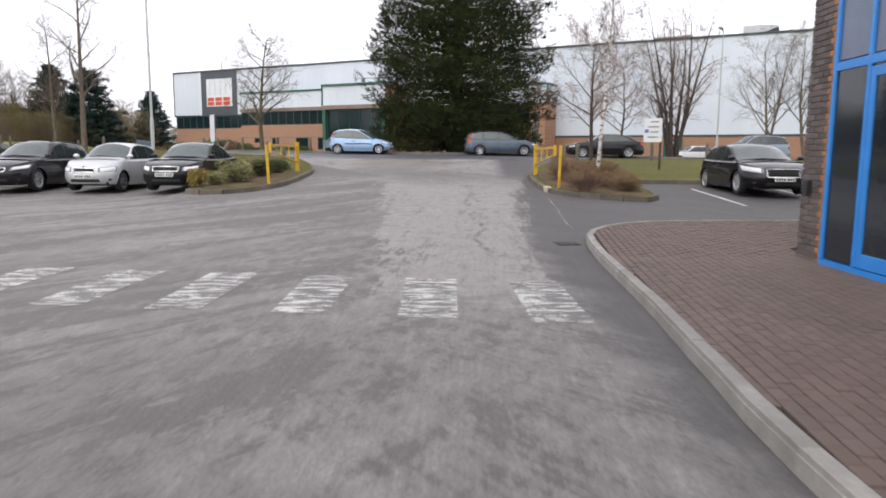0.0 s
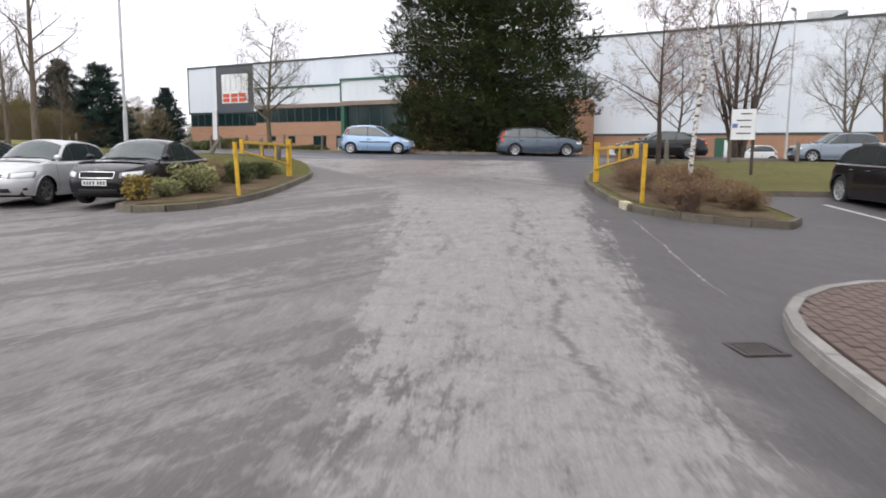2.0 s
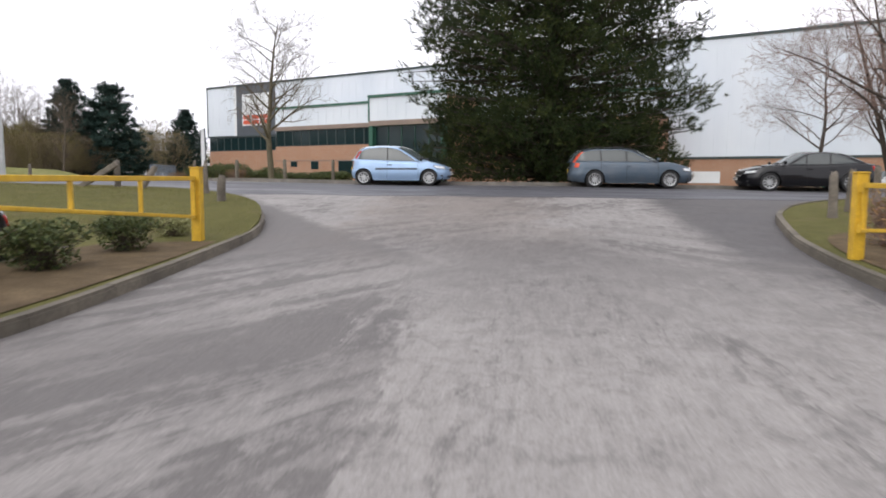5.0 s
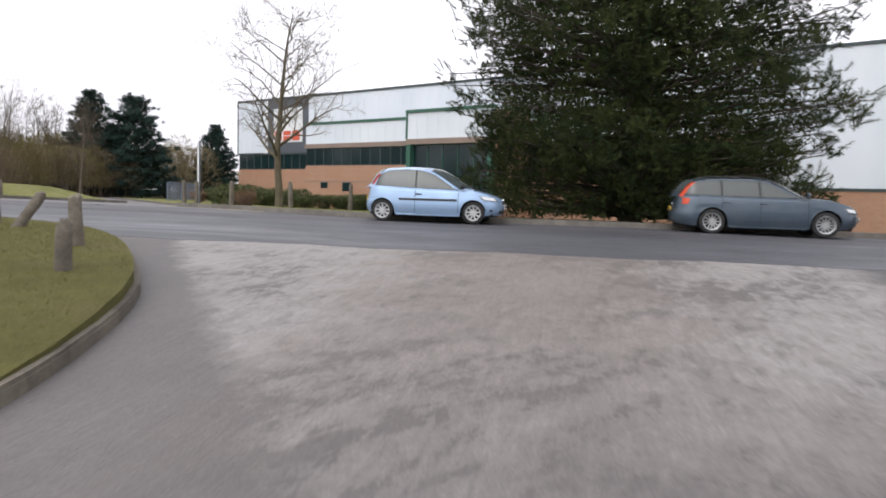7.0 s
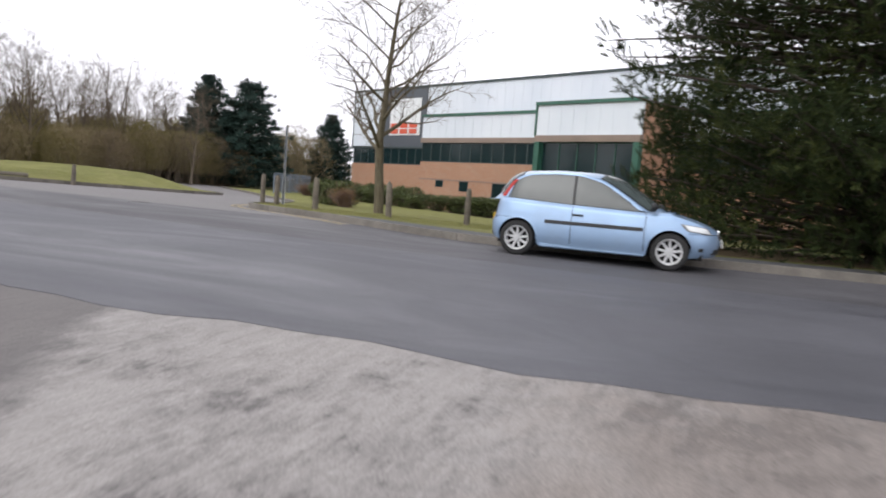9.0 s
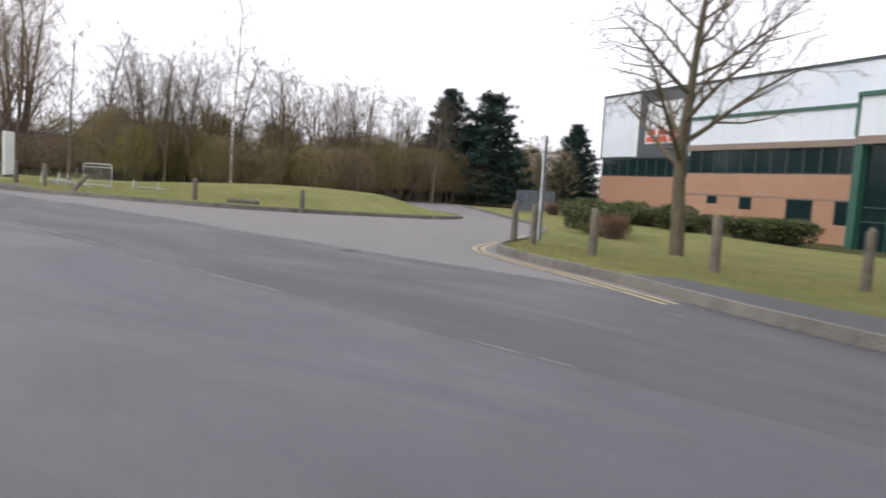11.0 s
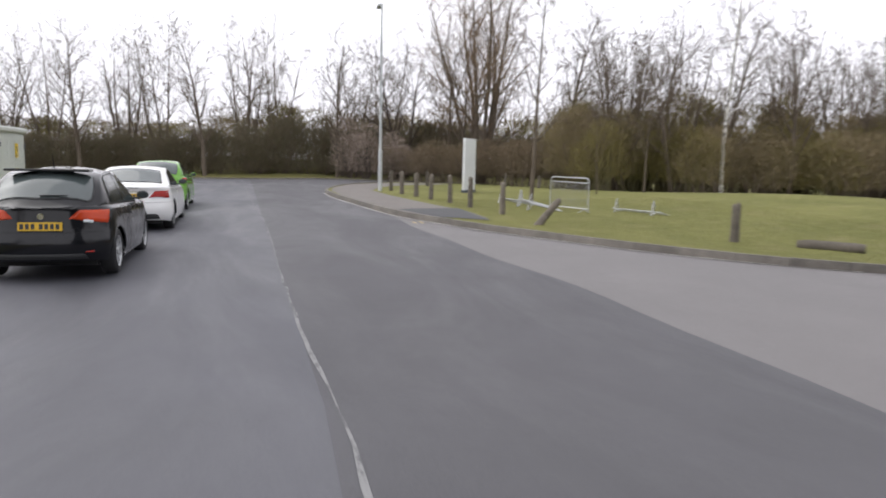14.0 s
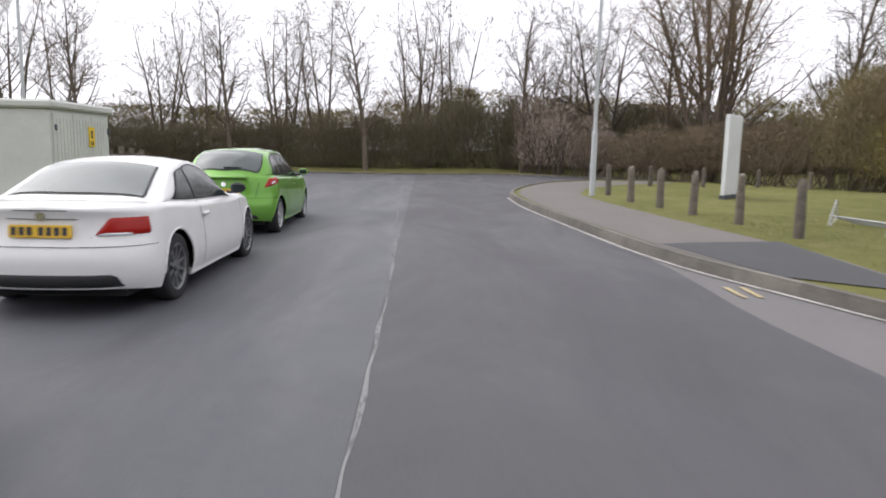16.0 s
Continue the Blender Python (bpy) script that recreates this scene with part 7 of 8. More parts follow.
def pine(seed, h, base_r, needle, tiers, boughs, tufts, per_tuft, blade, wide, clump, profile, fill, bare=.03, gaps=.0):
    """A pine: trunk, tiers of boughs turned up at their ends, and round tufts of fine needles on their side shoots."""
    rnd = random.Random(seed)
    wood = Twigs()
    v, f = [], []
    n0 = 12
    tp = [Vector((rnd.gauss(0, .05), rnd.gauss(0, .05), h * k / n0)) for k in range(n0 + 1)]
    wood.stem(tp, [.021 * h * (1 - .93 * k / n0) for k in range(n0 + 1)], 10)
    waves = [(rnd.randint(2, 6), rnd.uniform(.3, 1.2), rnd.uniform(0, 6.3), rnd.uniform(.03, .07)) for _ in range(5)]

    def tuft(c, axis, r):
        side = axis.cross(Vector((.3, .5, .8))).normalized()
        over = axis.cross(side)
        for k in range(per_tuft):
            a = k * 2.4 + rnd.uniform(-.4, .4)
            u = rnd.random()
            out = side * math.cos(a) + over * math.sin(a)
            o = c + axis * r * (u * 1.3 - .6) + out * r * .22
            q = (axis * rnd.uniform(.35, .9) + out * rnd.uniform(.5, 1.0)).normalized()
            e = o + q * blade * rnd.uniform(.7, 1.2)
            w = q.cross(out + axis * rnd.uniform(-.6, .6))
            w = w.normalized() * wide if w.length > 1e-3 else side * wide
            i = len(v)
            v.extend((o - w, o + w, e))
            f.append((i, i + 1, i + 2))

    for k in range(tiers):
        t = bare + (1 - bare - .015) * ((k + rnd.uniform(-.3, .3)) / tiers)
        t = min(.985, max(bare, t))
        z = max(.35, h * t)
        reach = base_r * float(np.interp(t, [p[0] for p in profile], [p[1] for p in profile]))
        turn = rnd.uniform(0, 6.3)
        for j in range(boughs):
            a = turn + (j + rnd.uniform(-.3, .3)) * 2 * math.pi / boughs
            if rnd.random() < gaps:
                continue
            ln = reach * rnd.uniform(.78, 1.10) * (1 + sum(w * math.sin(m_ * a + q * z + p) for m_, q, p, w in waves))
            d = Vector((math.cos(a), math.sin(a), -.20 + .55 * t)).normalized()
            pts = [Vector((0, 0, z))]
            for s_ in range(6):
                d = (d + Vector((rnd.gauss(0, .06), rnd.gauss(0, .06), .05 + .07 * t))).normalized()
                pts.append(pts[-1] + d * ln / 6)
                pts[-1].z = max(.2, pts[-1].z)
            wood.stem(pts, [.013 * ln * (1 - .85 * s_ / 6) + .008 for s_ in range(7)], 5)
            n = max(3, int(tufts * ln / base_r))
            for _ in range(n):
                u = 6 * min(.999, .28 + .75 * rnd.random() ** .7)
                i = int(u)
                p = pts[i].lerp(pts[min(6, i + 1)], u - i)
                dirn = (pts[min(6, i + 1)] - pts[i]).normalized()
                out = Vector((rnd.gauss(0, 1), rnd.gauss(0, 1), rnd.gauss(.1, .45)))
                spread_ = clump * (1.15 - .12 * u)
                c = p + out * spread_
                c.z = max(.15, c.z)
                axis = (out.normalized() * .7 + dirn * .6 + Vector((0, 0, .55))).normalized()
                wood.sliver([p, c], .010, a)
                tuft(c, axis, clump * rnd.uniform(.55, .95))
    # inner shoots, shaded and dense
    zs = np.linspace(.3, h * .95, 120)
    wt = np.interp(zs / h, [p[0] for p in profile], [p[1] for p in profile])
    cum = np.cumsum(wt) / wt.sum()
    for _ in range(fill):
        z = float(np.interp(rnd.random(), cum, zs))
        a = rnd.uniform(0, 2 * math.pi)
        r = base_r * float(np.interp(z / h, [p[0] for p in profile], [p[1] for p in profile])) * rnd.uniform(.25, .84)
        c = Vector((r * math.cos(a), r * math.sin(a), z))
        p = Vector((rnd.gauss(0, 1), rnd.gauss(0, 1), rnd.gauss(.2, .5))).normalized() * blade * rnd.uniform(.7, 1.3)
        q = p.cross(Vector((rnd.gauss(0, 1), rnd.gauss(0, 1), rnd.gauss(0, 1)))).normalized() * wide * 1.8
        i = len(v)
        v.extend((c - p, c + q, c + p, c - q))
        f.append((i, i + 1, i + 2, i + 3))
    return wood.mesh("trunk", M["bark_dark"]), raw_mesh("foliage", v, f, M[needle])


def plant_conifer(kind, x, y, label, rz=0.0, s=1.0, sz=None, rise=.1):
    g = thing("conifer", stand(x, y, rz, rise), label, "conifer", "conifers")
    part("trunk", kind[0], None, g)
    part("foliage", kind[1], None, g)
    g.scale = (s, s, sz or s)
    return g


def dense_pine(seed, h, base_r, needle, profile, clumps, fill):
    """A full-grown pine: shaded inner twigs, and rounded clumps of bottle-brush shoots crowding a ragged outline with holes."""
    rnd = random.Random(seed)
    wood = Twigs()
    v, f = [], []
    n0 = 12
    wood.stem([Vector((rnd.gauss(0, .05), rnd.gauss(0, .05), h * k / n0)) for k in range(n0 + 1)], [.42 * (1 - .93 * k / n0) for k in range(n0 + 1)], 9)
    waves = [(rnd.randint(2, 7), rnd.uniform(.5, 2.2), rnd.uniform(0, 6.3), rnd.uniform(.03, .07)) for _ in range(6)]

    def reach(a, z):
        t = min(1.0, max(0.0, z / h))
        prof = float(np.interp(t, [p[0] for p in profile], [p[1] for p in profile]))
        return base_r * prof * (1 + sum(w * math.sin(m * a + q * z + p) for m, q, p, w in waves))

    def shoot(c, axis, ln):
        side = axis.cross(Vector((.3, .5, .8))).normalized()
        over = axis.cross(side)
        for k in range(20):
            u = k / 20
            a = k * 2.4 + rnd.uniform(-.4, .4)
            out = side * math.cos(a) + over * math.sin(a)
            o = c + axis * ln * u
            q = axis * .75 + out * (.75 if u < .85 else .3)
            e = o + q * rnd.uniform(.11, .17)
            w = q.cross(out + axis * .2).normalized() * .0135
            i = len(v)
            v.extend((o - w, o + w, e))
            f.append((i, i + 1, i + 2))

    # heights weighted by the girth there
    zs = np.linspace(.25, h * .985, 160)
    wt = np.array([reach(0, z) for z in zs])
    cum = np.cumsum(wt) / wt.sum()
    for k in range(clumps):
        z = float(np.interp(rnd.random(), cum, zs))
        a = k * 2.39996
        r = reach(a, z) * (rnd.uniform(.62, 1.0) if k % 3 else rnd.uniform(.9, 1.05))
        if k % 40 == 0 and z > 1.5:
            r *= 1.1
        out = Vector((math.cos(a), math.sin(a), 0))
        c = out * r + Vector((0, 0, z))
        if noise.noise(c * .55) > .42 and z < h * .7:
            continue
        if k % 3 == 0:
            root = Vector((0, 0, max(.3, z - r * rnd.uniform(-.05, .25))))
            mid = root.lerp(c, .55) + Vector((0, 0, rnd.uniform(-.25, .1)))
            wood.stem([root, mid, c], [.075 * (1 - .7 * z / h), .05 * (1 - .7 * z / h), .012], 4)
        for _ in range(9):
            axis = (out * rnd.uniform(.1, .9) + Vector((rnd.gauss(0, .55), rnd.gauss(0, .55), rnd.gauss(.55, .45)))).normalized()
            shoot(c + Vector((rnd.gauss(0, .20), rnd.gauss(0, .20), rnd.gauss(0, .14))), axis, rnd.uniform(.22, .46))
    for _ in range(fill):
        z = float(np.interp(rnd.random(), cum, zs))
        a = rnd.uniform(0, 2 * math.pi)
        r = reach(a, z) * .88 * rnd.random() ** .45
        c = Vector((r * math.cos(a), r * math.sin(a), z + rnd.gauss(0, .1)))
        if noise.noise(c * .55) > .44:
            continue
        p = Vector((rnd.gauss(0, 1), rnd.gauss(0, 1), rnd.gauss(.4, .8))).normalized() * rnd.uniform(.09, .15)
        q = p.cross(Vector((rnd.gauss(0, 1), rnd.gauss(0, 1), rnd.gauss(0, 1)))).normalized() * rnd.uniform(.016, .028)
        i = len(v)
        v.extend((c - p, c + q, c + p, c - q))
        f.append((i, i + 1, i + 2, i + 3))
    return wood.mesh("trunk", M["bark_dark"]), raw_mesh("foliage", v, f, M[needle])


BROAD = ((0, .80), (.06, .92), (.16, 1.0), (.32, .98), (.55, .84), (.8, .56), (.93, .32), (1, .08))
SLIM = ((0, .72), (.08, .95), (.2, 1.0), (.45, .84), (.7, .56), (.88, .30), (1, .04))
big = dense_pine(5, 20.5, 5.9, "pine", BROAD, 2350, 112000)
plant_conifer(big, 0.80, 48.6, "huge dark green conifer with ragged boughs down to the ground")
far_pines = [pine(8, 13.2, 3.6, "pine_blue", 18, 8, 17, 22, .42, .034, .42, SLIM, 3500, gaps=.08), pine(9, 11.8, 3.8, "pine_blue", 15, 8, 18, 22, .42, .034, .44, SLIM, 3500, gaps=.10)]
for k, x, y, s, rz, lab in ((0, -51.8, 91.6, .90, 20, "tall blue-green pine at the end of the thicket"), (1, -47.3, 92.5, .98, 130, "broad blue-green pine at the end of the thicket"), (0, -44.6, 105.5, .74, 70, "dark blue-green pine standing alone beyond the side road"), (1, -49.8, 89.8, .5, 200, "low blue-green pine between taller ones")):
    plant_conifer(far_pines[k], x, y, lab, rz, s * 1.2, s * .97)

# trees with a place of their own
plant_tree("limes", -13.7, 51.9, "large bare tree with mossy bark before the office block", 40, .94)
plant_tree("birch", 4.78, 21.6, "leaning silver birch with black-flecked white bark", 0, 1.0)
plant_tree("cherry", 6.35, 30.2, "small bare cherry tree with reddish twigs", 10, 1.0)
plant_tree("cherry", 11.4, 45.6, "small bare cherry tree with reddish twigs", 120, 1.05)
plant_tree("multi", 15.3, 47.0, "many-stemmed bare tree with upright dark limbs", 0, 1.12)
plant_tree("works", 23.2, 50.5, "bare tree before the works wall", 60, 1.0)
plant_tree("works", 26.3, 50.5, "bare tree before the works wall", 160, 1.05)
plant_tree("lawn", -41.95, 50.1, "slim bare tree with a pale brown trunk on the lawn", 0, 1.15)
plant_tree("sapling", -46.8, 57.7, "slim bare young tree on the lawn", 80, .9)
plant_tree("sapling", -47.1, 55.5, "slim bare young tree on the lawn", 200, .7)
plant_tree("oak", -67.0, 56.8, "tall many-limbed bare tree with golden twigs behind the lawn", 0, 1.22)
plant_tree("round", -71.5, 52.2, "round-headed bare tree in the hedge line", 120, .92)
plant_tree("tall_birch", -52.2, 66.05, "tall silver birch rising out of the thicket", 0, 1.0)
plant_tree("row_c", -51.5, 79.0, "bare tree rising from the thicket", 110, .95)
plant_tree("verge", -14.86, 28.6, "bare tree with a stout trunk behind the parked cars", 0, .86)
plant_tree("verge", -17.0, 30.4, "smaller bare tree behind the parked cars", 140, .62)

rnd = random.Random(17)
kinds = ("row_a", "row_b", "row_c")
for k in range(26):
    y = -14 + k * 2.75 + rnd.uniform(-.8, .8)
    front = k % 3 == 1
    plant_tree(kinds[k % 3], -69.2 if front else -74.5 + rnd.uniform(-2.0, 2.0), y, "bare tree with a pale trunk before the hedge" if front else "tall bare tree in the hedge line", rnd.uniform(0, 360), rnd.uniform(.70, .82) if front else rnd.uniform(.78, 1.02), rise=.1 if front else .6)
for x, y, s in ((-58, 63, 1.0), (-61, 68, .95), (-55.5, 68.5, .9), (-58, 75, 1.05), (-62, 80, 1.0), (-52, 85, .85), (-56, 88, .9), (-64, 62, 1.0), (-66, 72, 1.05), (-50, 90, .8), (-47.5, 84, .7), (-66, 90, 1.0)):
    plant_tree(kinds[int(x * 7 + y) % 3], x, y, "bare tree rising from the thicket", rnd.uniform(0, 360), s * .95)
for x, y, s in ((-40, 120, .9), (-34, 128, .85), (-46, 140, .9), (-70, 150, 1.0), (-80, 138, 1.0), (-28, 122, .8)):
    plant_tree(kinds[int(x * 3 + y) % 3], x, y, "bare tree in the distance", rnd.uniform(0, 360), s)


# thicket and hedge: masses of stems and buds
def thicket(seed, w, d, h, stems, twigs, twig_m, leaf_m, lobes=6, length=.42, wide=.011, foot=.22):
    """A mass of bare stems filled with countless fine twigs and buds: several rounded heads with fuzzy tops."""
    rnd = random.Random(seed)
    t = Twigs()
    fuzz = Twigs()
    heads = []
    for k in range(lobes):
        x, y = rnd.uniform(-.36, .36) * w, rnd.uniform(-.34, .34) * d
        heads.append((x, y, w * rnd.uniform(.22, .34), d * rnd.uniform(.24, .36), h * rnd.uniform(.68, 1.0)))
    for k in range(stems):
        x, y, rx, ry, hh = heads[k % lobes]
        b = Vector((x + rnd.gauss(0, rx * .35), y + rnd.gauss(0, ry * .35), -.1))
        e = Vector((x + rnd.gauss(0, rx * .6), y + rnd.gauss(0, ry * .6), hh * rnd.uniform(.6, 1.05)))
        m_ = b.lerp(e, .5) + Vector((rnd.gauss(0, .12), rnd.gauss(0, .12), 0))
        t.stem([b, m_, e], [.030, .019, .004], 3, True)
    for _ in range(twigs):
        x, y, rx, ry, hh = rnd.choice(heads)
        u = rnd.random()
        z = hh * (foot + (1 - foot) * u ** .85)
        v_ = (z / hh)
        r = math.sqrt(max(.02, 1 - max(0, (v_ - .45) / .58) ** 2)) * (.72 + .28 * min(1, v_ / .35))
        a, q = rnd.uniform(0, 6.2832), rnd.random() ** .42
        p = Vector((x + rx * r * q * math.cos(a) * 1.1, y + ry * r * q * math.sin(a) * 1.1, z))
        dr = Vector((math.cos(a) * .55 * q + rnd.gauss(0, .40), math.sin(a) * .55 * q + rnd.gauss(0, .40), rnd.uniform(.25, 1.1))).normalized()
        fuzz.sliver([p, p + dr * length * rnd.uniform(.5, 1.35)], wide * rnd.uniform(.6, 1.3), rnd.uniform(0, 6.3))
    return t.mesh("branchwork", M[twig_m], False), fuzz.mesh("foliage", M[leaf_m], False)


def plant_thicket(kind, x, y, rz, s, sz, label, rise=.08, name="thicket", g=""):
    ob = thing(name, stand(x, y, rz, rise), label, "thicket", g, "stuff")
    part("branchwork", kind[0], None, ob)
    part("foliage", kind[1], None, ob)
    ob.scale = (s, s, sz)


FAR_TK = [thicket(4, 6.0, 4.0, 5.4, 40, 3600, "twig", "bud", 6, .6, .020), thicket(5, 6.0, 4.0, 5.0, 40, 3600, "twig", "bud_green", 6, .6, .020)]
TK = [thicket(1, 6.0, 4.2, 5.8, 60, 9500, "twig", "bud", 7), thicket(2, 5.6, 4.2, 5.2, 60, 10500, "bark_green", "bud_green", 7), thicket(3, 6.0, 4.2, 5.0, 60, 9500, "twig", "bud_brown", 7)]
rnd = random.Random(23)
edge_line = smooth_line([(-58.5, 60.5), (-54.5, 65.5), (-52.5, 71), (-51.5, 77), (-50.5, 83), (-49.5, 89), (-49, 94)], 2.5)
for k, (x, y) in enumerate(edge_line):
    for row in range(3):
        kind = TK[1] if k in (1, 2, 5) and row < 2 else TK[(k * 2 + row) % 3 if rnd.random() < .75 else 0]
        if row == 2:
            kind = FAR_TK[k % 2]
        plant_thicket(kind, x - row * 2.7 + rnd.uniform(-.6, .6), y + row * 1.0 + rnd.uniform(-.6, .6), rnd.uniform(0, 360), rnd.uniform(.9, 1.1), rnd.choice((.72, .84, .95, 1.04)) * (1 + .14 * row), "dense leafless thicket with olive-brown buds")
HEDGE = [thicket(7, 5.2, 3.0, 2.7, 50, 8200, "twig", "hedge_leaf", 8, .40, .014, .04), thicket(8, 5.2, 3.0, 2.5, 50, 8200, "twig", "hedge_leaf", 8, .40, .014, .04)]
for k in range(34):
    y = -16 + k * 2.75
    plant_thicket(HEDGE[k % 2], -72.0 + rnd.uniform(-.5, .5) - max(0, y - 48) * .25, y, 90 + rnd.uniform(-15, 15), rnd.uniform(.9, 1.0), rnd.uniform(1.0, 1.18) * (1 + .55 * ease(36, 46, y)), "dense dark brown hedge of bare stems", .25, "hedge")
for k in range(7):
    plant_thicket(FAR_TK[k % 2], -72 + k * 4.2 + rnd.uniform(-1, 1), 101 + (k % 3) * 4 + rnd.uniform(-1, 1), rnd.uniform(0, 360), 1.4, 1.45, "brown-green thicket beyond the pines")
for x, y, s in ((-55, 60.5, .9), (-52.5, 63.5, .85), (-60.5, 64.5, 1.0), (-50.5, 70, .85), (-54, 77, .95), (-49.5, 75.5, .8), (-53.5, 81, .9), (-51.5, 87.5, .8)):
    plant_tree(kinds[int(x * 5 + y) % 3], x - 2.5, y + 1.5, "bare tree rising from the thicket", rnd.uniform(0, 360), s)
for k in range(14):
    plant_thicket(FAR_TK[k % 2], -38 - k * 3.6 + rnd.uniform(-1, 1), 122 + rnd.uniform(-4, 4) + (k % 2) * 5, rnd.uniform(0, 360), 1.15, 1.0, "brown-green thicket in the distance")
for k in range(19):
    plant_thicket(FAR_TK[k % 2], -79.5 + rnd.uniform(-1.5, 1.5), -14 + k * 4.6 + rnd.uniform(-1, 1), rnd.uniform(0, 360), 1.35, rnd.uniform(.62, .80) * (1 + .45 * ease(34, 46, -14 + k * 4.6)), "brown-green thicket behind the hedge", .9)
for x, y, s, sz in ((-64.6, 54.6, 1.0, .62), (-63.4, 58.2, 1.0, .66), (-66.2, 51.8, .9, .5)):
    plant_thicket(TK[2], x, y, 40 * x, s, sz, "low brown thicket at the edge of the lawn", .15)
BLOSSOM = thicket(9, 4.6, 3.6, 4.4, 60, 5200, "bark_dark", "blossom", 6, .34, .014, .10)
for x, y, s in ((-67.6, 47.9, .95), (-67.4, 51.2, .75)):
    plant_thicket(BLOSSOM, x, y, 30 * y, s, s, "bush with pale blossom before the hedge", .2, "blossom_bush")

# shrubs in the beds
VAR = shrub_kind(1, 1.25, .8, "variegated", "twig", 1700, .045)
GOLD = shrub_kind(2, .7, .6, "gold", "twig", 700, .04)
HEATH = shrub_kind(3, 1.5, .66, "heath", "twig_red", 4200, .023, 12, 520)
RUST = shrub_kind(4, 1.1, .75, "dead_leaf", "twig_red", 800, .03, 8, 340)
EVER = shrub_kind(5, 1.6, .95, "shrub", "bark_dark", 2000, .055)
for kind, x, y, s, lab in ((GOLD, -6.9, 19.4, .95, "small golden-leaved shrub by the kerb"), (VAR, -6.6, 20.1, .5, "cream-variegated shrub in the bed"), (VAR, -6.25, 20.9, .85, "cream-variegated shrub in the bed"), (RUST, -6.5, 22.0, .85, "rusty-brown bare shrub in the bed"), (EVER, -6.1, 23.2, .55, "low dark evergreen shrub under the gate"),
                           (EVER, -5.95, 24.6, .48, "low dark evergreen shrub under the gate"), (VAR, -6.7, 23.8, .5, "cream-variegated shrub in the bed"), (VAR, -6.0, 26.0, .42, "cream-variegated shrub in the bed")):
    plant_shrub(kind, x, y, lab, x * 91 % 360, s)
rnd = random.Random(31)
for k in range(17):
    a = k / 16
    x, y = 4.15 + rnd.uniform(-.35, .55) + .6 * (k % 2), 18.7 + a * 7.2 + rnd.uniform(-.3, .3)
    plant_shrub(HEATH if k % 4 else RUST, x, y, "low brown heath shrub in the bed", k * 77, rnd.uniform(.68, 1.0))
for k in range(24):
    s = 13.5 + k * .86
    p = HALL @ Vector((s, -12.2 - rnd.uniform(0, 2.0), 0))
    plant_shrub(EVER if k % 3 else RUST, p.x, p.y, "rounded shrub in the bed before the office block" if k % 3 else "red-brown shrub before the office block", k * 61, rnd.uniform(1.3, 1.7), rnd.uniform(1.0, 1.5), .1)
for k in range(6):
    plant_shrub(EVER if k % 3 else RUST, -17.6 - k * 1.0, 57.0 + k * 1.5, "dense shrub along the side road", k * 50, 1.25, 1.2, .1)


# grass blades along the nearest verges
def blades(name, poly, count, area, h, seed, label, keep=None, crown=None, mat="blade"):
    rnd = random.Random(seed)
    x0, x1, y0, y1 = area
    v, f = [], []
    while len(f) < count:
        x, y = rnd.uniform(x0, x1), rnd.uniform(y0, y1)
        if not inside(x, y, poly) or (keep and not keep(x, y)):
            continue
        z = land(x, y) + .105 + (crown(x, y) if crown else 0)
        a = rnd.uniform(0, math.pi)
        w = .0035 * rnd.uniform(.7, 1.4)
        hh = h * rnd.uniform(.5, 1.3)
        k = len(v)
        dx, dy = math.cos(a) * w, math.sin(a) * w
        v += [(x - dx, y - dy, z), (x + dx, y + dy, z), (x + rnd.gauss(0, hh * .45), y + rnd.gauss(0, hh * .45), z + hh)]
        f.append((k, k + 1, k + 2))
    ob = new(name, raw_mesh(name, v, f, M[mat]))
    return tagged(ob, label, "grass", kind="stuff")


blades("grass_blades", island_w, 42000, (-14, -5.1, 26.2, 36), .035, 3, "short green and straw-coloured grass blades", crown=mound_s, mat="dull_blade")
blades("grass_blades", verge_w, 36000, (-44, -27, 44.5, 56), .05, 4, "short green and straw-coloured grass blades", keep=lambda x, y: y > 46.6 or x > -35.5, crown=mound_w)
blades("grass_blades", verge_n, 30000, (-17, -4, 44.2, 50), .05, 5, "short green and straw-coloured grass blades", keep=lambda x, y: y > 46 or x < -12.5)

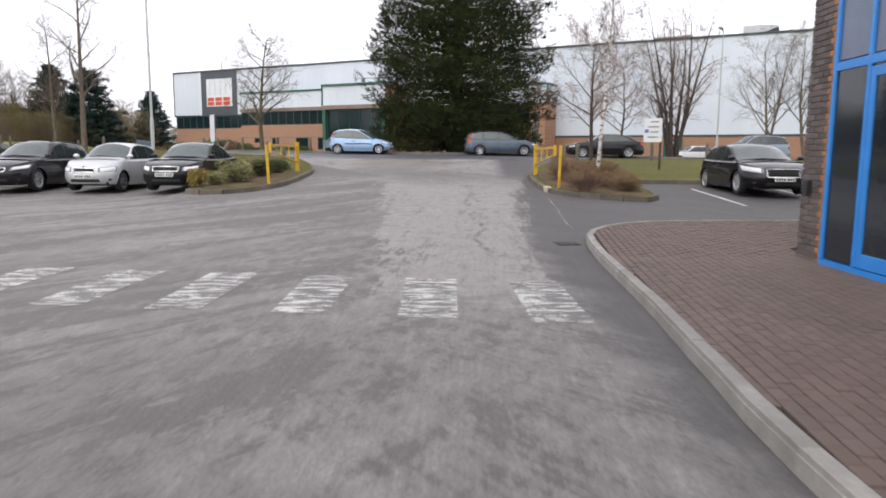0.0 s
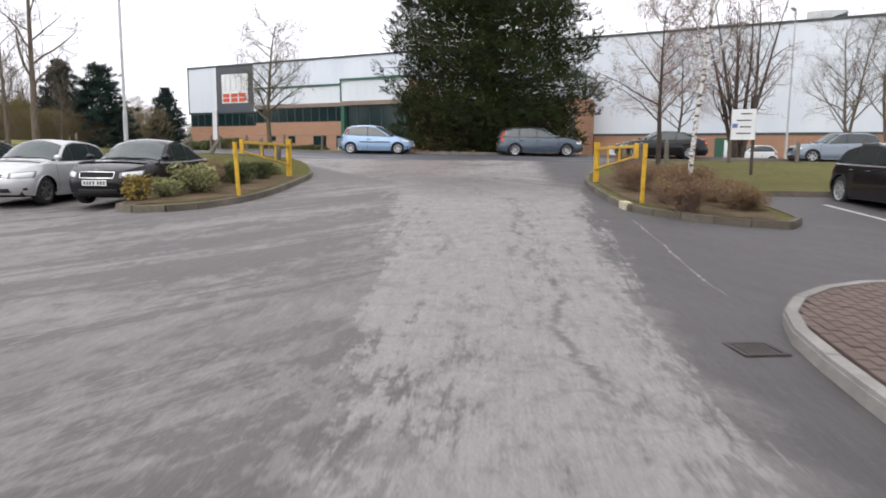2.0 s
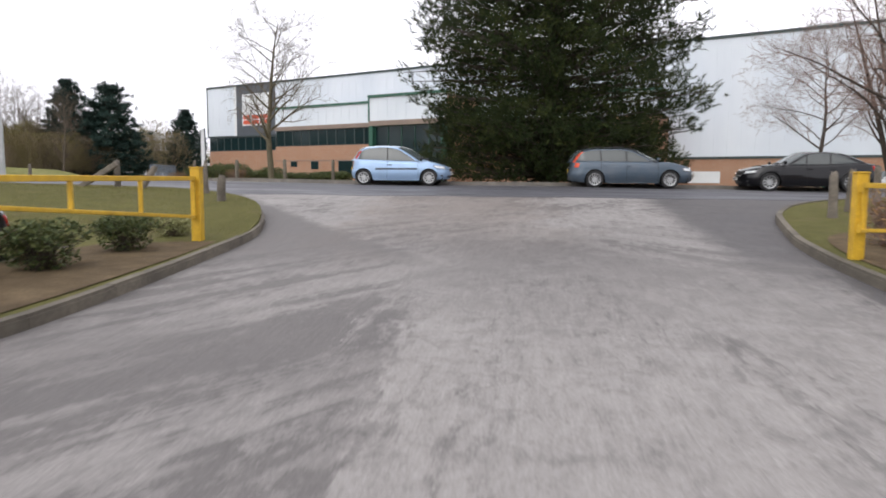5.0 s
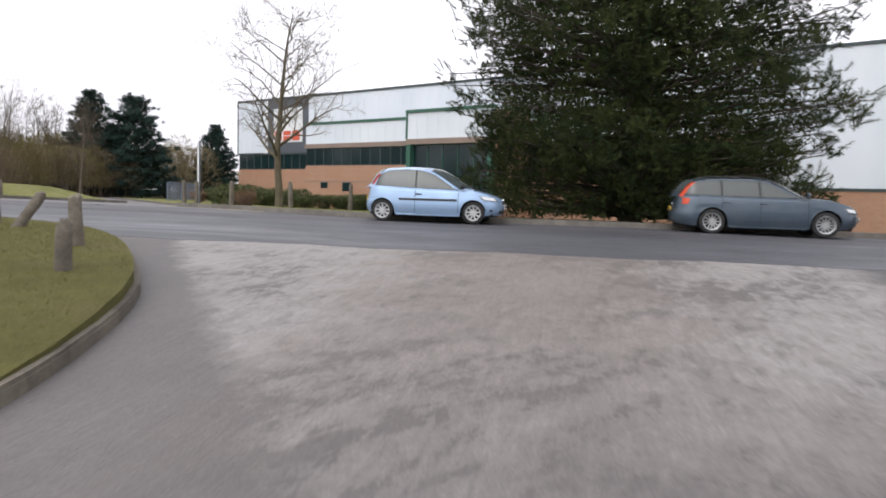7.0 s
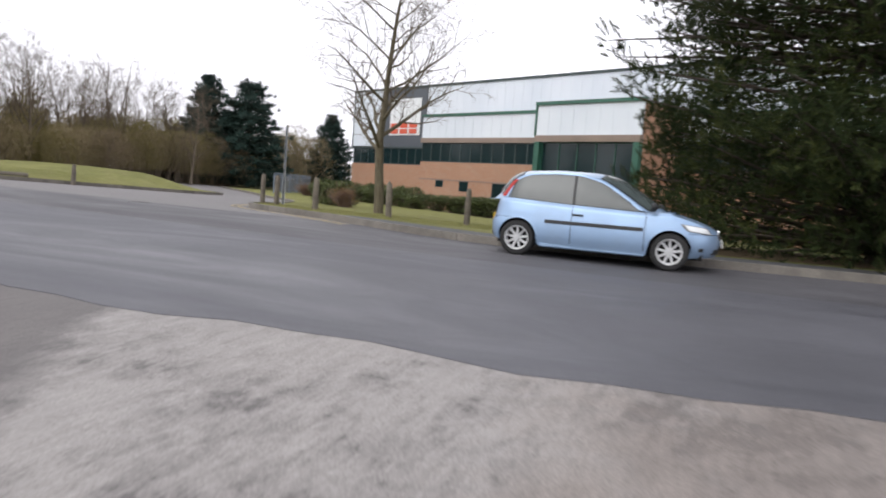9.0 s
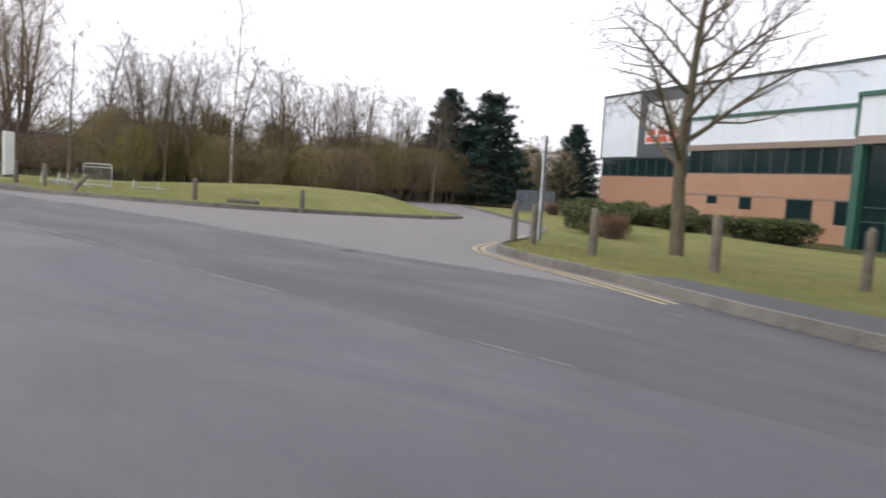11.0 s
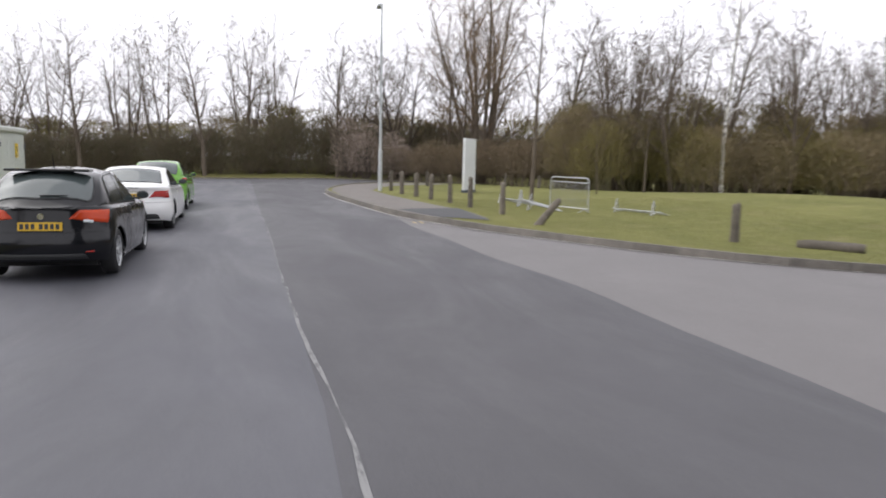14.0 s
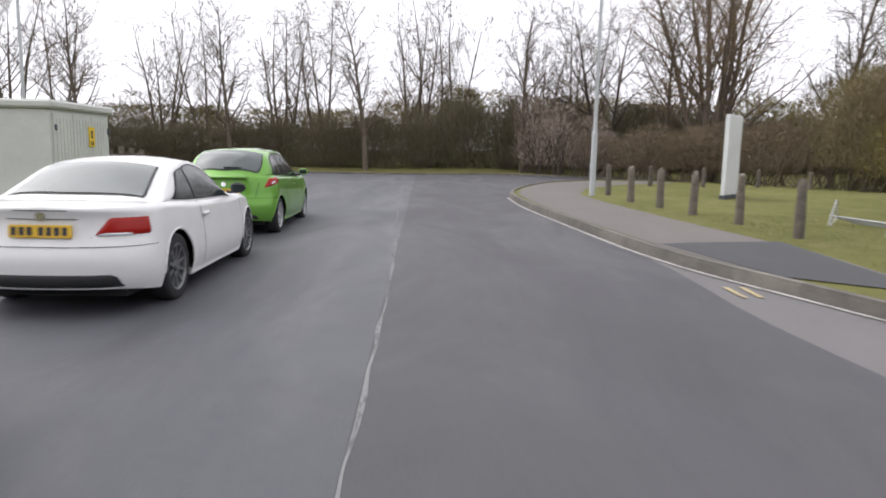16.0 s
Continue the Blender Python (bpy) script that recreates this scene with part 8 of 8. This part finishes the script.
# ---- block paving and the brick pier: pieces ----
def paving_blocks():
    """Red-brown blocks in stretcher rows across the footway, laid on sand."""
    bed = draped("block_paving", paving, 0.085, M["paver_joint"], "red-brown block paving with sandy joints", "paving", cell=1.0)
    bm = box(bmesh.new(), -.0955, .0955, -.0455, .0455, -.03, .0)
    bmesh.ops.bevel(bm, geom=[e for e in bm.edges if all(v.co.z > -.001 for v in e.verts)], offset=.005, segments=1, affect="EDGES")
    proto = mesh_of(bm, "paver")
    proto.materials.append(M["paver"])
    pv = [v.co.copy() for v in proto.vertices]
    pf = [tuple(p.vertices) for p in proto.polygons]
    inner = [(x + (.06 if x < 29 else 0), y - (.06 if y > 12 else 0)) for x, y in smooth_line(PAVING, .3)] + PAVING_BACK
    rnd = random.Random(9)
    near, rest = [], []
    th = radians(-6)
    for j in range(-4, 100):
        for i in range(-8, 82):
            u, w = j * .1 + .9, i * .2 + (.1 if j % 2 else 0)
            x, y = u * math.cos(th) - w * math.sin(th), u * math.sin(th) + w * math.cos(th)
            if x > 9.5 or y < -1 or y > 13 or not inside(x, y, inner) or (x > 5.0 and y < 9.75):
                continue
            m = pose(x, y, land(x, y) + .118 + rnd.gauss(0, .0016), rnd.gauss(0, .5), rnd.gauss(0, .5), 90 + math.degrees(th) + rnd.gauss(0, .5))
            (near if 4.7 < y < 8.4 and x < 3.6 and len(near) < 290 else rest).append(m)
    for m in near:
        part("paver", proto, None, bed, m=m)
    v, f = [], []
    for m in rest:
        k = len(v)
        v += [m @ p for p in pv]
        f += [tuple(k + a for a in q) for q in pf]
    me = bpy.data.meshes.new("pavers")
    me.from_pydata(v, [], f)
    n = Nodes("red_brown_pavers_joined")
    c = n.coord()
    col = n.mix(n.ramp(n.add("NewGeometry").outputs["Random Per Island"], (0.0, 0.0), (1.0, 1.0)), (0.114, 0.081, 0.068), (0.146, 0.104, 0.088))
    col = n.mix(n.ramp(n.noise(c, 50, 6, .65), (.35, 0.0), (.65, .5)), col, (0.10, 0.065, 0.055))
    col = n.mix(n.ramp(n.noise(c, .9, 5, .6), (.5, 0.0), (.75, .5)), col, (0.13, 0.115, 0.10))
    n.colour(col)
    n.set(Roughness=.82)
    me.materials.append(n.mat)
    ob = new("pavers", me)
    ob.parent = bed
    tagged(ob, kind="stuff")


paving_blocks()


def pier_bricks():
    """The pier's front in alternating long and short bricks, orange at the corner next the frame."""
    dims = {}

    def brick_mesh(w, d, mat):
        key = (round(w, 3), round(d, 3), mat)
        if key not in dims:
            bm = box(bmesh.new(), 0, w, 0, d, 0, .065, bevel=.004)
            me = mesh_of(bm, "brick")
            me.materials.append(M[mat])
            dims[key] = me
        return dims[key]

    rnd = random.Random(4)
    for row in range(98):
        z = .005 + row * .075
        x = 0.0
        lens = (.2125, .215, .1025) if row % 2 == 0 else (.1025, .215, .152, .0505)
        for k, w in enumerate(lens):
            mat = "brick_orange" if k == len(lens) - 1 else "brick"
            part("brick", brick_mesh(w, .09, mat), None, near, m=pose(x, -.004 + rnd.uniform(-.002, .002), z))
            x += w + .01


pier_bricks()
